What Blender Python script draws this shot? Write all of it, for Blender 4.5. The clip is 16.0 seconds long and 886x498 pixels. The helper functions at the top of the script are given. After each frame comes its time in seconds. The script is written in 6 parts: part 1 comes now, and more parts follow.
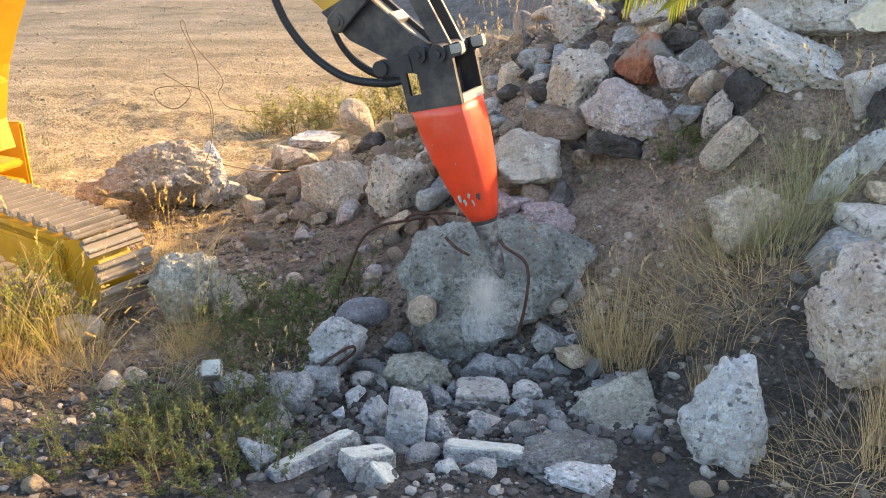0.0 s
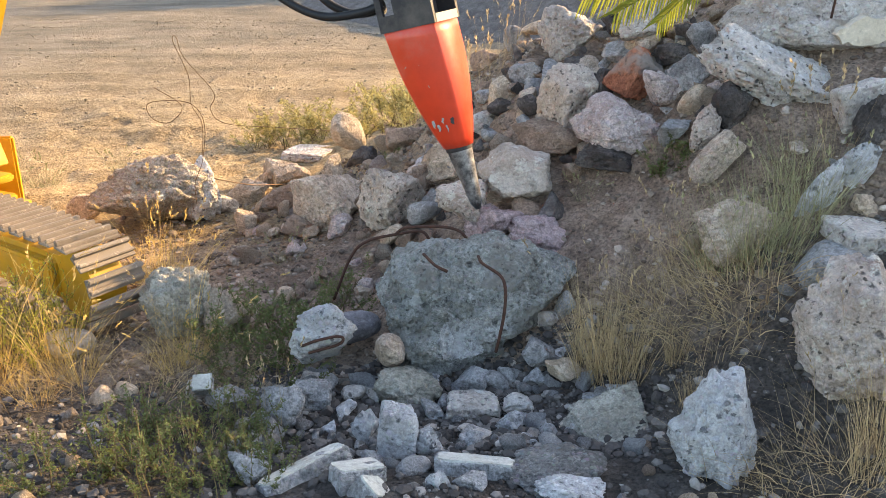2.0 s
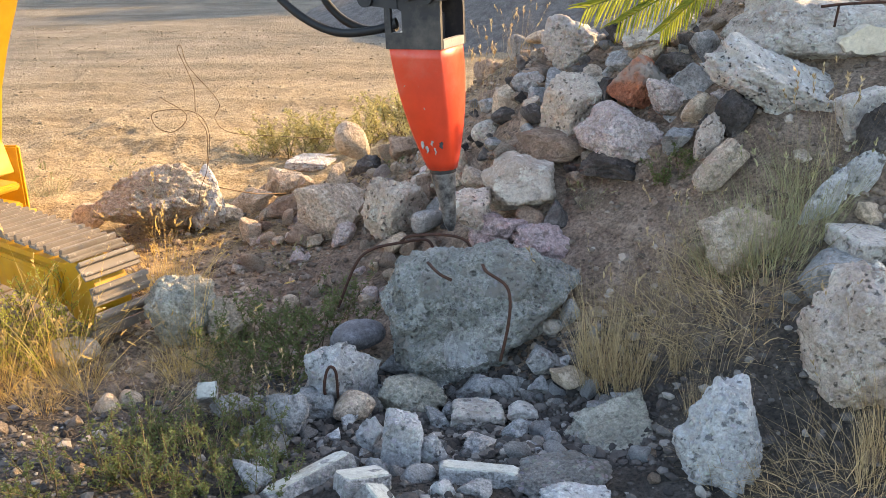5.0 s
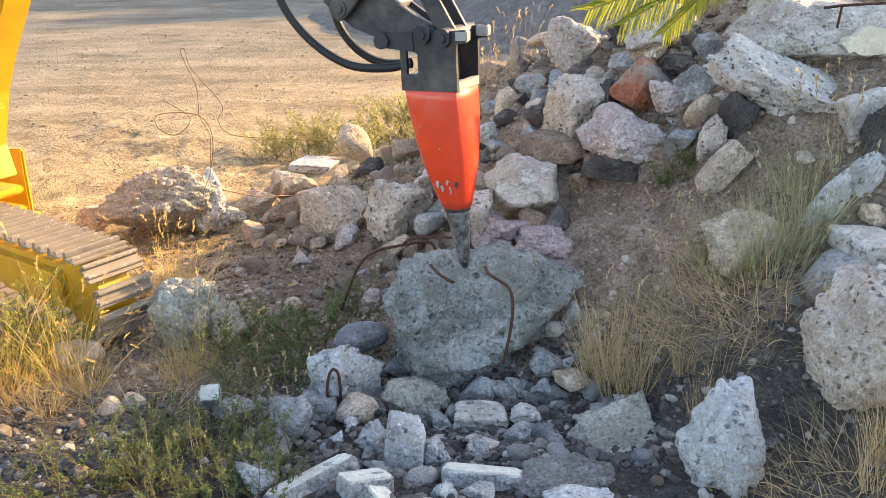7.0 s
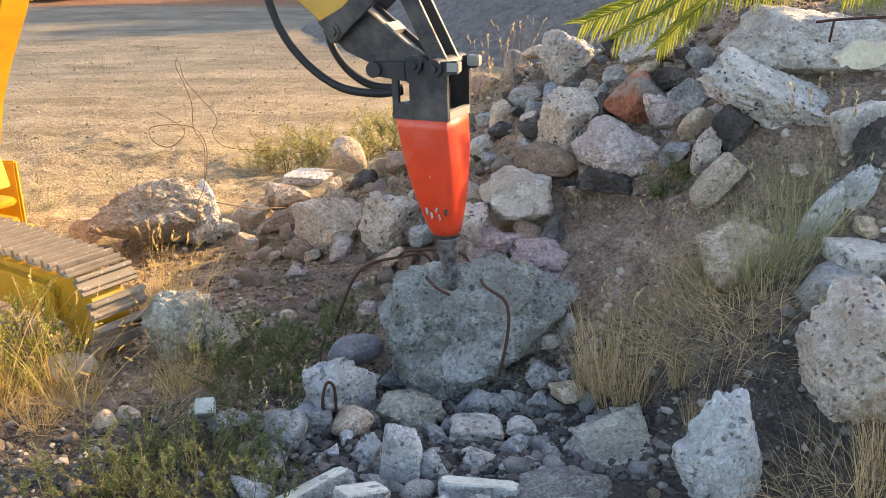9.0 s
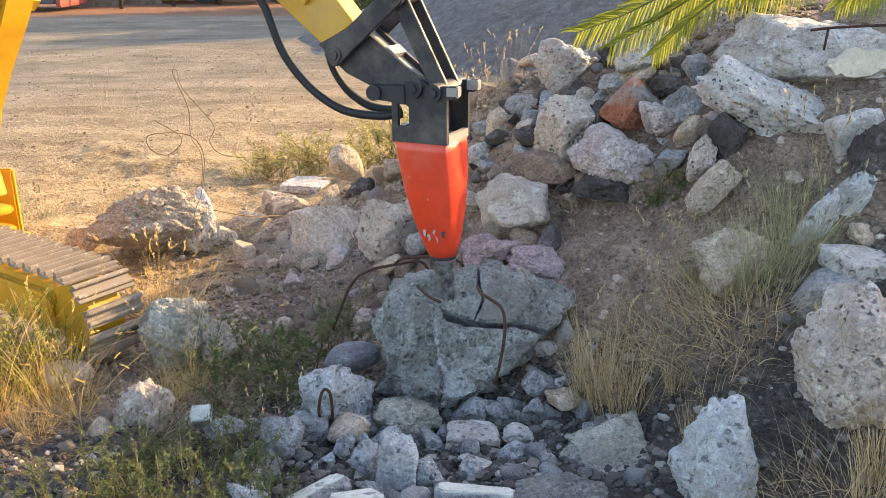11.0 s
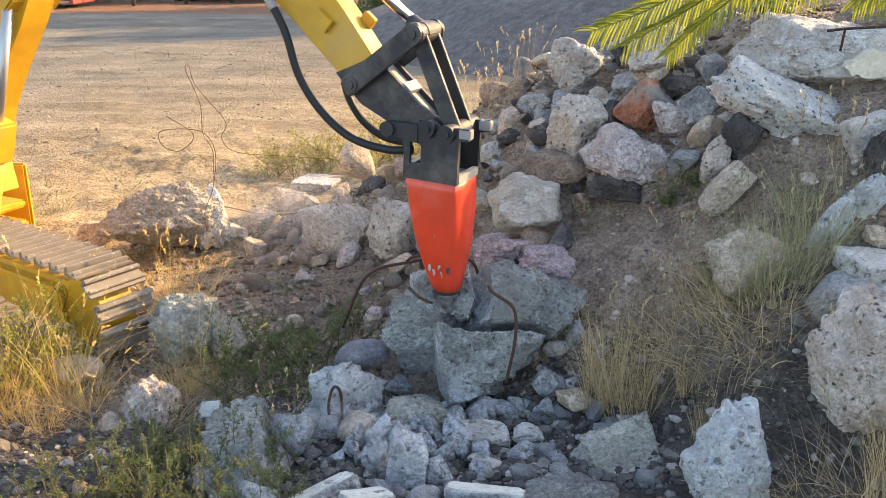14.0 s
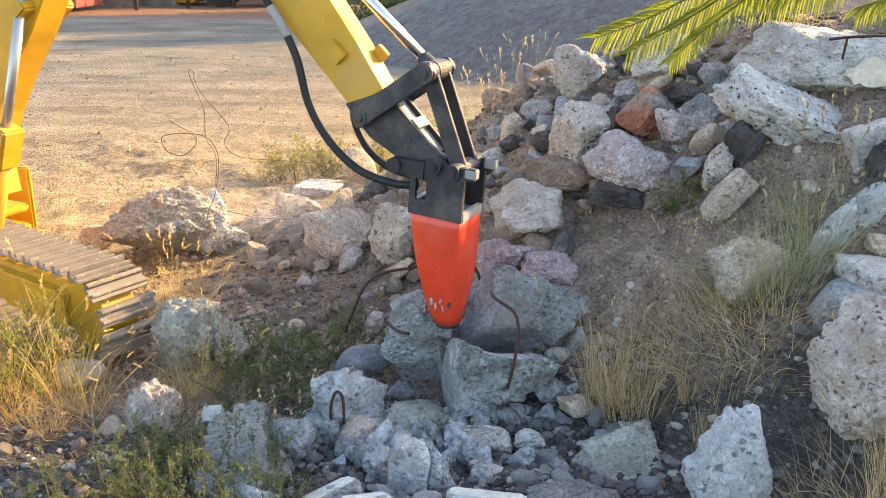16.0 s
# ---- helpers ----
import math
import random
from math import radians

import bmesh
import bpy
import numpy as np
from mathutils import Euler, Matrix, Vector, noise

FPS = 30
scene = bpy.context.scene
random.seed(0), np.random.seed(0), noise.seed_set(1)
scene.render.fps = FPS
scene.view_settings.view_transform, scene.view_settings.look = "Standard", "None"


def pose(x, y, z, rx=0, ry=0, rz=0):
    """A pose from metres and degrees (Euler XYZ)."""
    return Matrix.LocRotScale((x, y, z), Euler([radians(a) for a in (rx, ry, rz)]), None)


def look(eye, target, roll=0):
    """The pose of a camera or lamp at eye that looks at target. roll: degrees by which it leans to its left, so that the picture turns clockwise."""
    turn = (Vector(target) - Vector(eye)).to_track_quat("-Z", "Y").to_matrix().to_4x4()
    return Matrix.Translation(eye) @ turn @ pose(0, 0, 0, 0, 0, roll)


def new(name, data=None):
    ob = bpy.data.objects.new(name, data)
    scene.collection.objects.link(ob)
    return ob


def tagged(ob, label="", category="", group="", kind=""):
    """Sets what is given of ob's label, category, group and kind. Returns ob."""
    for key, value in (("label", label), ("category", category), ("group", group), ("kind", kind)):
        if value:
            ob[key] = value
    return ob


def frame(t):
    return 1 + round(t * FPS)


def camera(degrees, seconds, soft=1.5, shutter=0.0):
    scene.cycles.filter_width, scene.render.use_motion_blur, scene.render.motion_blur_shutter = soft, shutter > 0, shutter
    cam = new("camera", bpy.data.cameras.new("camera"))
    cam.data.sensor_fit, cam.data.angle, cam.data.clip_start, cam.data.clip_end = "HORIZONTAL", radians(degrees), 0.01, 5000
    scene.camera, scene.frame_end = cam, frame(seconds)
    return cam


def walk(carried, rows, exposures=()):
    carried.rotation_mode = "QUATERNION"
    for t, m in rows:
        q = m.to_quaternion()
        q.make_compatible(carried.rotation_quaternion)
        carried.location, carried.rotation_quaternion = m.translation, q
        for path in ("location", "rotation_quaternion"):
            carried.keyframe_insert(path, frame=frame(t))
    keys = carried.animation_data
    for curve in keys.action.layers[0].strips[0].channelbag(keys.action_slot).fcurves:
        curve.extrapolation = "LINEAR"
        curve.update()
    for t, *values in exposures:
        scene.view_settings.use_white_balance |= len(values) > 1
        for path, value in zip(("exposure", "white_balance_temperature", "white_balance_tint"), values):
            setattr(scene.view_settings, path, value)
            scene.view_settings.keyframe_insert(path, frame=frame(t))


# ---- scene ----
cam = camera(53.8, 16.0, 0.65)
PATH = [
    (0, (0.055, -0.439, 1.746), (0.025, 1.415, 0.997), -0.0),
    (0.5, (0.065, -0.451, 1.75), (0.037, 1.407, 1.011), -0.1),
    (1, (0.073, -0.451, 1.751), (0.05, 1.41, 1.019), 0.1),
    (1.5, (0.081, -0.455, 1.751), (0.062, 1.41, 1.03), 0.1),
    (2, (0.067, -0.452, 1.755), (0.052, 1.413, 1.033), 0.0),
    (2.5, (0.064, -0.458, 1.759), (0.053, 1.41, 1.045), -0.1),
    (3, (0.066, -0.465, 1.753), (0.058, 1.409, 1.054), -0.1),
    (3.5, (0.066, -0.46, 1.753), (0.053, 1.413, 1.051), -0.0),
    (4, (0.06, -0.457, 1.749), (0.042, 1.414, 1.045), 0.1),
    (6.5, (0.065, -0.463, 1.756), (0.038, 1.411, 1.059), -0.4),
    (7, (0.067, -0.459, 1.754), (0.036, 1.415, 1.056), -0.3),
    (7.5, (0.065, -0.451, 1.748), (0.049, 1.424, 1.052), -0.0),
    (8, (0.058, -0.457, 1.753), (0.05, 1.421, 1.065), -0.0),
    (8.5, (0.057, -0.462, 1.758), (0.043, 1.42, 1.082), -0.2),
    (9, (0.05, -0.459, 1.757), (0.038, 1.425, 1.084), -0.1),
    (11.5, (0.06, -0.471, 1.75), (0.053, 1.42, 1.099), -0.1),
    (12, (0.064, -0.474, 1.754), (0.044, 1.415, 1.097), -0.3),
    (12.5, (0.068, -0.476, 1.756), (0.031, 1.413, 1.1), -0.5),
    (13, (0.058, -0.478, 1.758), (0.016, 1.412, 1.104), -0.2),
    (13.5, (0.053, -0.46, 1.751), (0.014, 1.427, 1.091), 0.0),
    (14, (0.044, -0.456, 1.739), (0.017, 1.434, 1.086), 0.3),
    (14.5, (0.037, -0.462, 1.738), (0.01, 1.432, 1.094), 0.4),
    (15, (0.028, -0.464, 1.742), (0.0, 1.429, 1.099), 0.4),
    (15.5, (0.029, -0.461, 1.74), (0.001, 1.433, 1.099), 0.7),
    (16, (0.035, -0.463, 1.744), (0.007, 1.431, 1.102), 0.6),
]
walk(cam, [(t, look(eye, target, roll)) for t, eye, target, roll in PATH],
     exposures=((0, 2.18, 7320, 13), (0.5, 2.32, 7320, 13), (1, 2.16, 7320, 13), (1.5, 2.08, 7320, 13), (2.1, 2.06, 7320, 13), (2.5, 2.02, 7320, 13), (2.9, 2.21, 7320, 13), (3.5, 2.26, 7320, 13), (4, 2.04, 7320, 13), (6.5, 2.26, 7290, 13), (8, 2.34, 7290, 13), (8.5, 2.16, 7290, 13), (9, 2.05, 7260, 13), (11.5, 2.12, 7120, 13), (12, 2.01, 7100, 13), (13, 2.26, 7100, 13), (14.5, 2.06, 7100, 13), (15, 2.30, 7100, 13), (16, 2.27, 7100, 13)))

# ---- light ----
SUN_AZ, SUN_EL = 32.0, 23.0      # degrees: azimuth from +x towards +y, elevation
world = bpy.data.worlds.new("sky")
scene.world = world
world.use_nodes = True
_wn = world.node_tree.nodes
_sky = _wn.new("ShaderNodeTexSky")
_sky.sky_type, _sky.sun_disc = "NISHITA", False
_sky.sun_elevation, _sky.sun_rotation = radians(SUN_EL), radians(90 - SUN_AZ)
_sky.air_density, _sky.dust_density = 1.0, 1.5
world.node_tree.links.new(_sky.outputs[0], _wn["Background"].inputs[0])
_wn["Background"].inputs[1].default_value = 0.15
sun = new("sun", bpy.data.lights.new("sun", "SUN"))
sun.data.energy, sun.data.angle, sun.data.color = 2.95, radians(0.6), (1.0, 0.69, 0.34)
_sd = Vector((math.cos(radians(SUN_AZ)) * math.cos(radians(SUN_EL)), math.sin(radians(SUN_AZ)) * math.cos(radians(SUN_EL)), math.sin(radians(SUN_EL))))
sun.matrix_world = look(_sd * 50, (0, 0, 0))




# ---- materials ----
def material(name, rough=0.9, metal=0.0):
    m = bpy.data.materials.new(name)
    m.use_nodes = True
    b = m.node_tree.nodes["Principled BSDF"]
    b.inputs["Roughness"].default_value, b.inputs["Metallic"].default_value = rough, metal
    b.inputs["Specular IOR Level"].default_value = 0.3
    return m, m.node_tree, b


def tex_noise(nt, co, scale, detail=6.0, rough=0.6, out="Fac"):
    n = nt.nodes.new("ShaderNodeTexNoise")
    n.inputs["Scale"].default_value, n.inputs["Detail"].default_value, n.inputs["Roughness"].default_value = scale, detail, rough
    nt.links.new(co, n.inputs["Vector"])
    return n.outputs[out]


def ramp(nt, fac, stops):
    r = nt.nodes.new("ShaderNodeValToRGB")
    e = r.color_ramp.elements
    while len(e) < len(stops):
        e.new(0.5)
    for el, (p, c) in zip(e, stops):
        el.position, el.color = p, (*c, 1) if len(c) == 3 else c
    nt.links.new(fac, r.inputs[0])
    return r.outputs[0]


def mix(nt, fac, a, b, mode="MIX"):
    m = nt.nodes.new("ShaderNodeMix")
    m.data_type, m.blend_type = "RGBA", mode
    for socket, v in ((m.inputs[0], fac), (m.inputs[6], a), (m.inputs[7], b)):
        if isinstance(v, (int, float)):
            socket.default_value = v
        elif isinstance(v, tuple):
            socket.default_value = (*v, 1)
        else:
            nt.links.new(v, socket)
    return m.outputs[2]


def bump(nt, b, height_socket, strength, dist):
    n = nt.nodes.new("ShaderNodeBump")
    n.inputs["Strength"].default_value, n.inputs["Distance"].default_value = strength, dist
    nt.links.new(height_socket, n.inputs["Height"])
    nt.links.new(n.outputs[0], b.inputs["Normal"])


def coords(nt, offset=True):
    tc = nt.nodes.new("ShaderNodeTexCoord").outputs["Object"]
    if not offset:
        return tc
    inf = nt.nodes.new("ShaderNodeObjectInfo")
    mul = nt.nodes.new("ShaderNodeMath")
    mul.operation = "MULTIPLY"
    mul.inputs[1].default_value = 37.0
    nt.links.new(inf.outputs["Random"], mul.inputs[0])
    add = nt.nodes.new("ShaderNodeVectorMath")
    nt.links.new(tc, add.inputs[0])
    nt.links.new(mul.outputs[0], add.inputs[1])
    return add.outputs[0]


def stone(name, dark, mid, light, pebbles=0.0, pits=0.3, patch=None, rough=0.92, relief=1.0, grainy=0.8):
    """Broken stone or concrete: cloudy tone, fine grain, dark pits, pale dust and pebbles in the paste."""
    m, nt, b = material(name, rough)
    co = coords(nt)
    big = tex_noise(nt, co, 5.0, 8, 0.62)
    fine = tex_noise(nt, co, 55.0, 6, 0.7)
    col = ramp(nt, big, [(0.28, dark), (0.5, mid), (0.72, light)])
    grain = ramp(nt, fine, [(0.34, (0.5, 0.5, 0.5)), (0.5, (1, 1, 1)), (0.68, (1.4, 1.38, 1.36))])
    col = mix(nt, grainy, col, grain, "MULTIPLY")
    speck = ramp(nt, tex_noise(nt, co, 140.0, 3, 0.6), [(0.36, (0.5, 0.5, 0.5)), (0.5, (1, 1, 1)), (0.66, (1.3, 1.3, 1.3))])
    col = mix(nt, grainy * 0.6, col, speck, "MULTIPLY")
    # earth stains and lime bloom, in patches with ragged edges
    stain = ramp(nt, tex_noise(nt, co, 8.5, 9, 0.72), [(0.50, (0, 0, 0)), (0.62, (0.55, 0.55, 0.55))])
    col = mix(nt, stain, col, tuple(c * f for c, f in zip(mid, (0.66, 0.6, 0.54))))
    bloom = ramp(nt, tex_noise(nt, co, 11.0, 9, 0.7), [(0.57, (0, 0, 0)), (0.62, (0.6, 0.6, 0.6))])
    col = mix(nt, bloom, col, tuple(min(0.85, c * 1.22) for c in light))
    if patch:
        pm = ramp(nt, tex_noise(nt, co, 3.1, 4, 0.5), [(0.52, (0, 0, 0)), (0.58, (1, 1, 1))])
        col = mix(nt, pm, col, patch)
    vor = nt.nodes.new("ShaderNodeTexVoronoi")
    vor.inputs["Scale"].default_value = 42.0
    warp = nt.nodes.new("ShaderNodeVectorMath")
    warp.operation = "MULTIPLY_ADD"
    nt.links.new(tex_noise(nt, co, 16, 3, 0.5, "Color"), warp.inputs[0])
    warp.inputs[1].default_value = (0.05, 0.05, 0.05)
    nt.links.new(co, warp.inputs[2])
    nt.links.new(warp.outputs[0], vor.inputs["Vector"])
    if pebbles:
        peb = ramp(nt, vor.outputs["Distance"], [(0.32, (1, 1, 1)), (0.42, (0, 0, 0))])
        tint = mix(nt, 0.4, mix(nt, 0.45, mid, vor.outputs["Color"], "MULTIPLY"), light)
        keep = nt.nodes.new("ShaderNodeMath")
        keep.operation = "MULTIPLY"
        keep.inputs[1].default_value = pebbles
        nt.links.new(peb, keep.inputs[0])
        col = mix(nt, keep.outputs[0], col, tint)
    pit = ramp(nt, tex_noise(nt, co, 34, 5, 0.6), [(0.33, (0.12, 0.12, 0.12)), (0.41, (1, 1, 1))])
    col = mix(nt, pits, col, mix(nt, 1.0, col, pit, "MULTIPLY"))
    hole = nt.nodes.new("ShaderNodeTexVoronoi")
    hole.inputs["Scale"].default_value = 19.0
    nt.links.new(warp.outputs[0], hole.inputs["Vector"])
    some = ramp(nt, hole.outputs["Color"], [(0.55, (0, 0, 0)), (0.60, (1, 1, 1))])
    vesicle = mix(nt, 1.0, ramp(nt, hole.outputs["Distance"], [(0.13, (1, 1, 1)), (0.24, (0, 0, 0))]), some, "MULTIPLY")
    deep = mix(nt, pits, (0, 0, 0), vesicle)
    col = mix(nt, deep, col, tuple(c * 0.3 for c in dark))
    nt.links.new(col, b.inputs["Base Color"])
    h = mix(nt, 0.5, fine, mix(nt, 0.5, pit, tex_noise(nt, co, 14, 8, 0.7)))
    h = mix(nt, deep, h, (0.0, 0.0, 0.0))
    if pebbles:
        h = mix(nt, 0.35, h, vor.outputs["Distance"], "SUBTRACT")
    bump(nt, b, h, 1.0, 0.045 * relief)
    return m


GREY = stone("grey_stone", (0.19, 0.192, 0.192), (0.36, 0.355, 0.35), (0.52, 0.515, 0.505))
PALETAN = stone("pale_tan_stone", (0.42, 0.34, 0.275), (0.62, 0.525, 0.435), (0.78, 0.69, 0.59), 0.2, 0.8, grainy=0.5)
PALE = stone("pale_concrete", (0.37, 0.33, 0.295), (0.6, 0.55, 0.5), (0.77, 0.72, 0.66), 0.4, 0.6, grainy=0.5)
PALEPIT = stone("pale_pitted_concrete", (0.42, 0.385, 0.345), (0.65, 0.61, 0.56), (0.79, 0.755, 0.705), 0.35, 0.95, grainy=0.35)
TAN = stone("tan_stone", (0.36, 0.27, 0.19), (0.57, 0.455, 0.34), (0.7, 0.59, 0.46))
GREYTAN = stone("grey_tan_stone", (0.32, 0.245, 0.185), (0.55, 0.445, 0.35), (0.71, 0.605, 0.495), 0.3)
BROWN = stone("brown_stone", (0.17, 0.118, 0.085), (0.345, 0.25, 0.185), (0.48, 0.37, 0.285))
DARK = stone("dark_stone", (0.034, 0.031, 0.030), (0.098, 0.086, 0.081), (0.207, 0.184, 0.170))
PINK = stone("pinkish_stone", (0.34, 0.27, 0.25), (0.57, 0.475, 0.44), (0.73, 0.64, 0.6), 0.4)
PINKWHITE = stone("pinkish_white_stone", (0.34, 0.255, 0.21), (0.6, 0.495, 0.42), (0.78, 0.69, 0.61), 0.3, 0.8, grainy=0.55)
PURPLE = stone("purplish_stone", (0.34, 0.24, 0.235), (0.54, 0.41, 0.4), (0.68, 0.55, 0.53))
PURPLEGREY = stone("purplish_grey_stone", (0.13, 0.12, 0.125), (0.20, 0.19, 0.20), (0.30, 0.29, 0.30), rough=0.7, relief=0.3)
BRICKRED = stone("red_masonry", (0.24, 0.085, 0.05), (0.42, 0.16, 0.09), (0.54, 0.24, 0.14), patch=(0.36, 0.31, 0.27))
WHITE = stone("white_stone", (0.36, 0.3, 0.245), (0.54, 0.465, 0.39), (0.75, 0.69, 0.615), grainy=0.4)
BLUEWHITE = stone("bluish_concrete", (0.31, 0.312, 0.318), (0.54, 0.545, 0.55), (0.72, 0.725, 0.73), 0.35, 0.7, grainy=0.5)
GREYBLUE = stone("grey_concrete", (0.2, 0.203, 0.205), (0.36, 0.362, 0.362), (0.53, 0.53, 0.53), 0.4)
OLIVE = stone("greenish_stone", (0.22, 0.205, 0.165), (0.38, 0.36, 0.3), (0.52, 0.495, 0.42), 0.3)
CONGLOM = stone("tan_conglomerate", (0.33, 0.275, 0.205), (0.55, 0.475, 0.375), (0.72, 0.645, 0.535), 0.7, relief=2.0)
CONGREY = stone("grey_conglomerate", (0.14, 0.135, 0.13), (0.26, 0.255, 0.245), (0.42, 0.41, 0.395), 0.9, relief=1.8)
BOULDER = stone("boulder_concrete", (0.19, 0.192, 0.172), (0.36, 0.37, 0.345), (0.53, 0.545, 0.525), 0.4, 0.6, (0.27, 0.262, 0.235), relief=1.9)

BROKEN = stone("broken_concrete_inside", (0.34, 0.342, 0.335), (0.53, 0.535, 0.528), (0.69, 0.695, 0.688), 0.3, 0.5, relief=1.9)
FRESH = stone("freshly_broken_concrete", (0.42, 0.422, 0.415), (0.6, 0.605, 0.6), (0.75, 0.755, 0.75), 0.3, 0.5, (0.68, 0.69, 0.685), relief=1.9)


def paint(name, base, chip, rough=0.42, chips=0.62, bumpy=0.15):
    """Worn machine paint: dull patches, dust, scratches down to the metal."""
    m, nt, b = material(name, rough)
    co = coords(nt, False)
    col = mix(nt, 0.6, base, ramp(nt, tex_noise(nt, co, 7, 6, 0.6), [(0.3, tuple(c * 0.72 for c in base)), (0.7, tuple(min(1, c * 1.12) for c in base))]))
    dust = ramp(nt, tex_noise(nt, co, 3.0, 8, 0.7), [(0.5, (0, 0, 0)), (0.85, (0.45, 0.45, 0.45))])
    col = mix(nt, dust, col, (0.36, 0.30, 0.23))
    mask = ramp(nt, tex_noise(nt, co, 24, 8, 0.7), [(chips, (0, 0, 0)), (chips + 0.03, (1, 1, 1))])
    col = mix(nt, mask, col, chip)
    nt.links.new(col, b.inputs["Base Color"])
    rr = ramp(nt, tex_noise(nt, co, 9, 6, 0.6), [(0.3, (rough * 0.8,) * 3), (0.7, (min(1, rough * 1.5),) * 3)])
    nt.links.new(rr, b.inputs["Roughness"])
    b.inputs["Specular IOR Level"].default_value = 0.5
    bump(nt, b, tex_noise(nt, co, 60, 4, 0.6), bumpy, 0.003)
    return m


YELLOW = paint("yellow_machine_paint", (0.56, 0.295, 0.010), (0.20, 0.13, 0.06), 0.45, 0.66)
REDPAINT = paint("red_orange_breaker_paint", (0.72, 0.055, 0.018), (0.42, 0.34, 0.30), 0.38, 0.69)
BLACKPAINT = paint("black_steel_paint", (0.018, 0.018, 0.022), (0.09, 0.08, 0.075), 0.5, 0.68)
TRACKSTEEL = paint("dusty_track_steel", (0.20, 0.168, 0.135), (0.36, 0.31, 0.25), 0.65, 0.6, bumpy=0.5)
# scratched steel; its pale tone also paints the sunlit edges of bracket and arm
BARE = paint("bare_scratched_steel", (0.30, 0.285, 0.26), (0.25, 0.22, 0.2), 0.5, 0.6)
RUBBER, _nt, _b = material("black_rubber", 0.55)
_b.inputs["Base Color"].default_value = (0.02, 0.02, 0.021, 1)
CHROME, _nt, _b = material("chromed_rod", 0.12, 1.0)
_b.inputs["Base Color"].default_value = (0.8, 0.8, 0.8, 1)
DUSTYROD, _nt, _b = material("dusty_cylinder_rod", 0.38, 0.85)
_b.inputs["Base Color"].default_value = (0.42, 0.40, 0.37, 1)
CHISELSTEEL, _nt, _b = material("worn_chisel_steel", 0.42, 0.8)
_co = coords(_nt, False)
_nt.links.new(ramp(_nt, tex_noise(_nt, _co, 18, 8, 0.7), [(0.35, (0.08, 0.08, 0.085)), (0.55, (0.34, 0.34, 0.35)), (0.75, (0.62, 0.62, 0.62))]), _b.inputs["Base Color"])
RUST, _nt, _b = material("rusty_bar", 0.9)
_co = coords(_nt, False)
_nt.links.new(ramp(_nt, tex_noise(_nt, _co, 40, 6, 0.7), [(0.3, (0.03, 0.016, 0.012)), (0.6, (0.075, 0.036, 0.025)), (0.8, (0.13, 0.065, 0.043))]), _b.inputs["Base Color"])
bump(_nt, _b, tex_noise(_nt, _co, 150, 4, 0.6), 0.6, 0.003)
WIRE, _nt, _b = material("rusty_tan_wire", 0.8)
_co = coords(_nt, False)
_nt.links.new(ramp(_nt, tex_noise(_nt, _co, 30, 5, 0.7), [(0.35, (0.11, 0.062, 0.035)), (0.65, (0.26, 0.17, 0.095))]), _b.inputs["Base Color"])


# ---- shared mesh helpers ----
def sm(a, b, x):
    t = np.clip((x - a) / (b - a), 0, 1)
    return t * t * (3 - 2 * t)


def value_noise(p, seed):
    """Smooth lattice noise in -1..1 at an array of points."""
    i = np.floor(p).astype(np.int64)
    f = p - i
    f = f * f * (3 - 2 * f)
    total = np.zeros(len(p))
    for dx in (0, 1):
        for dy in (0, 1):
            for dz in (0, 1):
                h = (i[:, 0] + dx) * 374761393 + (i[:, 1] + dy) * 668265263 + (i[:, 2] + dz) * 1274126177 + seed * 362437
                h = (h ^ (h >> 13)) * 1103515245
                h = (h ^ (h >> 16)) & 0xFFFF
                wgt = (f[:, 0] if dx else 1 - f[:, 0]) * (f[:, 1] if dy else 1 - f[:, 1]) * (f[:, 2] if dz else 1 - f[:, 2])
                total += wgt * (h / 32767.5 - 1)
    return total


def fbm(p, seed, octaves=4):
    total, amp = np.zeros(len(p)), 1.0
    for k in range(octaves):
        total += amp * value_noise(p * 2 ** k, seed + k * 17)
        amp *= 0.5
    return total


ICO = {}


def ico(level):
    if level not in ICO:
        bm = bmesh.new()
        bmesh.ops.create_icosphere(bm, subdivisions=level, radius=1.0)
        ICO[level] = (np.array([v.co[:] for v in bm.verts]), [[v.index for v in f.verts] for f in bm.faces])
        bm.free()
    return ICO[level]


def mesh_from(name, verts, faces, mat, smooth=True):
    me = bpy.data.meshes.new(name)
    me.from_pydata([tuple(v) for v in verts], [], faces)
    me.materials.append(mat)
    if smooth:
        me.polygons.foreach_set("use_smooth", [True] * len(me.polygons))
    me.update()
    return me


def part(name, bm, mat, parent, label="", smooth=False):
    me = bpy.data.meshes.new(name)
    bm.to_mesh(me)
    bm.free()
    me.materials.append(mat)
    if smooth:
        me.polygons.foreach_set("use_smooth", [True] * len(me.polygons))
    ob = new(name, me)
    ob.parent = parent
    return tagged(ob, label)


def box(bm, x0, x1, y0, y1, z0, z1, m=None, bev=0.0):
    r = bmesh.ops.create_cube(bm, size=1.0, matrix=Matrix.Translation(((x0 + x1) / 2, (y0 + y1) / 2, (z0 + z1) / 2)) @ Matrix.Diagonal((x1 - x0, y1 - y0, z1 - z0, 1)))
    vs = r["verts"]
    if bev:
        es = list({e for v in vs for e in v.link_edges})
        vs = bmesh.ops.bevel(bm, geom=es, offset=bev, segments=2, affect="EDGES")["verts"]
    if m is not None:
        bmesh.ops.transform(bm, matrix=m, verts=[v for v in vs if v.is_valid])
    return bm


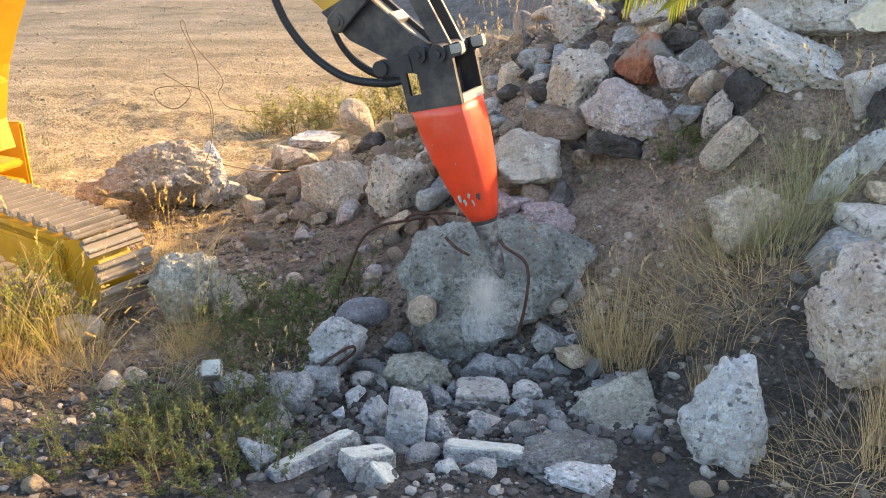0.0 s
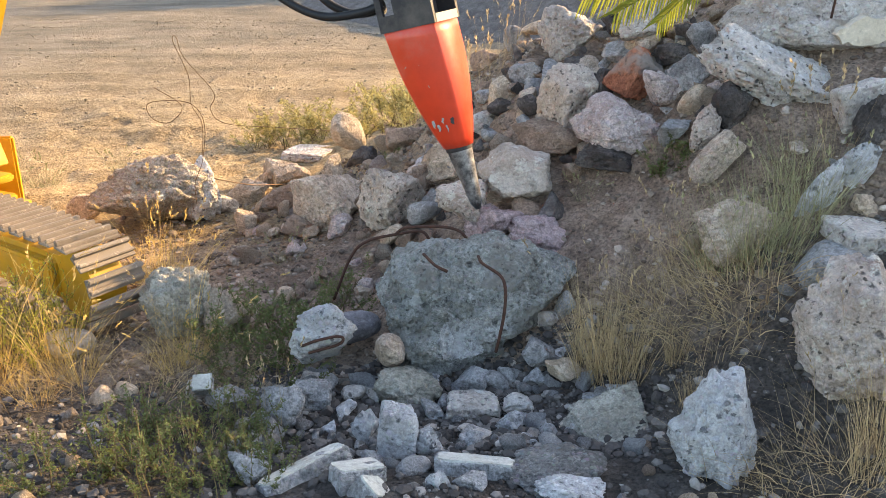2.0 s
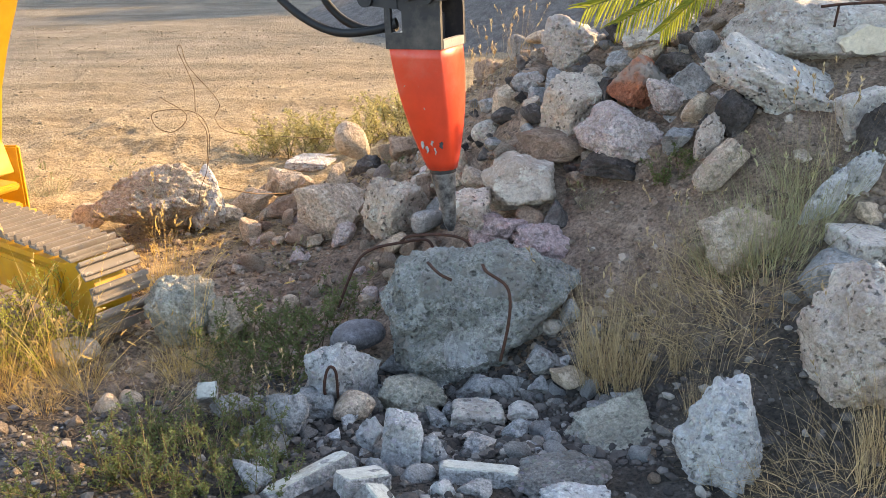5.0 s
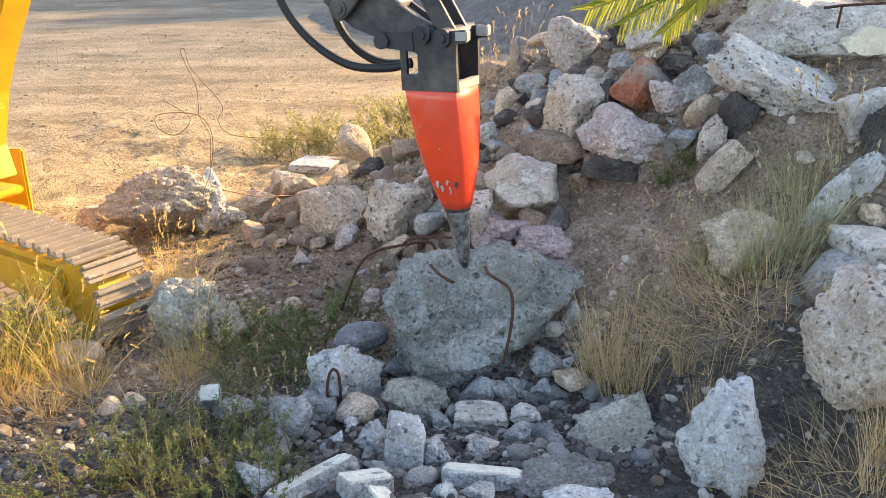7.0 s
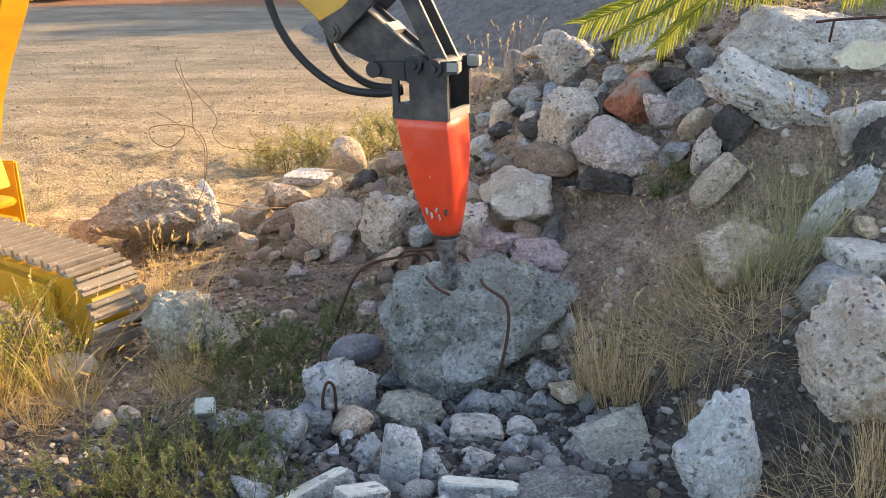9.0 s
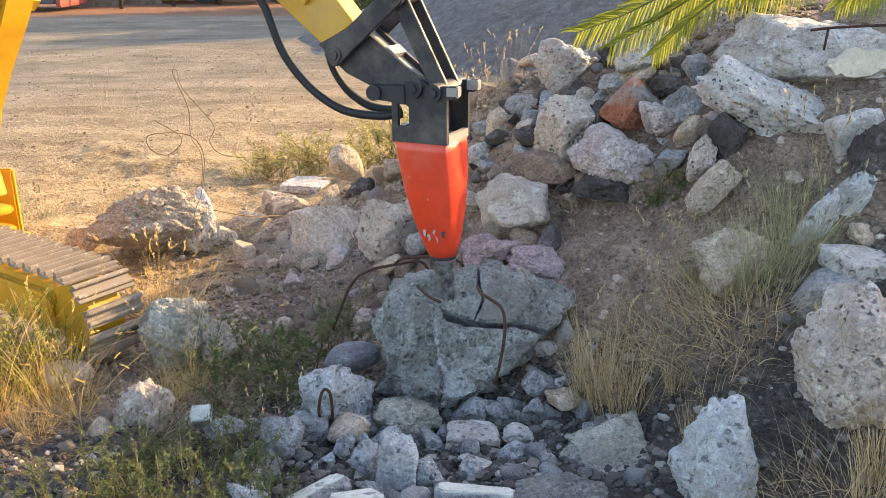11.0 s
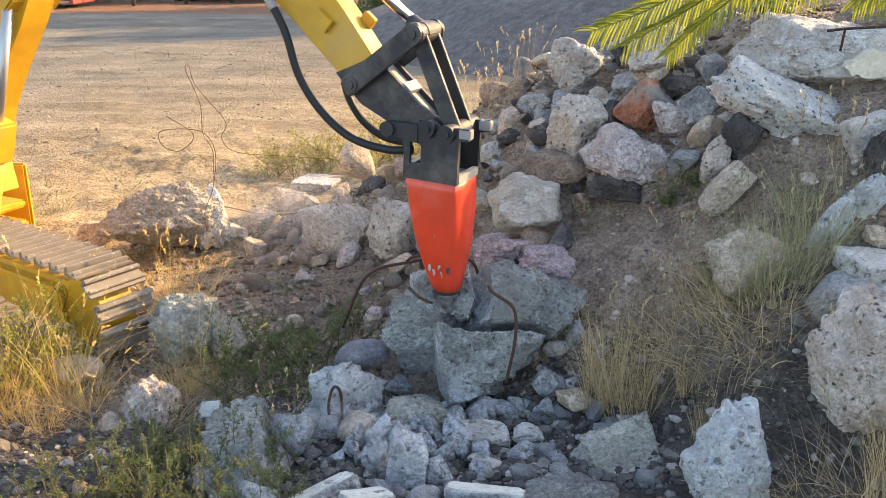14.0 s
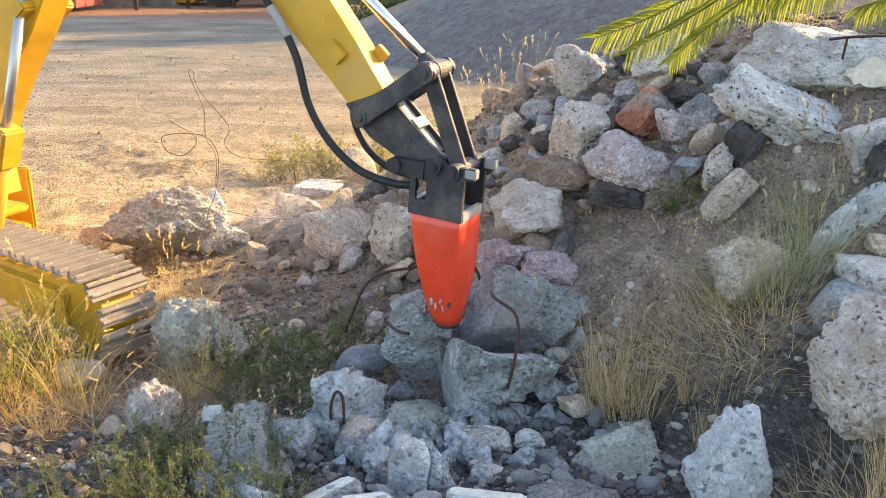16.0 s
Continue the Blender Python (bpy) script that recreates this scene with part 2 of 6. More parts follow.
def cyl(bm, a, b, r0, r1=None, seg=20):
    a, b = Vector(a), Vector(b)
    d = b - a
    m = Matrix.Translation((a + b) / 2) @ d.to_track_quat("Z", "Y").to_matrix().to_4x4()
    bmesh.ops.create_cone(bm, cap_ends=True, segments=seg, radius1=r0, radius2=r0 if r1 is None else r1, depth=d.length, matrix=m)
    return bm


def plate(bm, outline, y0, y1):
    """A flat plate: an outline in x and z, from depth y0 to y1."""
    lo = [bm.verts.new((x, y0, z)) for x, z in outline]
    hi = [bm.verts.new((x, y1, z)) for x, z in outline]
    bm.faces.new(lo)
    bm.faces.new(hi[::-1])
    for k in range(len(lo)):
        j = (k + 1) % len(lo)
        bm.faces.new((lo[j], lo[k], hi[k], hi[j]))
    bmesh.ops.recalc_face_normals(bm, faces=bm.faces[:])
    return bm


def smooth_path(points, n=12):
    """Catmull-Rom through the points."""
    p = [Vector(q) for q in points]
    p = [2 * p[0] - p[1]] + p + [2 * p[-1] - p[-2]]
    out = []
    for k in range(1, len(p) - 2):
        for j in range(n):
            t = j / n
            out.append(0.5 * (2 * p[k] + (p[k + 1] - p[k - 1]) * t + (2 * p[k - 1] - 5 * p[k] + 4 * p[k + 1] - p[k + 2]) * t * t + (3 * p[k] - p[k - 1] - 3 * p[k + 1] + p[k + 2]) * t ** 3))
    out.append(p[-2])
    return out


def tube(bm, path, radius, seg=8, ribs=0.0):
    """A tube along a path; radius a number or one per point; ribs: every other ring is that much wider."""
    rings, up = [], Vector((0.13, 0.31, 0.94))
    for k, c in enumerate(path):
        d = (path[min(k + 1, len(path) - 1)] - path[max(k - 1, 0)]).normalized()
        u = d.cross(up).normalized()
        v = d.cross(u)
        r = radius if isinstance(radius, (int, float)) else radius[k]
        r += ribs * (k % 2)
        rings.append([bm.verts.new(c + r * (math.cos(a) * u + math.sin(a) * v)) for a in [2 * math.pi * j / seg for j in range(seg)]])
    for r0, r1 in zip(rings, rings[1:]):
        for j in range(seg):
            bm.faces.new((r0[j], r0[(j + 1) % seg], r1[(j + 1) % seg], r1[j]))
    bm.faces.new(rings[0][::-1])
    bm.faces.new(rings[-1])
    return bm


# ---- ground ----
def height(x, y):
    """Height of the ground: the rubble bank, the yard behind it and the hollow in front of the excavator."""
    x, y = np.asarray(x, float), np.asarray(y, float)
    # past x 2.5 the crest is raised out of view to shade the foreground
    crest = np.interp(x, [-1.6, -0.9, -0.2, 0.5, 1.2, 2.5, 4.5, 9], [0.0, 0.13, 0.52, 1.10, 1.27, 1.55, 2.7, 3.2])
    foot = np.interp(x, [-1.6, -0.8, 0, 1, 2, 3], [4.2, 3.6, 2.9, 2.0, 1.4, 1.0])
    top = np.interp(x, [-1.6, 0, 1, 3], [5.4, 5.3, 5.0, 4.6])
    k = np.clip((y - foot) / (top - foot), 0, 1)
    g = np.where(y <= top, 0.35 * k + 0.65 * k * k * (3 - 2 * k), 1 - sm(0, 2.6, y - top))
    low = np.maximum(sm(1.6, 2.9, y) * (1 - sm(0.6, 1.6, x)), sm(5.0, 6.2, y))
    return crest * g * (1 - 0.9 * sm(9, 14, x)) - 0.2 * low


def surface(x, y):
    """The ground with its lumps and ruts."""
    x, y = np.atleast_1d(np.asarray(x, float)), np.atleast_1d(np.asarray(y, float))
    flat = np.stack([x, y, np.zeros_like(x)], 1)
    near = 1 - sm(6, 14, np.hypot(x, y - 3))
    bank = np.clip(height(x, y) + 0.2, 0, 1) * 0.06 + 0.02
    z = height(x, y) + near * (bank * fbm(flat * 2.2, 5) + 0.012 * fbm(flat * 9, 9, 3)) + (1 - near) * 0.05 * value_noise(flat * 0.35, 3)
    return z + 0.034 * sm(4.5, 6, y) * (1 - sm(14, 30, y)) * (value_noise(np.stack([x * 0.7, y * 3.0, 0 * x], 1), 21) + 0.6 * value_noise(flat * 4.0, 22) + 1.7 * (1 - sm(7.5, 10.5, y)) * np.clip(0.4 + value_noise(flat * 0.9, 29), 0, 1) * np.abs(fbm(np.stack([x * 2.6, y * 4.5, 0 * x], 1), 23, 3)))


def spaced(lo, a, b, hi, step, grow):
    inner = list(np.arange(a, b + step / 2, step))
    right, s = [], step
    while (right or inner)[-1] < hi:
        s *= grow
        right.append((right or inner)[-1] + s)
    left, s = [], step
    while (left or inner[:1])[-1] > lo:
        s *= grow
        left.append((left or inner[:1])[-1] - s)
    return np.array(left[::-1] + inner + right)


def ground_material():
    m, nt, b = material("dusty_gravel_ground", 0.95)
    co = coords(nt, False)
    sep = nt.nodes.new("ShaderNodeSeparateXYZ")
    nt.links.new(co, sep.inputs[0])
    big = tex_noise(nt, co, 0.9, 8, 0.65)
    mid = tex_noise(nt, co, 7.0, 8, 0.7)
    fine = tex_noise(nt, co, 60.0, 6, 0.7)
    earth = ramp(nt, mid, [(0.3, (0.15, 0.105, 0.078)), (0.5, (0.30, 0.222, 0.168)), (0.72, (0.46, 0.36, 0.285))])
    # gravelly soil at the foot, its dark tone deepened for the foreground shade
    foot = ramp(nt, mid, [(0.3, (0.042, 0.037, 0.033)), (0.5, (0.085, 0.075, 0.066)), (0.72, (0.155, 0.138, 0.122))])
    yard = ramp(nt, mid, [(0.3, (0.19, 0.132, 0.068)), (0.5, (0.36, 0.272, 0.155)), (0.72, (0.51, 0.41, 0.26))])
    far = ramp(nt, big, [(0.3, (0.135, 0.118, 0.09)), (0.55, (0.21, 0.184, 0.142)), (0.75, (0.275, 0.243, 0.19))])
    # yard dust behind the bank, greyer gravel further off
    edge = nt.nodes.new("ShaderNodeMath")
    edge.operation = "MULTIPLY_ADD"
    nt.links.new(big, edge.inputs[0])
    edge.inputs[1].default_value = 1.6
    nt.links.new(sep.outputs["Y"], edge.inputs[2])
    diag = nt.nodes.new("ShaderNodeMath")
    diag.operation = "MULTIPLY_ADD"
    nt.links.new(sep.outputs["X"], diag.inputs[0])
    diag.inputs[1].default_value = -0.55
    nt.links.new(edge.outputs[0], diag.inputs[2])
    scaled = nt.nodes.new("ShaderNodeMath")
    scaled.operation = "DIVIDE"
    nt.links.new(diag.outputs[0], scaled.inputs[0])
    scaled.inputs[1].default_value = 20.0
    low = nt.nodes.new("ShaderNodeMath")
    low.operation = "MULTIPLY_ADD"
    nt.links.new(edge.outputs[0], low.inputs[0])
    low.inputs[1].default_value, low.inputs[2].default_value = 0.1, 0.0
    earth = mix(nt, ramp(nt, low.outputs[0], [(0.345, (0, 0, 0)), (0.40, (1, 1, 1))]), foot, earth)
    col = mix(nt, ramp(nt, scaled.outputs[0], [(0.275, (0, 0, 0)), (0.325, (1, 1, 1))]), earth, yard)
    col = mix(nt, ramp(nt, scaled.outputs[0], [(0.40, (0, 0, 0)), (0.85, (1, 1, 1))]), col, far)
    # wheel-packed streaks with the ruts' shadow bands painted in, and reddish soil along the yard's far edge
    stretch = nt.nodes.new("ShaderNodeMapping")
    stretch.inputs["Scale"].default_value = (0.35, 1.6, 1.0)
    nt.links.new(co, stretch.inputs[0])
    rut_shade = ramp(nt, tex_noise(nt, stretch.outputs[0], 1.3, 7, 0.65), [(0.36, (0.66, 0.63, 0.60)), (0.52, (1, 1, 1)), (0.66, (1.16, 1.14, 1.1))])
    col = mix(nt, 0.8, col, rut_shade, "MULTIPLY")
    red = nt.nodes.new("ShaderNodeMath")
    red.operation = "DIVIDE"
    nt.links.new(edge.outputs[0], red.inputs[0])
    red.inputs[1].default_value = 60.0
    col = mix(nt, ramp(nt, red.outputs[0], [(0.44, (0, 0, 0)), (0.47, (1, 1, 1))]), col, (0.20, 0.105, 0.06))
    grain = ramp(nt, fine, [(0.34, (0.35, 0.35, 0.35)), (0.5, (1, 1, 1)), (0.68, (1.6, 1.57, 1.52))])
    col = mix(nt, 0.85, col, grain, "MULTIPLY")
    peb = nt.nodes.new("ShaderNodeTexVoronoi")
    peb.inputs["Scale"].default_value = 26.0
    nt.links.new(co, peb.inputs["Vector"])
    pm = ramp(nt, peb.outputs["Distance"], [(0.25, (0.5, 0.5, 0.5)), (0.4, (0, 0, 0))])
    col = mix(nt, pm, col, mix(nt, 0.8, col, ramp(nt, tex_noise(nt, co, 26, 1, 0.5), [(0.3, (0.5, 0.5, 0.52)), (0.7, (1.7, 1.65, 1.6))]), "MULTIPLY"))
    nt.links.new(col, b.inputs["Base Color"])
    bump(nt, b, mix(nt, 0.2, mix(nt, 0.5, fine, mid), peb.outputs["Distance"], "SUBTRACT"), 1.0, 0.06)
    return m


GROUND = ground_material()


def build_ground():
    xs, ys = spaced(-700, -3.4, 3.2, 700, 0.035, 1.09), spaced(-300, 1.2, 8.0, 900, 0.035, 1.09)
    gx, gy = np.meshgrid(xs, ys)
    x, y = gx.ravel(), gy.ravel()
    z = surface(x, y)
    n = len(xs)
    faces = [(j * n + i, j * n + i + 1, (j + 1) * n + i + 1, (j + 1) * n + i) for j in range(len(ys) - 1) for i in range(n - 1)]
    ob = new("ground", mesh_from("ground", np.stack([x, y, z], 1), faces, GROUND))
    tagged(ob, "dusty gravel yard and dark earth rubble slope", "ground", kind="structure")


build_ground()


# ---- rocks ----
FACES = {  # broken faces of the stones that have a marked shape: outward normal and distance
    "cube": ((-0.75, -0.65, -0.05, 0.66), (0.5, -0.86, 0.0, 0.66), (0.12, -0.3, 1, 0.68), (0, 0.1, -1, 0.72), (-0.9, 0.4, 0.2, 0.72), (0.95, 0.3, -0.15, 0.7), (0, 1, 0, 0.7), (-0.3, -0.4, 0.8, 0.84)),
    "shoulder": ((-0.85, -0.2, 0.5, 0.66), (0.92, -0.2, 0.33, 0.56), (0.05, -0.3, 1, 0.86), (-0.2, -1, 0.35, 0.55), (0.62, -0.8, 0.15, 0.58), (-1, -0.1, -0.15, 0.74), (0.2, 0, -1, 0.8), (0, 1, 0.1, 0.7), (-0.6, -0.75, -0.1, 0.64)),
    "leaning": ((-0.72, -0.25, 0.68, 0.68), (-1, -0.25, -0.38, 0.62), (0.15, -0.2, 1, 0.9), (-0.12, -1, 0.2, 0.56), (-0.25, -0.8, -0.55, 0.7), (1, -0.2, 0.3, 0.72), (0.5, 0, -1, 0.88), (0, 1, 0, 0.7), (0.55, -0.8, 0.3, 0.62)),
    "wedge": ((-0.1, -0.8, 1, 0.34), (-0.1, -1, -0.12, 0.66), (1, -0.25, -0.25, 0.74), (-0.9, -0.3, 0.35, 0.86), (0, 0, -1, 0.6), (0, 1, 0, 0.7), (0.6, -0.8, 0.1, 0.78)),
    "split": ((0.05, -1, 0.3, 0.46), (-0.75, -0.2, 0.66, 0.68), (0.35, -0.1, 0.93, 0.66), (0.95, -0.2, 0.05, 0.68), (-1, -0.2, -0.15, 0.74), (0.25, -0.5, -0.85, 0.66), (-0.5, -0.5, -0.7, 0.72), (0, 1, 0, 0.7)),
    "beam": ((0, -0.45, 1, 0.5), (-0.05, -1, -0.35, 0.56), (-1, -0.3, 0.1, 0.8), (1, -0.15, 0, 0.85), (0, 0.1, -1, 0.62), (0, 1, 0.1, 0.62), (-0.7, -0.3, -0.65, 0.78), (-0.7, -0.5, 0.6, 0.86)),
    "tablet": ((0.0, -1, 0.22, 0.5), (0.05, -0.25, 1, 0.6), (-0.9, -0.4, 0.35, 0.8), (1, 0, 0.1, 0.8), (0, -0.4, -1, 0.6), (0, 1, 0, 0.6), (-0.5, -0.8, -0.3, 0.72)),
}


def round_spots(d, count, seed, least, most):
    """Round spots strewn over all directions: 1 in the middle of one, 0 outside."""
    rng = np.random.default_rng(seed)
    c = rng.normal(0, 1, (count, 3))
    c /= np.linalg.norm(c, axis=1)[:, None]
    rad = least * (most / least) ** rng.random(count)
    gap = np.sqrt(np.clip(2 - 2 * d @ c.T, 0, None)) / rad
    return np.clip(1 - gap * gap, 0, 1).max(1)


def rock_radius(d, style, seed):
    """Radius of a stone in each direction d: flat broken faces, blended by style, and roughness."""
    rng = np.random.default_rng(seed)
    if style in FACES:
        face = np.array(FACES[style], float)
        n, h = face[:, :3] + rng.normal(0, 0.04, (len(face), 3)), face[:, 3]
        power, amp = 20, 0.075 if style in ("cube", "split", "wedge", "tablet") else 0.12
    elif style in ("slab", "block"):
        n = np.array([(1, 0, 0), (-1, 0, 0), (0, 1, 0), (0, -1, 0), (0, 0, 1), (0, 0, -1)], float) + rng.normal(0, 0.10, (6, 3))
        extra = rng.normal(0, 1, (5, 3))
        n = np.concatenate([n, extra])
        h = np.concatenate([np.full(6, 0.72), rng.uniform(0.88, 1.1, 5)])
        power, amp = 16, 0.06
    else:
        count = 14 if style == "angular" else 16
        n = rng.normal(0, 1, (count, 3))
        h = rng.uniform(0.62, 1.0, count) if style == "angular" else rng.uniform(0.78, 1.0, count)
        power, amp = {"angular": (26, 0.065), "rough": (13, 0.13), "cobble": (4, 0.025), "boulder": (5, 0.09), "studded": (9, 0.11)}[style]
    n /= np.linalg.norm(n, axis=1)[:, None]
    q = np.clip(d @ n.T / h, 0, None) ** power
    r = (q.sum(1) + 0.45 ** power) ** (-1 / power)
    r *= 1 + amp * fbm(d * 2.3, seed, 3)
    if style != "cobble":
        r *= 1 + amp * 0.45 * fbm(d * 8.0, seed + 5, 3)
        r -= amp * 0.9 * np.clip(value_noise(d * 7.0, seed + 9) - 0.3, 0, 1)
        r += amp * 0.22 * fbm(d * 22.0, seed + 13, 2)
        r += amp * 0.55 * (0.5 - np.abs(value_noise(d * 4.5, seed + 21)))
    if style in ("rough", "shoulder", "leaning", "beam", "boulder"):
        r -= 0.035 * np.sqrt(round_spots(d, 90, seed + 31, 0.03, 0.13))
    if style in ("studded", "boulder"):
        r += (0.075 if style == "studded" else 0.022) * np.sqrt(round_spots(d, 190, seed + 33, 0.05, 0.15))
    return r


STONE_TAGS = {"boulder": "boulder", "cobble": "cobble", "rubble_rock": "rock", "rubble_block": "concrete block", "rubble_slab": "stone slab", "brick_rubble": "masonry lump", "stone_shard": "stone shard", "concrete_chip": "concrete chip", "concrete_slab": "concrete slab"}


def rock(name, label, loc, size, rz, tilt, seed, mat, style, group="rubble rocks", level=0):
    v, f = ico(level or (6 if max(size) > 0.16 else 5))
    p = v * rock_radius(v, style, seed)[:, None]
    lo, hi = p.min(0), p.max(0)
    p = ((p - (lo + hi) / 2) / ((hi - lo) / 2)) * np.array(size)
    ob = new(name, mesh_from(name, p, f, mat))
    ob.matrix_world = pose(*loc, 0, tilt, rz)
    return tagged(ob, label, STONE_TAGS.get(name, "rock"), group)


rock("boulder", "pale grey pitted concrete boulder on the rubble pile", (0.785, 4.917, 1.055), (0.195, 0.16, 0.185), 0, 0, 11, PALE, "boulder")
rock("cobble", "rounded grey river cobble on the rubble pile", (0.518, 5.308, 0.961), (0.110, 0.088, 0.118), 0, 0, 12, GREY, "cobble")
rock("cobble", "rounded tan cobble on the rubble pile", (0.610, 5.273, 1.059), (0.094, 0.075, 0.046), 0, 0, 13, TAN, "cobble")
rock("boulder", "pale weathered boulder dappled under a palm frond", (1.238, 4.565, 1.195), (0.252, 0.202, 0.142), 0, 0, 14, PALE, "rough")
rock("cobble", "smooth tan cobble on the rubble pile", (1.118, 4.503, 1.063), (0.119, 0.095, 0.066), 0, 0, 15, TAN, "cobble")
rock("rubble_rock", "grey angular stone on the rubble pile", (1.388, 4.216, 1.124), (0.095, 0.076, 0.099), 0, 0, 16, GREY, "angular")
rock("rubble_rock", "dark grey angular stone on the rubble pile", (1.284, 4.046, 0.990), (0.129, 0.103, 0.095), 0, 0, 17, GREY, "angular")
rock("brick_rubble", "broken red brick masonry lump with mortar", (1.045, 4.20, 0.955), (0.13, 0.10, 0.135), 0, 28, 18, BRICKRED, "cube")
rock("rubble_rock", "pinkish grey rough stone on the rubble pile", (1.163, 4.031, 0.908), (0.122, 0.097, 0.099), 0, 0, 19, PINK, "rough")
rock("cobble", "smooth brown cobble on the rubble pile", (1.268, 3.851, 0.877), (0.077, 0.061, 0.086), 0, 0, 20, TAN, "cobble")
rock("rubble_block", "squarish tan stone block on the rubble pile", (0.711, 4.291, 0.793), (0.171, 0.160, 0.182), 0, 4, 21, PALETAN, "cube")
rock("rubble_rock", "tan angular stone on the rubble pile", (0.395, 4.680, 0.738), (0.105, 0.084, 0.120), 0, 0, 22, TAN, "angular")
rock("rubble_rock", "grey angular stone on the rubble pile", (0.503, 4.742, 0.840), (0.096, 0.077, 0.093), 0, 0, 23, GREY, "angular")
rock("boulder", "purplish grey rough boulder on the rubble pile", (0.916, 3.943, 0.727), (0.223, 0.179, 0.155), 0, 0, 24, PINK, "rough")
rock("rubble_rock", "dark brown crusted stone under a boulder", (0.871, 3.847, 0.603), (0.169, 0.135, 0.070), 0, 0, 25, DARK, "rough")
rock("rubble_rock", "long dark brown stone wedged in the pile", (0.587, 4.164, 0.619), (0.189, 0.151, 0.085), 0, 0, 26, BROWN, "angular")
rock("rubble_rock", "small tan stone wedged in the pile", (0.499, 4.415, 0.681), (0.065, 0.052, 0.048), 0, 0, 27, TAN, "angular")
rock("rubble_rock", "tall pinkish white rough stone standing upright", (1.275, 3.616, 0.785), (0.07, 0.055, 0.13), 0, 8, 28, PINKWHITE, "rough")
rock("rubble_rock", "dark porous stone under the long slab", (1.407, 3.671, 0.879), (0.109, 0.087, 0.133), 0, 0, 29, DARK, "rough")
rock("rubble_slab", "leaning grey tan slab fragment on the slope", (1.285, 3.447, 0.695), (0.068, 0.05, 0.142), 0, 36, 30, GREYTAN, "slab")
rock("rubble_block", "white broken stone block with a bright split face", (0.41, 3.865, 0.475), (0.20, 0.130, 0.165), 0, 0, 31, WHITE, "split")
rock("rubble_rock", "grey tan stone on the rubble pile", (0.035, 4.516, 0.388), (0.150, 0.120, 0.135), 0, 0, 32, TAN, "rough")
rock("rubble_rock", "brown stone in the rubble bank", (-0.214, 5.221, 0.342), (0.152, 0.121, 0.085), 0, 0, 33, BROWN, "angular")
rock("cobble", "egg shaped tan cobble standing on the bank", (-0.654, 5.606, 0.295), (0.126, 0.101, 0.140), 0, 0, 34, TAN, "cobble")
rock("rubble_rock", "dark conglomerate lump on the bank", (-0.530, 5.320, 0.179), (0.121, 0.097, 0.089), 0, 0, 35, DARK, "rough")
rock("rubble_slab", "flat pale slab lying at the yard edge", (-1.112, 6.619, -0.132), (0.206, 0.165, 0.041), -15, 0, 36, PALE, "slab")
rock("rubble_rock", "tan stone at the yard edge", (-1.189, 5.881, -0.085), (0.178, 0.143, 0.096), 0, 0, 37, TAN, "angular")
rock("rubble_rock", "small tan stone at the yard edge", (-1.024, 5.789, -0.071), (0.068, 0.055, 0.060), 0, 0, 38, TAN, "angular")
rock("rubble_rock", "sunlit tan stone at the yard edge", (-1.353, 5.444, -0.104), (0.173, 0.138, 0.103), 0, 0, 39, TAN, "angular")
rock("rubble_rock", "sunlit tan stone on the rubble bank", (-1.233, 4.801, -0.110), (0.074, 0.059, 0.100), 0, 0, 40, TAN, "angular")
rock("rubble_rock", "brown grey stone in the rubble bank", (-1.028, 5.210, -0.050), (0.196, 0.157, 0.099), 0, 0, 41, BROWN, "angular")
rock("boulder", "large tan conglomerate boulder lit by the low sun", (-1.90, 5.103, 0.0), (0.40, 0.34, 0.27), 0, 0, 42, CONGLOM, "studded")
# pale stone added as the bright sunlit right end of the conglomerate boulder
rock("rubble_rock", "white stone standing in for the boulder's sunlit right end", (-1.60, 5.10, 0.02), (0.15, 0.15, 0.21), 0, 0, 43, PALEPIT, "rough")
rock("rubble_rock", "tan stone beside a conglomerate boulder", (-2.458, 5.275, -0.156), (0.131, 0.105, 0.092), 0, 0, 44, TAN, "angular")
rock("rubble_rock", "leaning grey brown stone in the rubble bank", (-0.711, 4.676, 0.072), (0.221, 0.177, 0.235), 0, -30, 45, GREYTAN, "angular")
rock("rubble_rock", "grey brown stone in the rubble bank", (-0.556, 4.812, 0.100), (0.083, 0.066, 0.096), 0, 0, 46, GREYTAN, "angular")
rock("boulder", "grey pitted boulder in the rubble bank", (-0.274, 4.338, 0.184), (0.205, 0.164, 0.226), 0, -15, 47, PALETAN, "rough")
rock("rubble_rock", "dark brown upright stone in the bank", (-0.098, 4.479, 0.268), (0.060, 0.048, 0.114), 0, 0, 48, BROWN, "angular")
rock("cobble", "grey cobble in the rubble bank", (-0.075, 4.207, 0.170), (0.099, 0.079, 0.076), 0, 0, 49, GREY, "cobble")
rock("stone_shard", "white stone shard on the rubble bank", (-0.121, 4.680, 0.279), (0.073, 0.058, 0.040), 0, -25, 50, WHITE, "slab")
rock("rubble_rock", "pinkish purple stone behind the broken boulder", (0.30, 3.70, 0.285), (0.17, 0.12, 0.105), 0, 0, 51, PURPLE, "rough")
rock("rubble_rock", "purplish crusted stone behind the broken boulder", (0.52, 3.60, 0.26), (0.17, 0.12, 0.10), 0, 0, 52, PURPLE, "rough")
rock("cobble", "dark round stone on the slope", (0.470, 3.747, 0.328), (0.089, 0.072, 0.072), 0, 0, 53, BROWN, "cobble")
rock("rubble_rock", "brown angular stone in the rubble bank", (-0.431, 4.531, 0.103), (0.072, 0.057, 0.110), 0, 0, 54, BROWN, "angular")
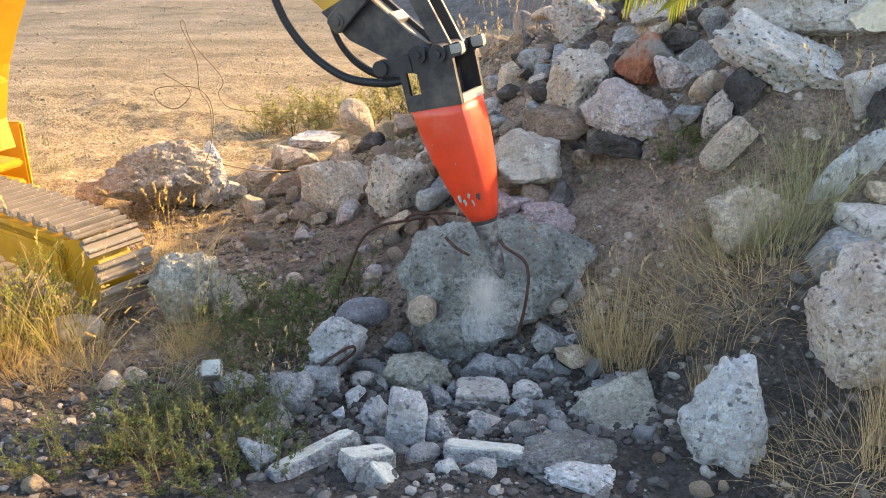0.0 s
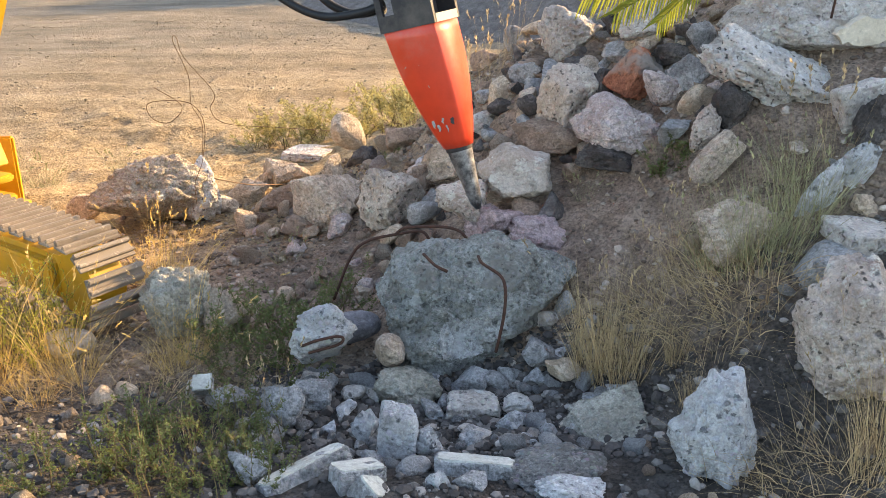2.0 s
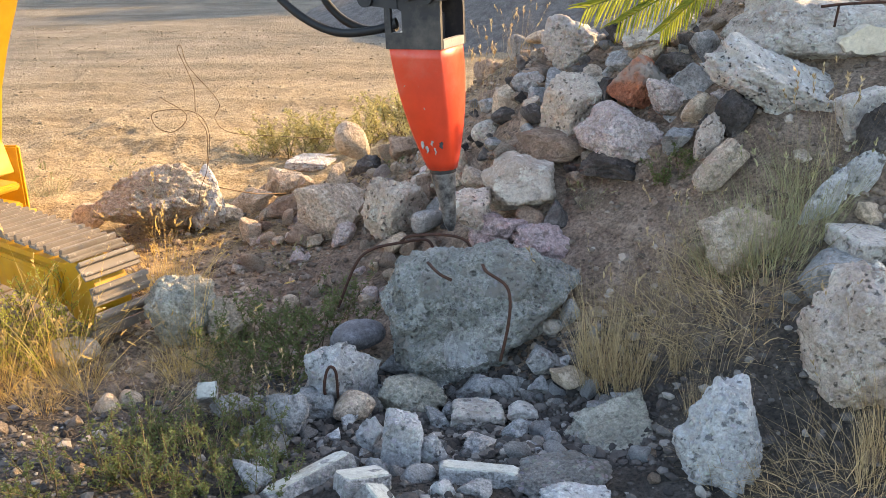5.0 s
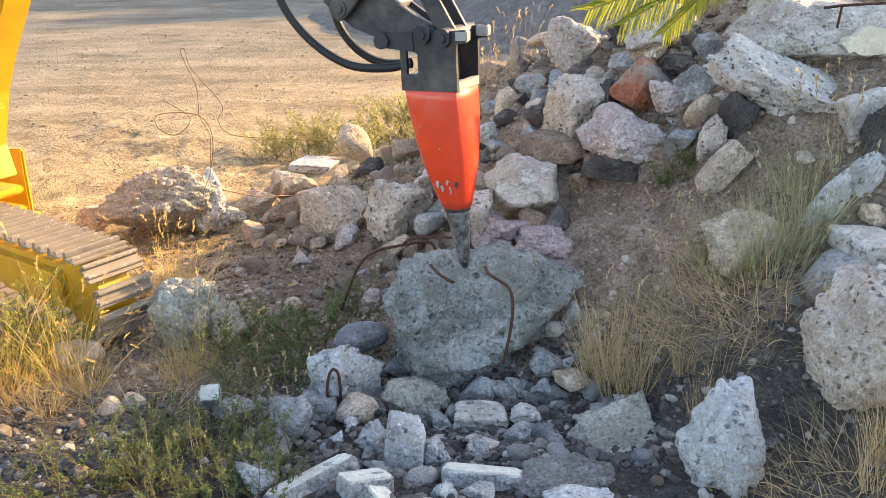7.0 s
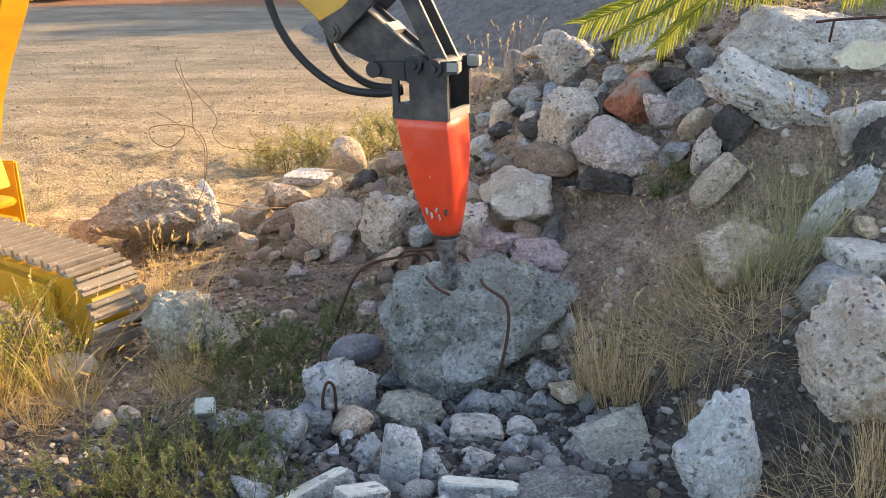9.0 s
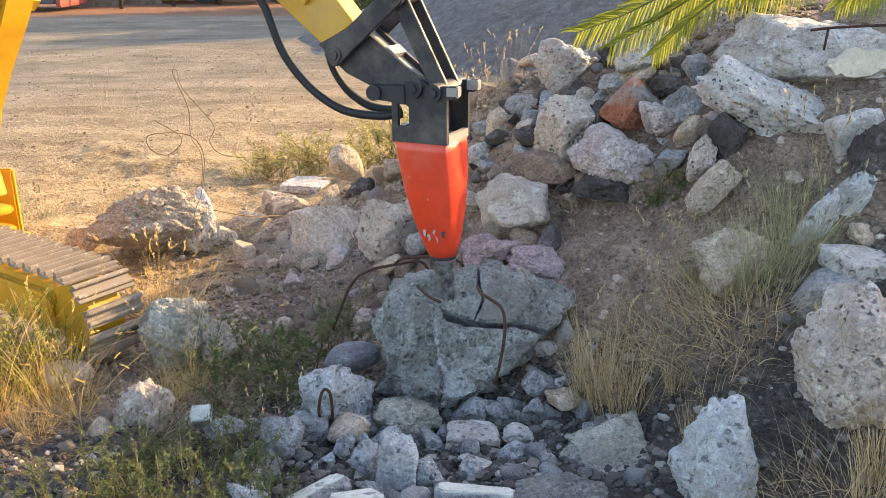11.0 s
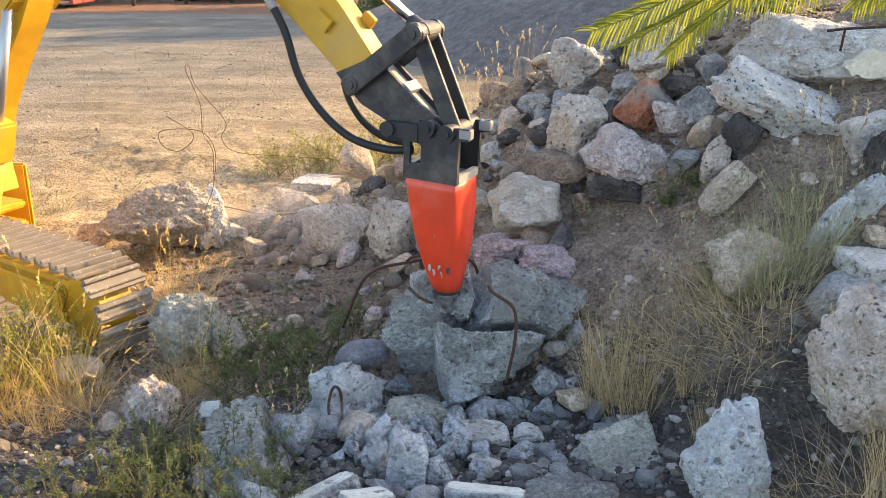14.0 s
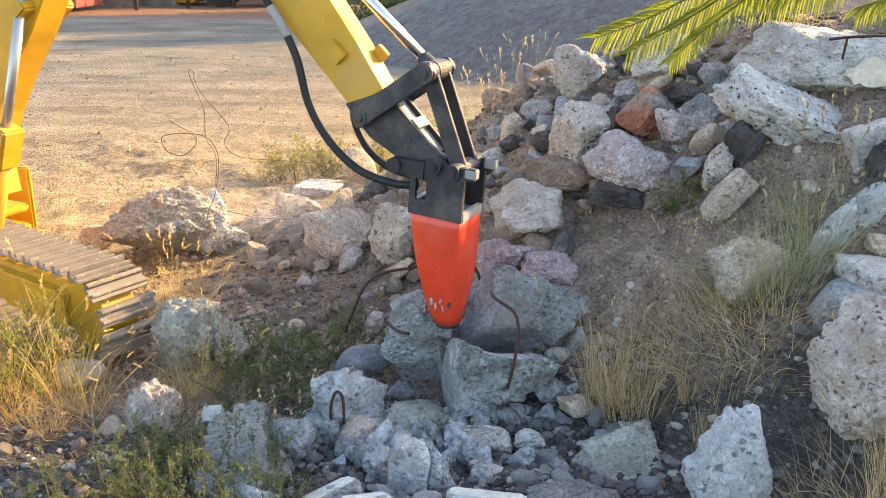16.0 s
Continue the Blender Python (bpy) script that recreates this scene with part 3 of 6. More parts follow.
rock("concrete_slab", "long pale concrete slab with pits and pebbles", (1.70, 3.722, 0.985), (0.455, 0.17, 0.145), 0, 24, 55, PALEPIT, "beam")
rock("concrete_slab", "large grey concrete slab with a beige painted patch", (1.86, 3.997, 1.235), (0.46, 0.20, 0.185), 0, 4, 56, PALE, "tablet")
rock("rubble_slab", "grey broken slab end on the slope", (1.927, 3.456, 0.946), (0.131, 0.079, 0.115), 0, -20, 57, PALE, "slab")
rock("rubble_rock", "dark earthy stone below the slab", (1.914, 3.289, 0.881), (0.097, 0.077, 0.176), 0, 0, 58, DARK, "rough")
rock("rubble_rock", "bluish white flaked stone standing upright", (1.757, 3.106, 0.717), (0.079, 0.028, 0.153), 0, 15, 59, BLUEWHITE, "angular")
rock("rubble_rock", "grey flaked stone standing among dry grass", (1.640, 3.073, 0.659), (0.078, 0.027, 0.151), 0, 20, 60, BLUEWHITE, "angular")
rock("boulder", "beige rough boulder half hidden by dry grass", (1.304, 3.051, 0.494), (0.203, 0.163, 0.144), 0, 0, 61, GREYTAN, "rough")
rock("rubble_block", "grey block with a whitish top on the slope", (1.734, 2.833, 0.526), (0.151, 0.121, 0.078), 5, 0, 62, PALE, "block")
rock("rubble_rock", "grey stone behind a pinkish boulder", (1.577, 2.744, 0.434), (0.149, 0.119, 0.100), 0, 0, 63, GREY, "angular")
rock("boulder", "large pinkish white weathered boulder on the slope", (1.515, 2.319, 0.325), (0.20, 0.164, 0.305), 0, 0, 64, PINKWHITE, "leaning")
rock("boulder", "pointed white concrete boulder with dark pits", (1.005, 2.097, 0.075), (0.178, 0.125, 0.235), 0, 0, 65, BLUEWHITE, "shoulder")
rock("rubble_slab", "flat greenish tan slab on the ground", (0.683, 2.443, -0.088), (0.185, 0.145, 0.060), 14, -15, 66, OLIVE, "wedge")
rock("rubble_rock", "small tan stone on the slope", (1.799, 2.997, 0.619), (0.078, 0.063, 0.060), 0, 0, 67, TAN, "angular")
rock("rubble_rock", "small grey stone among dry grass", (1.631, 3.377, 0.767), (0.044, 0.035, 0.027), 0, 0, 68, GREYTAN, "angular")
rock("cobble", "pale rounded pebble beside the broken boulder", (0.505, 3.121, 0.026), (0.062, 0.050, 0.049), 0, 0, 69, PALE, "cobble")
rock("rubble_rock", "grey angular stone beside the broken boulder", (0.587, 3.150, 0.086), (0.052, 0.042, 0.078), 0, 0, 70, GREY, "angular")
rock("cobble", "smooth purplish grey cobble among rubble", (-0.385, 3.25, -0.075), (0.130, 0.10, 0.068), 0, 0, 71, PURPLEGREY, "cobble")
rock("rubble_block", "grey concrete block below a bent bar", (-0.496, 2.713, -0.145), (0.080, 0.064, 0.094), 0, 0, 72, GREYBLUE, "block")
rock("boulder", "greenish grey stone under the broken boulder", (-0.099, 2.806, -0.143), (0.152, 0.121, 0.109), 0, 0, 73, OLIVE, "rough")
rock("rubble_rock", "bluish grey concrete chunk in the rubble", (0.161, 2.875, -0.149), (0.089, 0.072, 0.069), 0, 0, 74, GREYBLUE, "angular")
rock("rubble_block", "pale concrete block in the rubble", (0.163, 2.672, -0.158), (0.116, 0.093, 0.057), 0, 0, 75, PALE, "block")
rock("rubble_block", "pale bluish concrete block standing on edge", (-0.128, 2.297, -0.050), (0.081, 0.065, 0.128), 10, 12, 76, BLUEWHITE, "block")
rock("rubble_rock", "pale concrete shard in the rubble", (-0.253, 2.401, -0.093), (0.051, 0.041, 0.083), 0, 0, 77, BLUEWHITE, "angular")
rock("rubble_rock", "pale concrete fragment in the rubble", (0.169, 2.451, -0.133), (0.070, 0.056, 0.023), 0, 0, 78, PALE, "angular")
rock("rubble_rock", "pale yellowish concrete fragment", (0.351, 2.698, -0.154), (0.067, 0.054, 0.039), 0, 0, 79, PALE, "angular")
rock("rubble_rock", "grey concrete fragment in the rubble", (0.303, 2.505, -0.129), (0.059, 0.047, 0.054), 0, 0, 80, GREYBLUE, "angular")
rock("rubble_rock", "grey concrete fragment in the rubble", (0.012, 2.649, -0.158), (0.061, 0.049, 0.053), 0, 0, 81, GREYBLUE, "angular")
rock("rubble_rock", "pale bluish concrete fragment", (-0.014, 2.317, -0.082), (0.065, 0.052, 0.070), 0, 0, 82, BLUEWHITE, "angular")
rock("cobble", "grey cobble in the rubble", (-0.058, 2.107, -0.051), (0.063, 0.050, 0.038), 0, 0, 83, GREY, "cobble")
rock("boulder", "grey conglomerate boulder with exposed pebbles", (0.420, 2.080, -0.041), (0.192, 0.154, 0.047), 0, 0, 84, CONGREY, "rough")
rock("boulder", "bluish white concrete lump in the rubble", (0.468, 1.938, -0.022), (0.121, 0.097, 0.028), 0, 0, 85, BLUEWHITE, "rough")
rock("rubble_rock", "bluish concrete fragment in the rubble", (0.032, 1.963, -0.016), (0.045, 0.036, 0.046), 0, 0, 86, BLUEWHITE, "angular")
rock("rubble_rock", "grey concrete fragment in the rubble", (0.136, 1.991, -0.027), (0.061, 0.049, 0.037), 0, 0, 87, GREYBLUE, "angular")
rock("rubble_block", "dark grey concrete block in weeds", (-0.849, 2.707, -0.156), (0.113, 0.091, 0.064), 0, 0, 88, GREYBLUE, "angular")
rock("rubble_rock", "pale stone among weeds", (-1.022, 2.815, -0.169), (0.046, 0.037, 0.058), 0, 0, 89, PALE, "angular")
rock("boulder", "grey boulder with a sunlit top beside dry grass", (-1.27, 3.45, -0.05), (0.205, 0.17, 0.205), 0, 0, 92, OLIVE, "rough")
rock("boulder", "grey stone among weeds", (-1.03, 3.40, -0.09), (0.125, 0.10, 0.15), 0, 0, 91, GREYTAN, "rough")
rock("cobble", "pale rounded cobble lit by the sun", (-1.754, 3.265, -0.170), (0.136, 0.109, 0.068), 0, 0, 92, PALE, "cobble")
rock("cobble", "tan cobble among weeds", (-1.396, 2.743, -0.166), (0.060, 0.048, 0.056), 0, 0, 93, TAN, "cobble")
rock("cobble", "tan cobble among weeds", (-1.316, 2.801, -0.170), (0.060, 0.048, 0.053), 0, 0, 94, TAN, "cobble")
rock("rubble_rock", "tan stone in the rubble", (0.562, 2.826, -0.070), (0.088, 0.071, 0.048), 0, 0, 95, TAN, "angular")
rock("rubble_rock", "dark grey stone in the rubble", (0.433, 2.844, -0.108), (0.052, 0.041, 0.039), 0, 0, 96, GREY, "angular")
rock("rubble_rock", "grey stone among weeds", (-0.624, 2.087, -0.040), (0.076, 0.061, 0.053), 0, 0, 97, GREYBLUE, "angular")
rock("rubble_rock", "dark grey stone in shade among weeds", (-0.596, 2.559, -0.113), (0.093, 0.075, 0.114), 0, 0, 98, GREY, "rough")
rock("rubble_rock", "dark grey stone beside the boulder", (-0.203, 3.108, -0.165), (0.066, 0.053, 0.069), 0, 0, 99, GREY, "angular")
rock("rubble_rock", "dark grey stone at the boulder foot", (0.477, 2.942, -0.046), (0.100, 0.080, 0.074), 0, 0, 100, GREY, "angular")
rock("cobble", "grey cobble in the rubble", (0.265, 2.863, -0.141), (0.062, 0.050, 0.050), 0, 0, 101, GREY, "cobble")
rock("rubble_rock", "grey stone between boulders", (1.032, 4.493, 1.017), (0.116, 0.092, 0.082), 0, 0, 102, GREY, "angular")
rock("rubble_rock", "shaded grey stone behind boulders", (0.977, 4.989, 1.131), (0.108, 0.086, 0.108), 0, 0, 103, GREY, "angular")
rock("rubble_rock", "pinkish grey stone below the slab", (1.412, 3.819, 0.932), (0.089, 0.071, 0.074), 0, 0, 104, PINK, "rough")
rock("rubble_rock", "grey stone on the rubble pile", (1.160, 3.733, 0.742), (0.081, 0.065, 0.072), 0, 0, 105, GREY, "angular")
rock("rubble_rock", "brown stone on the rubble pile crest", (0.314, 5.458, 0.798), (0.116, 0.093, 0.097), 0, 0, 106, BROWN, "angular")
rock("cobble", "pale cobble on the rubble pile", (0.252, 4.634, 0.582), (0.085, 0.068, 0.085), 0, 0, 107, PALE, "cobble")
rock("rubble_rock", "grey stone between boulders", (0.857, 4.561, 0.927), (0.083, 0.067, 0.067), 0, 0, 108, GREYTAN, "angular")
rock("rubble_rock", "dark stone between boulders", (0.908, 4.295, 0.864), (0.070, 0.056, 0.096), 0, 0, 109, DARK, "angular")
rock("rubble_rock", "dark stone in shade on the pile", (1.244, 4.264, 1.046), (0.111, 0.089, 0.063), 0, 0, 110, DARK, "rough")
rock("rubble_rock", "tan stone on the rubble bank", (-0.729, 5.332, 0.083), (0.087, 0.069, 0.121), 0, 0, 111, TAN, "angular")
rock("rubble_rock", "brown stone in the rubble bank", (-0.853, 4.595, -0.066), (0.106, 0.085, 0.089), 0, 0, 112, BROWN, "angular")
rock("rubble_rock", "tan stone at the yard edge", (-1.317, 5.866, -0.116), (0.100, 0.080, 0.074), 0, 0, 113, TAN, "angular")
rock("rubble_rock", "sunlit tan stone on the bank", (-1.470, 5.252, -0.138), (0.092, 0.074, 0.081), 0, 0, 114, TAN, "angular")
rock("rubble_rock", "grey stone in the rubble bank", (-0.258, 4.960, 0.266), (0.080, 0.064, 0.062), 0, 0, 115, GREYTAN, "angular")
rock("rubble_rock", "grey stone behind the bars", (-0.267, 4.177, 0.052), (0.096, 0.077, 0.051), 0, 0, 116, GREYTAN, "angular")
rock("rubble_rock", "pinkish stone in the rubble bank", (-0.590, 4.457, 0.002), (0.075, 0.060, 0.069), 0, 0, 117, PINK, "angular")

# ---- excavator ----
ARM_TURN = radians(24)
ARM_ORIGIN, ARM_H, ARM_N = Vector((0.1, 2.95, 0)), Vector((math.cos(ARM_TURN), -math.sin(ARM_TURN), 0)), Vector((math.sin(ARM_TURN), math.cos(ARM_TURN), 0))
MACHINE = Vector((-2.95, 4.35, -0.2))
ARM_DEPTH = 0.1175               # middle of the arm behind the plane of its near face


def in_plane(s, z, degrees):
    """Pose in the arm's upright plane, in the excavator's space."""
    a = radians(degrees)
    x, zz = math.cos(a) * ARM_H + Vector((0, 0, math.sin(a))), -math.sin(a) * ARM_H + Vector((0, 0, math.cos(a)))
    m = Matrix((x, ARM_N, zz)).transposed().to_4x4()
    m.translation = ARM_ORIGIN + ARM_H * s + ARM_N * ARM_DEPTH + Vector((0, 0, z)) - MACHINE
    return m


# seconds, place along the plane, height, lean: the breaker, at the joint of its bracket and shell
BREAKER_ROWS = [
    (0, -0.146, 0.963, 13.9),
    (0.5, -0.140, 0.944, 13.7),
    (1, -0.105, 0.762, 15.7),
    (1.5, -0.109, 0.684, 13.5),
    (1.7, -0.165, 0.782, 13.6),
    (1.8, -0.189, 0.971, 13.7),
    (1.9, -0.199, 1.182, 13.8),
    (2, -0.219, 1.330, 13.8),
    (2.1, -0.255, 1.470, 13.9),
    (2.2, -0.256, 1.629, 13.9),
    (2.5, -0.174, 1.501, 14.1),
    (3, -0.184, 1.558, 15.5),
    (3.5, -0.165, 1.491, 12.9),
    (4, -0.210, 1.489, 6.1),
    (4.2, -0.216, 1.453, 5.0),
    (6.3, -0.169, 1.155, 0.8),
    (6.5, -0.158, 1.148, 1.0),
    (7, -0.155, 1.134, 2.2),
    (7.5, -0.150, 1.127, 2.6),
    (8, -0.179, 1.082, 0.8),
    (8.5, -0.179, 1.076, 1.3),
    (9, -0.178, 1.068, 1.2),
    (11.5, -0.165, 0.960, -0.1),
    (12, -0.178, 0.907, -0.6),
    (12.5, -0.179, 0.880, -1.4),
    (13, -0.183, 0.867, -1.4),
    (13.5, -0.181, 0.850, -2.1),
    (14, -0.178, 0.834, -2.7),
    (14.5, -0.176, 0.815, -3.0),
    (15, -0.176, 0.788, -3.5),
    (15.5, -0.170, 0.743, -4.3),
    (16, -0.170, 0.703, -4.3),
]
ARM_PIN, LINK_PIN = (-0.016, 0.216), (0.07, 0.205)      # on the breaker
ARM_LEN, ARM_TO_H, ARM_BEND = 1.30, 0.395, 18.2        # arm pin to boom pin, to the link's pivot, and the angle between
LINK_LEN, BUCKET_LINK = 0.362, 0.412
BOOM_FOOT, BOOM_LEN = (-2.78, 0.50), 2.12


def meet(c0, r0, c1, r1, left=True):
    """Where two circles meet."""
    c0, c1 = Vector(c0), Vector(c1)
    d = c1 - c0
    dist = min(d.length, (r0 + r1) * 0.9999)
    a = (r0 * r0 - r1 * r1 + dist * dist) / (2 * dist)
    h = math.sqrt(max(0.0, r0 * r0 - a * a))
    u = d.normalized()
    return c0 + u * a + Vector((-u.y, u.x)) * (h if left else -h)


def bearing(a, b):
    return math.degrees(math.atan2(b[1] - a[1], b[0] - a[0]))


def linkage(s, z, lean, bias=0.0):
    """All pins of the arm for one pose of the breaker."""
    a = radians(lean)

    def on(p):
        return Vector((s + math.cos(a) * p[0] - math.sin(a) * p[1], z + math.sin(a) * p[0] + math.cos(a) * p[1]))
    pin, lp = on(ARM_PIN), on(LINK_PIN)
    top = meet(BOOM_FOOT, BOOM_LEN, pin, ARM_LEN, True)
    ang = bearing(pin, top) + bias
    top = pin + ARM_LEN * Vector((math.cos(radians(ang)), math.sin(radians(ang))))
    h = pin + ARM_TO_H * Vector((math.cos(radians(ang + ARM_BEND)), math.sin(radians(ang + ARM_BEND))))
    g = meet(h, LINK_LEN, lp, BUCKET_LINK, True)
    base = pin + 1.25 * Vector((math.cos(radians(ang - 9)), math.sin(radians(ang - 9))))
    return dict(pin=pin, lp=lp, top=top, ang=ang, h=h, g=g, base=base)


excavator = new("excavator")
excavator.location = MACHINE
tagged(excavator, "yellow crawler excavator with a red hydraulic breaker, working on rubble", "excavator")


def ring_section(z, w, d, chamfer):
    c = chamfer
    return [(x, y, z) for x, y in ((-w + c, -d), (w - c, -d), (w, -d + c), (w, d - c), (w - c, d), (-w + c, d), (-w, d - c), (-w, -d + c))]


SHELL_SLANT = 0.05               # the housing's lower end lies off the bracket's middle line


def build_breaker():
    bm = bmesh.new()
    rings = []
    for k in range(13):
        q = k / 12
        w = 0.1175 - 0.058 * q ** 2.1
        rings.append([bm.verts.new((c[0] + SHELL_SLANT * q, c[1], c[2])) for c in ring_section(-0.508 * q, w, w, 0.012 + 0.022 * q)])
    for a, b in zip(rings, rings[1:]):
        for j in range(8):
            bm.faces.new((a[j], b[j], b[(j + 1) % 8], a[(j + 1) % 8]))
    bm.faces.new(rings[0])
    bm.faces.new(rings[-1][::-1])
    bmesh.ops.recalc_face_normals(bm, faces=bm.faces[:])
    sharp = [e for e in bm.edges if abs(e.verts[0].co.z - e.verts[1].co.z) > 0.01]
    bmesh.ops.bevel(bm, geom=sharp, offset=0.006, segments=2, affect="EDGES")
    shell = part("breaker", bm, REDPAINT, excavator, "scuffed red orange tapered breaker housing", True)
    bm = bmesh.new()
    tube(bm, [Vector((-z * SHELL_SLANT / 0.508, 0, z)) for z in (-0.48, -0.51, -0.55, -0.62, -0.69, -0.755, -0.785)], [0.056, 0.054, 0.05, 0.041, 0.033, 0.026, 0.012], 20)
    part("chisel", bm, CHISELSTEEL, shell, "worn dark steel chisel", True)
    bm = bmesh.new()
    cyl(bm, (SHELL_SLANT * 1.02, 0, -0.525), (SHELL_SLANT, 0, -0.495), 0.056, 0.058, 24)
    part("collar", bm, BLACKPAINT, shell)
    # bracket: two side plates with windows, a back plate, an open front
    for y0, y1 in ((-0.119, -0.1), (0.1, 0.119)):
        bm = bmesh.new()
        plate(bm, [(-0.122, -0.004), (0.122, -0.004), (0.122, 0.185), (0.06, 0.215), (0.02, 0.24), (-0.06, 0.24), (-0.06, 0.15), (-0.045, 0.14), (-0.045, 0.06), (-0.095, 0.06), (-0.095, 0.15), (-0.122, 0.17)], y0, y1)
        part("side_plate", bm, BLACKPAINT, shell)
        bm = bmesh.new()
        plate(bm, [(-0.2, 0.165), (-0.06, 0.15), (-0.06, 0.225), (-0.2, 0.22)], y0 - 0.006, y1 - 0.002)
        cyl(bm, (-0.196, y0 - 0.02, 0.191), (-0.196, y1 + 0.01, 0.191), 0.032)
        part("ear", bm, BLACKPAINT, shell)
        bm = bmesh.new()
        plate(bm, [(0.05, 0.17), (0.165, 0.185), (0.165, 0.235), (0.05, 0.225)], y0 - 0.004, y1 + 0.004)
        part("ear", bm, BLACKPAINT, shell)
    bm = bmesh.new()
    box(bm, 0.1, 0.124, -0.1, 0.1, -0.004, 0.03)
    box(bm, -0.124, -0.1, -0.1, 0.1, -0.004, 0.05)
    box(bm, -0.11, 0.11, -0.1, 0.1, -0.004, 0.012)
    part("base_plate", bm, BARE, shell, "scratched steel edge plate, paled like a sunlit edge")
    bm = bmesh.new()
    box(bm, -0.05, 0.05, -0.09, 0.09, 0.01, 0.13, bev=0.01)
    part("hammer_block", bm, BLACKPAINT, shell)
    for x, z in (ARM_PIN, LINK_PIN):
        bm = bmesh.new()
        cyl(bm, (x, -0.138, z), (x, 0.138, z), 0.036)
        cyl(bm, (x, -0.15, z), (x, 0.15, z), 0.018)
        part("pin", bm, BLACKPAINT, shell)
    for y in (-0.125, 0.085):
        bm = bmesh.new()
        box(bm, 0.12, 0.172, y, y + 0.04, 0.19, 0.232, bev=0.004)
        part("stop_block", bm, BARE, shell, "worn steel stop block, paled like a sunlit edge")
    rng = random.Random(4)
    for k, (x, z, w, h) in enumerate(((0.004, -0.385, 0.015, 0.055), (0.022, -0.405, 0.013, 0.05), (0.048, -0.38, 0.011, 0.035), (0.058, -0.41, 0.007, 0.05), (0.088, -0.385, 0.018, 0.045), (-0.03, -0.45, 0.006, 0.03), (0.03, -0.24, 0.004, 0.012), (-0.05, -0.15, 0.004, 0.010))):
        bm = bmesh.new()
        face = -(0.1175 - 0.058 * (-z / 0.508) ** 2.1) - 0.0012
        bmesh.ops.create_icosphere(bm, subdivisions=2, radius=1.0, matrix=Matrix.Translation((x, face, z)) @ Euler((radians(-12), rng.uniform(-0.3, 0.3), 0)).to_matrix().to_4x4() @ Matrix.Diagonal((w / 2, 0.0012, h / 2, 1)))
        for v in bm.verts:
            v.co.x += 0.003 * math.sin(v.co.z * 300 + k)
        part("paint_chip", bm, BLACKPAINT if k == 4 else BARE, shell, "worn mark in the paint")
    return shell


def build_arm_parts():
    """The dipper arm: x runs from its lower pin to the boom's pin, z to its under side."""
    bm = bmesh.new()
    plate(bm, [(0.38, -0.02), (0.60, -0.072), (0.82, -0.11), (1.28, -0.06), (1.37, 0.0), (1.28, 0.06), (1.0, 0.115), (0.455, 0.145)], -0.065, 0.065)
    bmesh.ops.bevel(bm, geom=bm.edges[:], offset=0.006, segments=1, affect="EDGES")
    arm = part("arm", bm, YELLOW, excavator, "yellow steel dipper arm, sunlit along its edge")
    for y0, y1 in ((-0.069, -0.05), (0.05, 0.069)):
        bm = bmesh.new()
        plate(bm, [(-0.04, -0.015), (0.0, -0.042), (0.10, -0.024), (0.375, -0.030), (0.47, 0.152), (0.30, 0.168), (0.12, 0.125), (-0.02, 0.045)], y0, y1)
        part("arm_nose", bm, BLACKPAINT, arm, "black painted lower end of the arm")
    bm = bmesh.new()
    plate(bm, [(0.05, 0.0), (0.39, -0.012), (0.39, 0.006), (0.05, 0.018)], -0.05, 0.05)
    part("top_plate", bm, BARE, arm, "worn steel plate, paled for the sun on it")
    bm = bmesh.new()
    plate(bm, [(0.17, -0.03), (0.215, -0.034), (0.215, 0.0), (0.17, 0.0)], -0.055, 0.055)
    part("stop_bar", bm, BARE, arm)
    bm = bmesh.new()
    plate(bm, [(0.12, 0.09), (0.45, 0.13), (0.45, 0.146), (0.12, 0.106)], -0.05, 0.05)
    part("bottom_plate", bm, BLACKPAINT, arm)
    bm = bmesh.new()
    box(bm, 0.60, 0.69, -0.09, -0.064, -0.01, 0.055, bev=0.004)
    part("lug", bm, YELLOW, arm)
    bm = bmesh.new()
    box(bm, 0.50, 0.56, 0.03, 0.062, -0.10, -0.05, bev=0.004)
    part("lug", bm, YELLOW, arm)
    return arm


def build_link(name, length, half, thick, width, end):
    bm = bmesh.new()
    for s in (-1, 1):
        out = [(-width, -width * 0.7), (-width * 0.5, -width), (length + width * 0.5, -width), (length + width, -width * 0.6), (length + width, width * 0.6), (length + width * 0.5, width), (-width * 0.5, width), (-width, width * 0.7)]
        plate(bm, out, s * half - thick / 2, s * half + thick / 2)
    bmesh.ops.bevel(bm, geom=bm.edges[:], offset=0.004, segments=1, affect="EDGES")
    ob = part(name, bm, BLACKPAINT, excavator, "black steel link plates")
    for x in (0, length):
        bm = bmesh.new()
        cyl(bm, (x, -half - thick * 0.9, 0), (x, half + thick * 0.9, 0), 0.042 if x == end else 0.034)
        cyl(bm, (x, -half - thick * 1.3, 0), (x, half + thick * 1.3, 0), 0.02)
        part("pin", bm, BLACKPAINT, ob)
    return ob


breaker = build_breaker()
arm = build_arm_parts()
tilt_link = build_link("tilt_link", LINK_LEN, 0.092, 0.022, 0.042, LINK_LEN)
bucket_link = build_link("bucket_link", BUCKET_LINK, 0.055, 0.022, 0.036, BUCKET_LINK)

bm = bmesh.new()
cyl(bm, (0, 0, 0), (0.75, 0, 0), 0.024, seg=24)
rod = part("cylinder_rod", bm, CHROME, excavator, "shiny chromed cylinder rod", True)
bm = bmesh.new()
cyl(bm, (0.0, -0.04, 0), (0.0, 0.04, 0), 0.045)
cyl(bm, (0.02, 0, 0), (0.075, 0, 0), 0.036, 0.03)
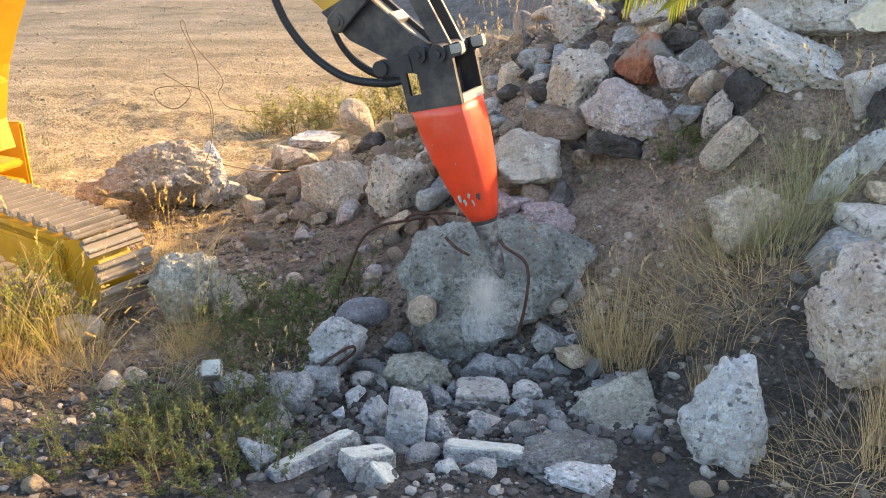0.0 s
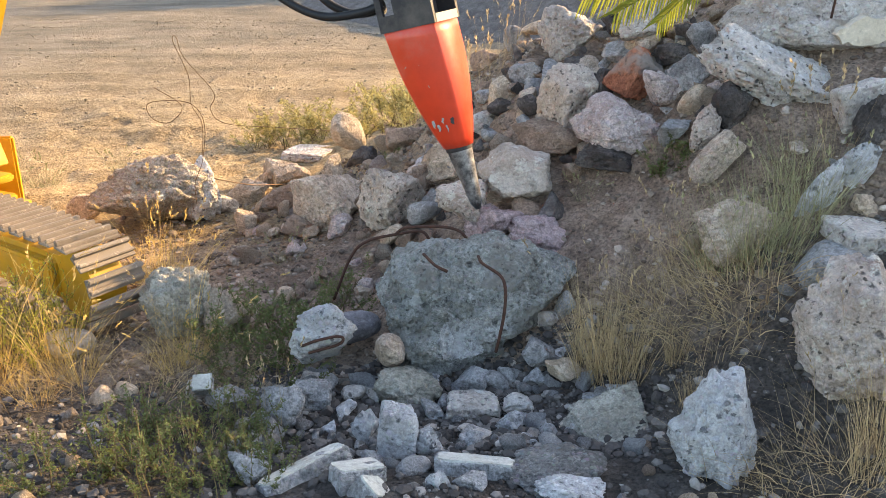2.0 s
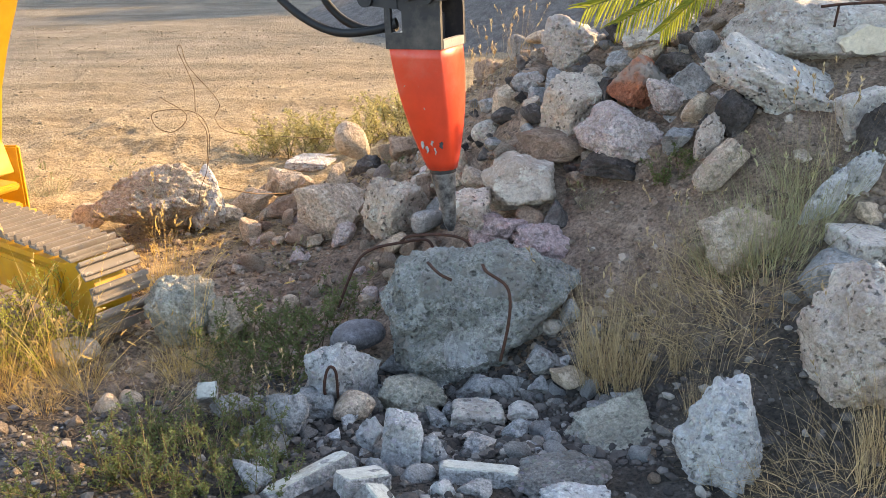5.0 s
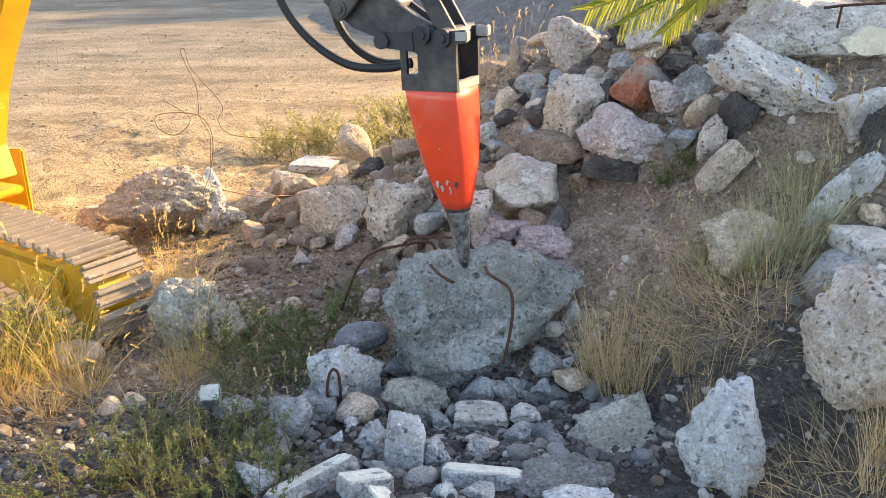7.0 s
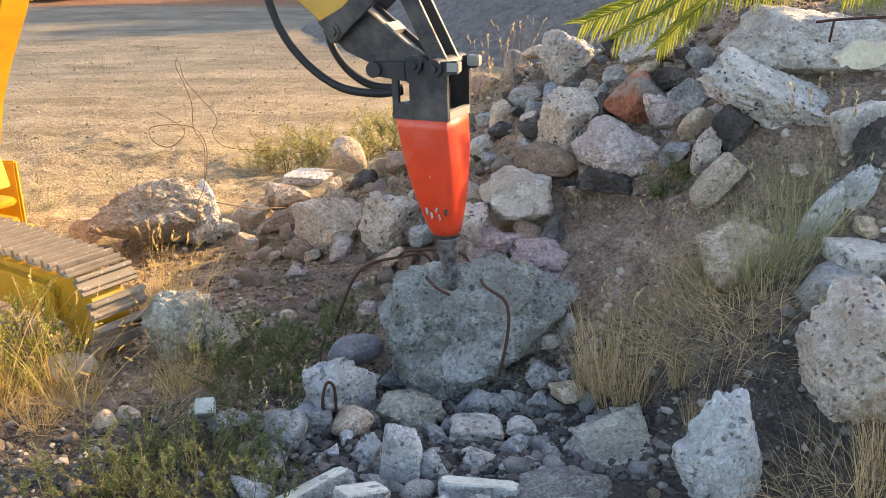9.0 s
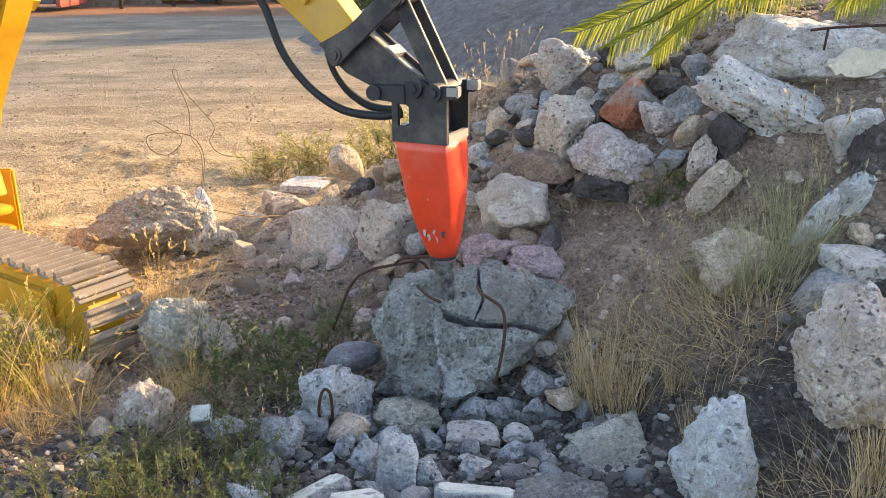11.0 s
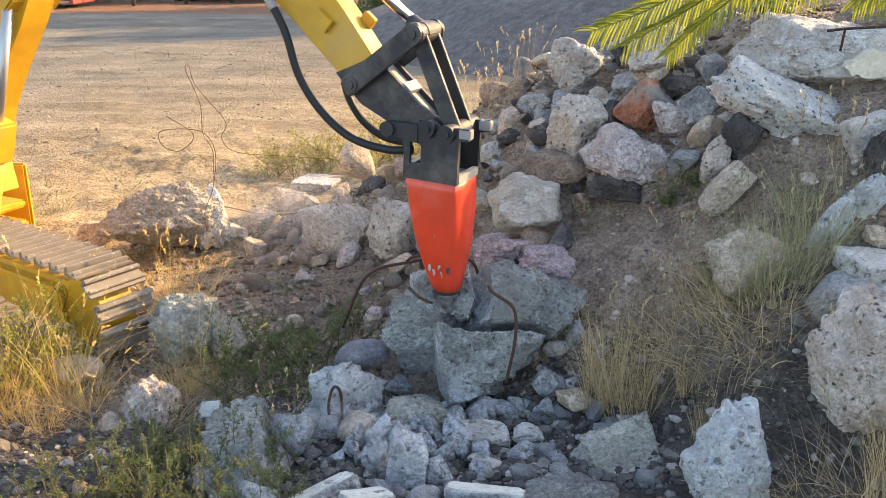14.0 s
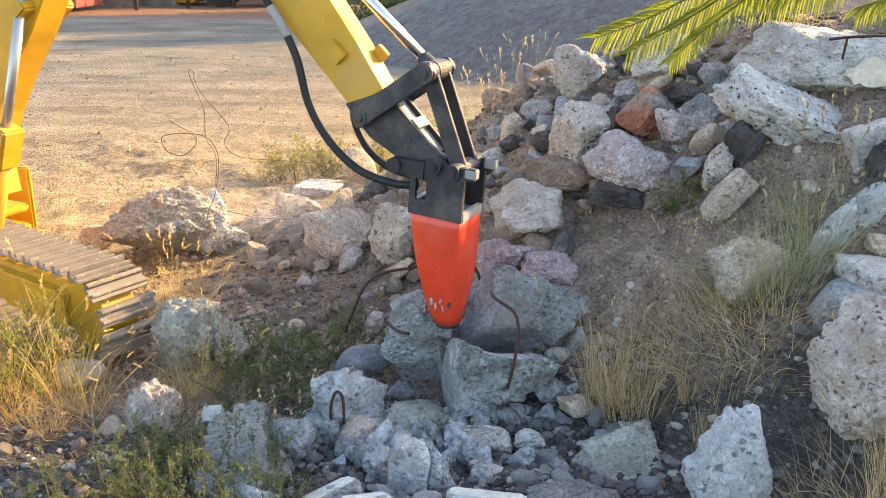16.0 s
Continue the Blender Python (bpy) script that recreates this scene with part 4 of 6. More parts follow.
part("rod_eye", bm, BLACKPAINT, rod)
bm = bmesh.new()
cyl(bm, (0.52, 0, 0), (0.98, 0, 0), 0.042, seg=24)
part("cylinder_barrel", bm, YELLOW, rod, "", True)

# hoses hang on the arm and run to the breaker's bracket
def build_hose(points, y, sleeve=()):
    bm = bmesh.new()
    path = smooth_path([(x, y + dy, z) for x, dy, z in points], 24)
    tube(bm, path, 0.0155, 10, 0.0035)
    h = part("hose", bm, RUBBER, arm, "black ribbed hydraulic hose", True)
    for ends in (path[:6], path[-6:]):
        bm = bmesh.new()
        tube(bm, ends, 0.021, 12)
        part("ferrule", bm, BLACKPAINT, h)
    if sleeve:
        bm = bmesh.new()
        tube(bm, path[sleeve[0]:sleeve[1]], 0.0195, 12)
        part("sleeve", bm, BARE, h, "grey steel hose fitting", True)


build_hose(((1.10, 0, 0.07), (0.99, 0, 0.10), (0.888, 0, 0.118), (0.745, 0, 0.169), (0.577, 0, 0.271), (0.402, 0, 0.312), (0.225, 0, 0.293), (0.076, 0, 0.207), (0.0, 0.02, 0.135)), -0.105, (26, 58))
build_hose(((0.62, 0, 0.16), (0.50, 0, 0.205), (0.439, 0, 0.254), (0.367, 0, 0.287), (0.281, 0, 0.300), (0.176, 0, 0.280), (0.06, -0.02, 0.20)), 0.085)

# boom: frame at its foot, x towards the arm's upper pin
bm = bmesh.new()
plate(bm, [(-0.1, 0.0), (0.0, 0.16), (0.28, 0.30), (0.51, 0.37), (0.815, 0.437), (1.09, 0.524), (1.27, 0.53), (2.08, -0.07), (2.17, -0.02), (2.17, 0.06), (1.5, 0.64), (1.1, 0.82), (0.58, 0.90), (0.0, 0.50), (-0.2, 0.12)], -0.09, 0.09)
bmesh.ops.bevel(bm, geom=bm.edges[:], offset=0.008, segments=1, affect="EDGES")
boom = part("boom", bm, YELLOW, excavator, "yellow gooseneck boom")
bm = bmesh.new()
box(bm, 0.84, 0.94, -0.16, 0.16, 0.49, 0.57, bev=0.012)
part("rod_lug", bm, YELLOW, boom)
LIFT_BASE, LIFT_ON_BOOM = (-2.97, 0.0), (0.89, 0.53)
bm = bmesh.new()
cyl(bm, (0.0, -0.13, 0), (0.80, -0.13, 0), 0.052, seg=24)
lift = part("lift_cylinder", bm, YELLOW, excavator, "yellow lift cylinder barrel", True)
bm = bmesh.new()
box(bm, 0.70, 0.93, -0.20, -0.06, -0.07, 0.07, bev=0.014)
part("gland", bm, YELLOW, lift)
bm = bmesh.new()
cyl(bm, (0.5, -0.13, 0), (1.62, -0.13, 0), 0.026, seg=20)
part("lift_rod", bm, DUSTYROD, lift, "dusty chromed lift rod", True)


def build_machine():
    """Swing post, body and tracks."""
    def local(s, z, y=0.0):
        return ARM_ORIGIN + ARM_H * s + ARM_N * (ARM_DEPTH + y) + Vector((0, 0, z)) - MACHINE
    turn = Matrix((ARM_H, ARM_N, Vector((0, 0, 1)))).transposed().to_4x4()
    home = Matrix.Translation(-MACHINE)
    foot = turn.copy()
    foot.translation = local(BOOM_FOOT[0], 0)
    for z in (0.19, 0.31):
        bm = bmesh.new()
        box(bm, -0.55, -0.10, -0.14, 0.14, z, z + 0.045, bev=0.014)
        bmesh.ops.transform(bm, matrix=foot, verts=bm.verts[:])
        part("swing_lug", bm, YELLOW, excavator, "yellow cast swing lug")
    bm = bmesh.new()
    box(bm, -0.80, -0.42, -0.13, 0.13, -0.05, 0.60, bev=0.02)
    bmesh.ops.transform(bm, matrix=foot, verts=bm.verts[:])
    part("swing_post", bm, YELLOW, excavator, "yellow cast swing post")
    bm = bmesh.new()
    box(bm, -3.6, -2.535, 4.6, 4.64, 0.10, 0.505, bev=0.012)
    box(bm, -4.8, -3.58, 4.61, 5.9, 0.10, 0.505, bev=0.012)
    bmesh.ops.transform(bm, matrix=home, verts=bm.verts[:])
    body = part("body", bm, YELLOW, excavator, "yellow machine body")
    bm = bmesh.new()
    box(bm, -3.9, -2.51, 4.56, 4.66, 0.0, 0.098, bev=0.006)
    bmesh.ops.transform(bm, matrix=home, verts=bm.verts[:])
    part("bumper", bm, YELLOW, body)
    bm = bmesh.new()
    box(bm, -2.72, -2.60, 4.594, 4.61, 0.365, 0.42)
    bmesh.ops.transform(bm, matrix=home, verts=bm.verts[:])
    part("vent", bm, BLACKPAINT, body, "dark slot with a pale rim")
    bm = bmesh.new()
    box(bm, -2.0, -1.05, -0.5, 0.2, 0.66, 2.1, bev=0.05)
    bmesh.ops.transform(bm, matrix=foot, verts=bm.verts[:])
    part("cab", bm, YELLOW, body)
    # tracks run along their own line, turned from the arm
    heading = pose(0, 0, 0, 0, 0, -34)
    for n, (cx, cy) in enumerate(TRACK_PLACES):
        m = Matrix.Translation(Vector((cx, cy, -0.2)) - MACHINE) @ heading
        build_track(m, n)


TRACK_PLACES = ((-2.35, 3.97), (-3.1, 2.9))
TRACK_R, TRACK_W = 0.215, 0.31


def build_track(m, n):
    bm = bmesh.new()
    box(bm, -0.75, 0.66, -0.10, 0.10, 0.12, 0.36, bev=0.03)
    bmesh.ops.transform(bm, matrix=m, verts=bm.verts[:])
    track = part("track", bm, YELLOW, excavator, "yellow track frame with dusty steel track shoes")
    for x in (-0.75, 0.75):
        bm = bmesh.new()
        cyl(bm, (x, -0.09, TRACK_R + 0.02), (x, 0.09, TRACK_R + 0.02), TRACK_R - 0.05, seg=28)
        bmesh.ops.transform(bm, matrix=m, verts=bm.verts[:])
        part("idler", bm, YELLOW, track)
    bm = bmesh.new()
    box(bm, 0.05, 0.62, -0.125, -0.10, 0.14, 0.33, bev=0.02)
    bmesh.ops.transform(bm, matrix=m, verts=bm.verts[:])
    part("guard", bm, YELLOW, track)
    # one shoe: a plate with two grouser ribs
    bm = bmesh.new()
    box(bm, -0.052, 0.040, -TRACK_W / 2, TRACK_W / 2, -0.008, 0.006, bev=0.002)
    box(bm, -0.052, -0.030, -TRACK_W / 2, TRACK_W / 2, 0.005, 0.034, bev=0.004)
    box(bm, 0.004, 0.022, -TRACK_W / 2, TRACK_W / 2, 0.005, 0.026, bev=0.004)
    shoe = part("shoe", bm, TRACKSTEEL, track)
    straight, arc = 1.5, math.pi * TRACK_R
    total = 2 * (straight + arc)
    count = int(total / 0.125)
    first = True
    for k in range(count):
        s = total * k / count
        if s < straight:
            p = pose(-0.75 + s, 0, 2 * TRACK_R + 0.02, 0, 0, 0)
        elif s < straight + arc:
            a = (s - straight) / TRACK_R
            p = pose(0.75 + TRACK_R * math.sin(a), 0, TRACK_R + 0.02 + TRACK_R * math.cos(a), 0, math.degrees(a), 0)
        elif s < 2 * straight + arc:
            p = pose(0.75 - (s - straight - arc), 0, 0.02, 0, 180, 0)
        else:
            a = math.pi + (s - 2 * straight - arc) / TRACK_R
            p = pose(-0.75 + TRACK_R * math.sin(a), 0, TRACK_R + 0.02 + TRACK_R * math.cos(a), 0, math.degrees(a), 0)
        ob = shoe if first else new("shoe", shoe.data)
        first = False
        ob.parent = track
        ob.matrix_basis = m @ p


build_machine()


# ---- the boulder that breaks ----
BOULDER_AT, BOULDER_SIZE = Vector((0.19, 3.2, 0.075)), np.array((0.455, 0.37, 0.33))


_v, _ = ico(5)
_w = _v * rock_radius(_v, "boulder", 412)[:, None]
BOULDER_MID, BOULDER_HALF = (_w.max(0) + _w.min(0)) / 2, (_w.max(0) - _w.min(0)) / 2


def boulder_field(p):
    """Negative inside the whole boulder."""
    q = p / BOULDER_SIZE * BOULDER_HALF + BOULDER_MID
    r = np.linalg.norm(q, axis=1) + 1e-9
    whole = (r / rock_radius(q / r[:, None], "boulder", 412) - 1) * 0.3
    # a groove under the brow
    brow = p[:, 2] - 0.055 - 0.25 * p[:, 0] + 0.03 * fbm(p * 5.0, 77, 3)
    return whole + 0.035 * np.exp(-(brow / 0.032) ** 2) * (1 - sm(0.02, 0.16, p[:, 0]))


def scar(p):
    """Positive where the blows have spalled the front."""
    c = np.array((0.01, -0.305, -0.03))
    w = (p - c) / np.array((0.175, 0.085, 0.14))
    return 0.1 * (1 - np.linalg.norm(w, axis=1)) + 0.018 * fbm(p * 9.0, 61, 3)


CUTS = ((Vector((1, 0.25, 0.1)), -0.17, 31), (Vector((1, 0.1, -0.25)), -0.06, 57), (Vector((0.1, 0.75, 0.62)), -0.02, 83), (Vector((0.1, 1, 0.25)), 0.0, 91))


def cut_value(p, k):
    n, d, seed = CUTS[k]
    n = np.array(n.normalized())
    return p @ n - d + 0.034 * fbm(p * 5.0, seed, 4)


def fragment(name, label, middle, sides, mat, inside):
    """A piece of the boulder, on the given sides of its cracks."""
    v, f = ico(7)
    c = np.array(middle, float)
    lo, hi = np.zeros(len(v)), np.full(len(v), 1.1)

    def fields(p):
        return [boulder_field(p), scar(p)] + [sd * cut_value(p, k) - 0.003 for k, sd in sides]
    for _ in range(14):
        mid = (lo + hi) / 2
        o = np.max(fields(c + v * mid[:, None]), axis=0) > 0
        hi, lo = np.where(o, mid, hi), np.where(o, lo, mid)
    p = v * lo[:, None]
    me = mesh_from(name, p, f, mat)
    # broken faces show the pale inside
    me.materials.append(FRESH)
    me.materials.append(inside)
    which = np.clip(np.argmax(fields(c + p), axis=0), 0, 2)
    me.polygons.foreach_set("material_index", np.sort(which[np.array(f)], axis=1)[:, 1].astype(np.int32))
    me.set_sharp_from_angle(angle=radians(38))
    ob = new(name, me)
    tagged(ob, label, "boulder", "pieces of the broken boulder")
    return ob, Vector(middle)


# the cracks: the rounded front end, a piece behind it, a standing shard, and the lower front
piece_end, MID_END = fragment("boulder_fragment", "rounded grey concrete end piece of the broken boulder", (-0.27, -0.14, -0.02), ((0, 1), (3, 1)), BOULDER, BOULDER)
piece_back, MID_BACK = fragment("boulder_fragment", "grey concrete piece behind the broken boulder end", (-0.27, 0.13, 0.0), ((0, 1), (3, -1)), BOULDER, BROKEN)
piece_shard, MID_SHARD = fragment("boulder_fragment", "grey concrete lump still standing on the broken boulder", (-0.125, 0.06, 0.08), ((0, -1), (1, 1), (2, -1)), BOULDER, BROKEN)
piece_front, MID_FRONT = fragment("boulder_fragment", "pale wedge broken from the boulder's lower front", (0.06, -0.19, -0.12), ((0, -1), (2, 1)), BOULDER, BROKEN)
piece_rest, MID_REST = fragment("boulder_fragment", "large grey concrete boulder half still in place", (0.20, 0.08, 0.05), ((1, -1), (2, -1)), BOULDER, BROKEN)


# ---- small stones ----
def scatter():
    rng = np.random.default_rng(77)
    zones = (  # x0, x1, y0, y1, count, least and most size, materials
        (-0.75, 0.75, 2.15, 3.0, 130, 0.02, 0.06, (GREYBLUE, BLUEWHITE, GREY, PALE)),
        (-1.3, 0.1, 3.5, 5.5, 130, 0.02, 0.075, (BROWN, GREYTAN, TAN, PINK)),
        (-0.1, 1.9, 3.7, 5.3, 170, 0.03, 0.10, (BROWN, GREYTAN, GREY, DARK)),
        (0.5, 1.9, 1.7, 3.4, 40, 0.015, 0.04, (GREY, BROWN, TAN)),
        (-1.9, -0.6, 1.7, 3.2, 30, 0.015, 0.04, (GREY, TAN, GREYTAN)))
    words = {GREYBLUE: "small grey concrete fragment in the rubble", BLUEWHITE: "small pale concrete fragment in the rubble", GREY: "small grey stone in the rubble", PALE: "small pale stone in the rubble", BROWN: "small brown stone on the rubble bank", GREYTAN: "small grey tan stone on the rubble bank", TAN: "small tan stone lying on the ground", PINK: "small pinkish stone on the rubble bank", DARK: "small dark stone on the rubble pile"}
    kinds, rest = {}, {}
    v, f = ico(4)
    f = np.array(f)
    for x0, x1, y0, y1, count, least, most, mats in zones:
        for n in range(count):
            mat = mats[rng.integers(len(mats))]
            form = int(rng.integers(3 if y1 < 3.1 else 2))
            if (mat.name, form) not in kinds:
                p = v * rock_radius(v, ("angular", "angular", "cobble")[form], 900 + len(kinds))[:, None] * np.array((1, 0.85, 0.7))
                kinds[mat.name, form] = (mesh_from("small_stone", p, f.tolist(), mat), p)
            r = least * (most / least) ** rng.random() ** 1.4
            x, y = rng.uniform(x0, x1), rng.uniform(y0, y1)
            m = pose(x, y, float(surface(x, y)[0]) + r * 0.25, *rng.uniform(-25, 25, 2), rng.uniform(0, 360)) @ Matrix.Diagonal((r, r, r, 1))
            if n < 60:
                ob = new("small_stone", kinds[mat.name, form][0])
                ob.matrix_world = m
                tagged(ob, words[mat], "stone", "small stones")
            else:
                mm = np.array(m)
                rest.setdefault(mat.name, (mat, []))[1].append(kinds[mat.name, form][1] @ mm[:3, :3].T + mm[:3, 3])
    for mat, stones in rest.values():
        faces = (f[None] + (np.arange(len(stones)) * len(v))[:, None, None]).reshape(-1, 3).tolist()
        ob = new("loose_rubble", mesh_from("loose_rubble", np.concatenate(stones), faces, mat))
        tagged(ob, words[mat].replace("small", "many small").replace("stone", "stones").replace("fragment", "fragments"), "rubble", kind="stuff")


scatter()


def gravel_material(name, tones):
    m, nt, b = material(name, 0.92)
    co = coords(nt, False)
    geo = nt.nodes.new("ShaderNodeNewGeometry")
    col = ramp(nt, geo.outputs["Random Per Island"], list(zip((0.0, 0.45, 0.85, 1.0), tones)))
    col = mix(nt, 0.7, col, ramp(nt, tex_noise(nt, co, 70, 5, 0.7), [(0.3, (0.6, 0.6, 0.6)), (0.7, (1.15, 1.15, 1.15))]), "MULTIPLY")
    nt.links.new(col, b.inputs["Base Color"])
    bump(nt, b, tex_noise(nt, co, 120, 4, 0.6), 0.5, 0.004)
    return m


# foot gravel: dark stones, darkened further for shade and gaps between them
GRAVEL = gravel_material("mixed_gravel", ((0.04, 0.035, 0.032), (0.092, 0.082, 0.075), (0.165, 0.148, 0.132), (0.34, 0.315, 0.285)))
CHIPPINGS = gravel_material("brown_slope_chippings", ((0.10, 0.075, 0.058), (0.22, 0.168, 0.128), (0.34, 0.268, 0.21), (0.52, 0.445, 0.37)))
PEBBLES = gravel_material("dusty_yard_pebbles", ((0.17, 0.14, 0.10), (0.27, 0.225, 0.165), (0.36, 0.305, 0.23), (0.50, 0.44, 0.35)))


def gravel(name, label, count, box_xy, sizes, seed, mat):
    rng = np.random.default_rng(seed)
    v, f = ico(1)
    f = np.array(f)
    x = rng.uniform(box_xy[0], box_xy[1], count)
    y = rng.uniform(box_xy[2], box_xy[3], count)
    keep = value_noise(np.stack([x * 2.0, y * 2.0, 0 * x], 1), seed) > rng.uniform(-1.3, 0.5, count)
    x, y = x[keep], y[keep]
    n = len(x)
    r = sizes[0] * (sizes[1] / sizes[0]) ** (rng.random(n) ** 2.2)
    z = surface(x, y) + r * 0.2
    ang = rng.uniform(0, 6.28, n)
    p = v[None] * (1 + rng.normal(0, 0.16, (n, len(v)))[..., None]) * (r[:, None] * np.array((1, 1, 1)))[:, None, :] * np.stack([rng.uniform(0.7, 1.25, n), rng.uniform(0.7, 1.1, n), rng.uniform(0.45, 0.8, n)], 1)[:, None]
    c, s = np.cos(ang)[:, None], np.sin(ang)[:, None]
    p = np.stack([p[..., 0] * c - p[..., 1] * s, p[..., 0] * s + p[..., 1] * c, p[..., 2]], -1) + np.stack([x, y, z], 1)[:, None]
    faces = (f[None] + (np.arange(n) * len(v))[:, None, None]).reshape(-1, 3).tolist()
    ob = new(name, mesh_from(name, p.reshape(-1, 3), faces, mat, False))
    tagged(ob, label, "gravel", kind="stuff")


gravel("gravel", "dark mixed gravel at the slope foot, darkened further for shade", 8500, (-2.2, 2.3, 1.5, 2.95), (0.005, 0.03), 5, GRAVEL)
gravel("gravel", "brown stone chips and clods on the slope", 14000, (-2.2, 2.3, 2.9, 5.6), (0.005, 0.028), 7, CHIPPINGS)
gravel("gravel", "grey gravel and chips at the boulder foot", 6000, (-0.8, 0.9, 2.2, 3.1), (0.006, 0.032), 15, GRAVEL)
gravel("yard_gravel", "scattered pebbles on the dusty yard", 14000, (-9, 4.5, 5.4, 17), (0.004, 0.022), 6, PEBBLES)


# ---- broken blocks with a painted face ----
WHITEPAINT = stone("whitewashed_plaster", (0.42, 0.425, 0.38), (0.52, 0.525, 0.475), (0.60, 0.60, 0.55), 0.0, 0.3, relief=0.25, grainy=0.35)
BEIGEPAINT = stone("beige_plaster", (0.52, 0.45, 0.34), (0.62, 0.55, 0.43), (0.70, 0.63, 0.51), 0.0, 0.2, relief=0.2, grainy=0.2)


def rough_box(size, seed, amp=0.006):
    """A beam end of broken concrete: a box with knocked edges and uneven faces."""
    v, f = ico(6)
    s = np.array(size)
    q = v / np.max(np.abs(v), axis=1)[:, None]
    p = q * s
    soft = 1 - 0.05 * np.clip((np.abs(q) > 0.93).sum(1) - 1, 0, 2) * (0.5 + 0.5 * value_noise(p * 18, seed))
    return p * soft[:, None] + v * (amp * fbm(p * 14, seed + 3, 3))[:, None], f


def painted_block(name, label, loc, size, turn, seed, mat, top_mat, top_label, category="concrete block"):
    p, f = rough_box(size, seed)
    ob = new(name, mesh_from(name, p, f, mat))
    ob.matrix_world = pose(*loc, *turn)
    tagged(ob, label, category, "painted rubble blocks")
    rng = random.Random(seed)
    bm = bmesh.new()
    out, k = [], 22
    for j in range(k):
        a = 2 * math.pi * j / k
        r = 1 / max(abs(math.cos(a)), abs(math.sin(a))) * rng.uniform(0.9, 0.985)
        out.append((math.cos(a) * r * size[0], math.sin(a) * r * size[1]))
    lo = [bm.verts.new((x, y, size[2] - 0.004)) for x, y in out]
    hi = [bm.verts.new((x * 0.99, y * 0.99, size[2] + 0.005)) for x, y in out]
    bm.faces.new(hi)
    for j in range(k):
        bm.faces.new((lo[j], lo[(j + 1) % k], hi[(j + 1) % k], hi[j]))
    part("painted_face", bm, top_mat, ob, top_label)
    return ob


# painted tops; the first three blocks' grey sides are darkened for shading contrast
painted_block("concrete_beam", "broken concrete beam with a whitewashed face in the rubble", (-0.425, 2.08, -0.085), (0.17, 0.04, 0.06), (-20, -4, 40), 3, GREYBLUE, WHITEPAINT, "whitewashed plaster face", "concrete beam")
painted_block("concrete_block", "concrete block with a creamy painted face in the rubble", (-0.245, 2.02, -0.065), (0.085, 0.06, 0.07), (-16, 10, 28), 5, GREYBLUE, WHITEPAINT, "creamy painted face")
painted_block("concrete_block", "flat pale block with a cream painted top", (0.155, 2.10, -0.085), (0.14, 0.055, 0.062), (-20, 3, -4), 8, GREYBLUE, WHITEPAINT, "cream painted top")
painted_block("concrete_block", "small grey block with a white tile face among weeds", (-0.955, 2.72, -0.08), (0.04, 0.035, 0.04), (45, 0, 10), 9, GREY, WHITEPAINT, "white tile face")
painted_block("concrete_block", "small pale block with a greenish face in the rubble", (-0.19, 1.92, -0.03), (0.05, 0.05, 0.04), (20, 30, 50), 12, GREY, WHITEPAINT, "pale greenish painted face")


slab_patch = bmesh.new()
_rng = random.Random(2)
_o = []
for _j in range(26):
    _a = 2 * math.pi * _j / 26
    _o.append((2.05 + math.cos(_a) * 0.165 * _rng.uniform(0.8, 1.1), 1.225 + 0.1 * math.cos(_a) * 0.165 + math.sin(_a) * 0.062 * _rng.uniform(0.7, 1.15)))
plate(slab_patch, _o, 3.785, 3.95)
tagged(part("plaster_patch", slab_patch, BEIGEPAINT, None), "beige painted plaster remnant on the concrete slab", "plaster patch")


# ---- steel bars and wire ----
def bar(name, label, points, radius, parent=None, category="steel bar", mat=RUST):
    bm = bmesh.new()
    tube(bm, smooth_path(points, 8), radius, 8)
    if parent is not None:
        return part(name, bm, mat, parent, label, True)
    ob = part(name, bm, mat, None, label, True)
    return tagged(ob, label, category, "bent steel bars")


FACE_BAR = ((-0.045, 3.02, 0.385), (0.005, 2.92, 0.375), (0.057, 2.89, 0.358), (0.128, 2.91, 0.375), (0.188, 2.97, 0.395), (0.204, 2.90, 0.391), (0.278, 2.84, 0.358), (0.296, 2.80, 0.304), (0.290, 2.78, 0.211), (0.276, 2.78, 0.121), (0.262, 2.80, 0.031))
_rest = BOULDER_AT + MID_REST
bar("reinforcing_bar", "rusty bent reinforcing bar", [Vector(p) - _rest for p in FACE_BAR[4:]], 0.0068, piece_rest)
_shard = BOULDER_AT + MID_SHARD
bar("reinforcing_bar", "rusty bent reinforcing bar", [Vector(p) - _shard for p in FACE_BAR[:3]], 0.0068, piece_shard)
bar("reinforcing_bar", "long rusty bent bar behind the boulder", ((-0.499, 3.45, -0.022), (-0.408, 3.45, 0.202), (-0.324, 3.45, 0.284), (-0.188, 3.45, 0.318), (-0.066, 3.45, 0.333), (-0.021, 3.45, 0.276)), 0.007)
bar("reinforcing_bar", "rusty bent bar over the boulder's top", ((-0.184, 3.42, 0.337), (-0.131, 3.4, 0.371), (0.029, 3.4, 0.375), (0.122, 3.38, 0.355), (0.157, 3.36, 0.295)), 0.007)
bar("wire", "rusty looped wire rising over the yard edge", ((-1.51, 4.72, 0.05), (-1.516, 4.75, 0.176), (-1.456, 4.75, 0.322), (-1.422, 4.75, 0.535), (-1.468, 4.75, 0.656), (-1.584, 4.76, 0.69), (-1.75, 4.75, 0.673), (-1.733, 4.74, 0.587), (-1.633, 4.75, 0.559), (-1.554, 4.77, 0.656), (-1.712, 4.78, 0.765)), 0.0021, None, "wire", WIRE)
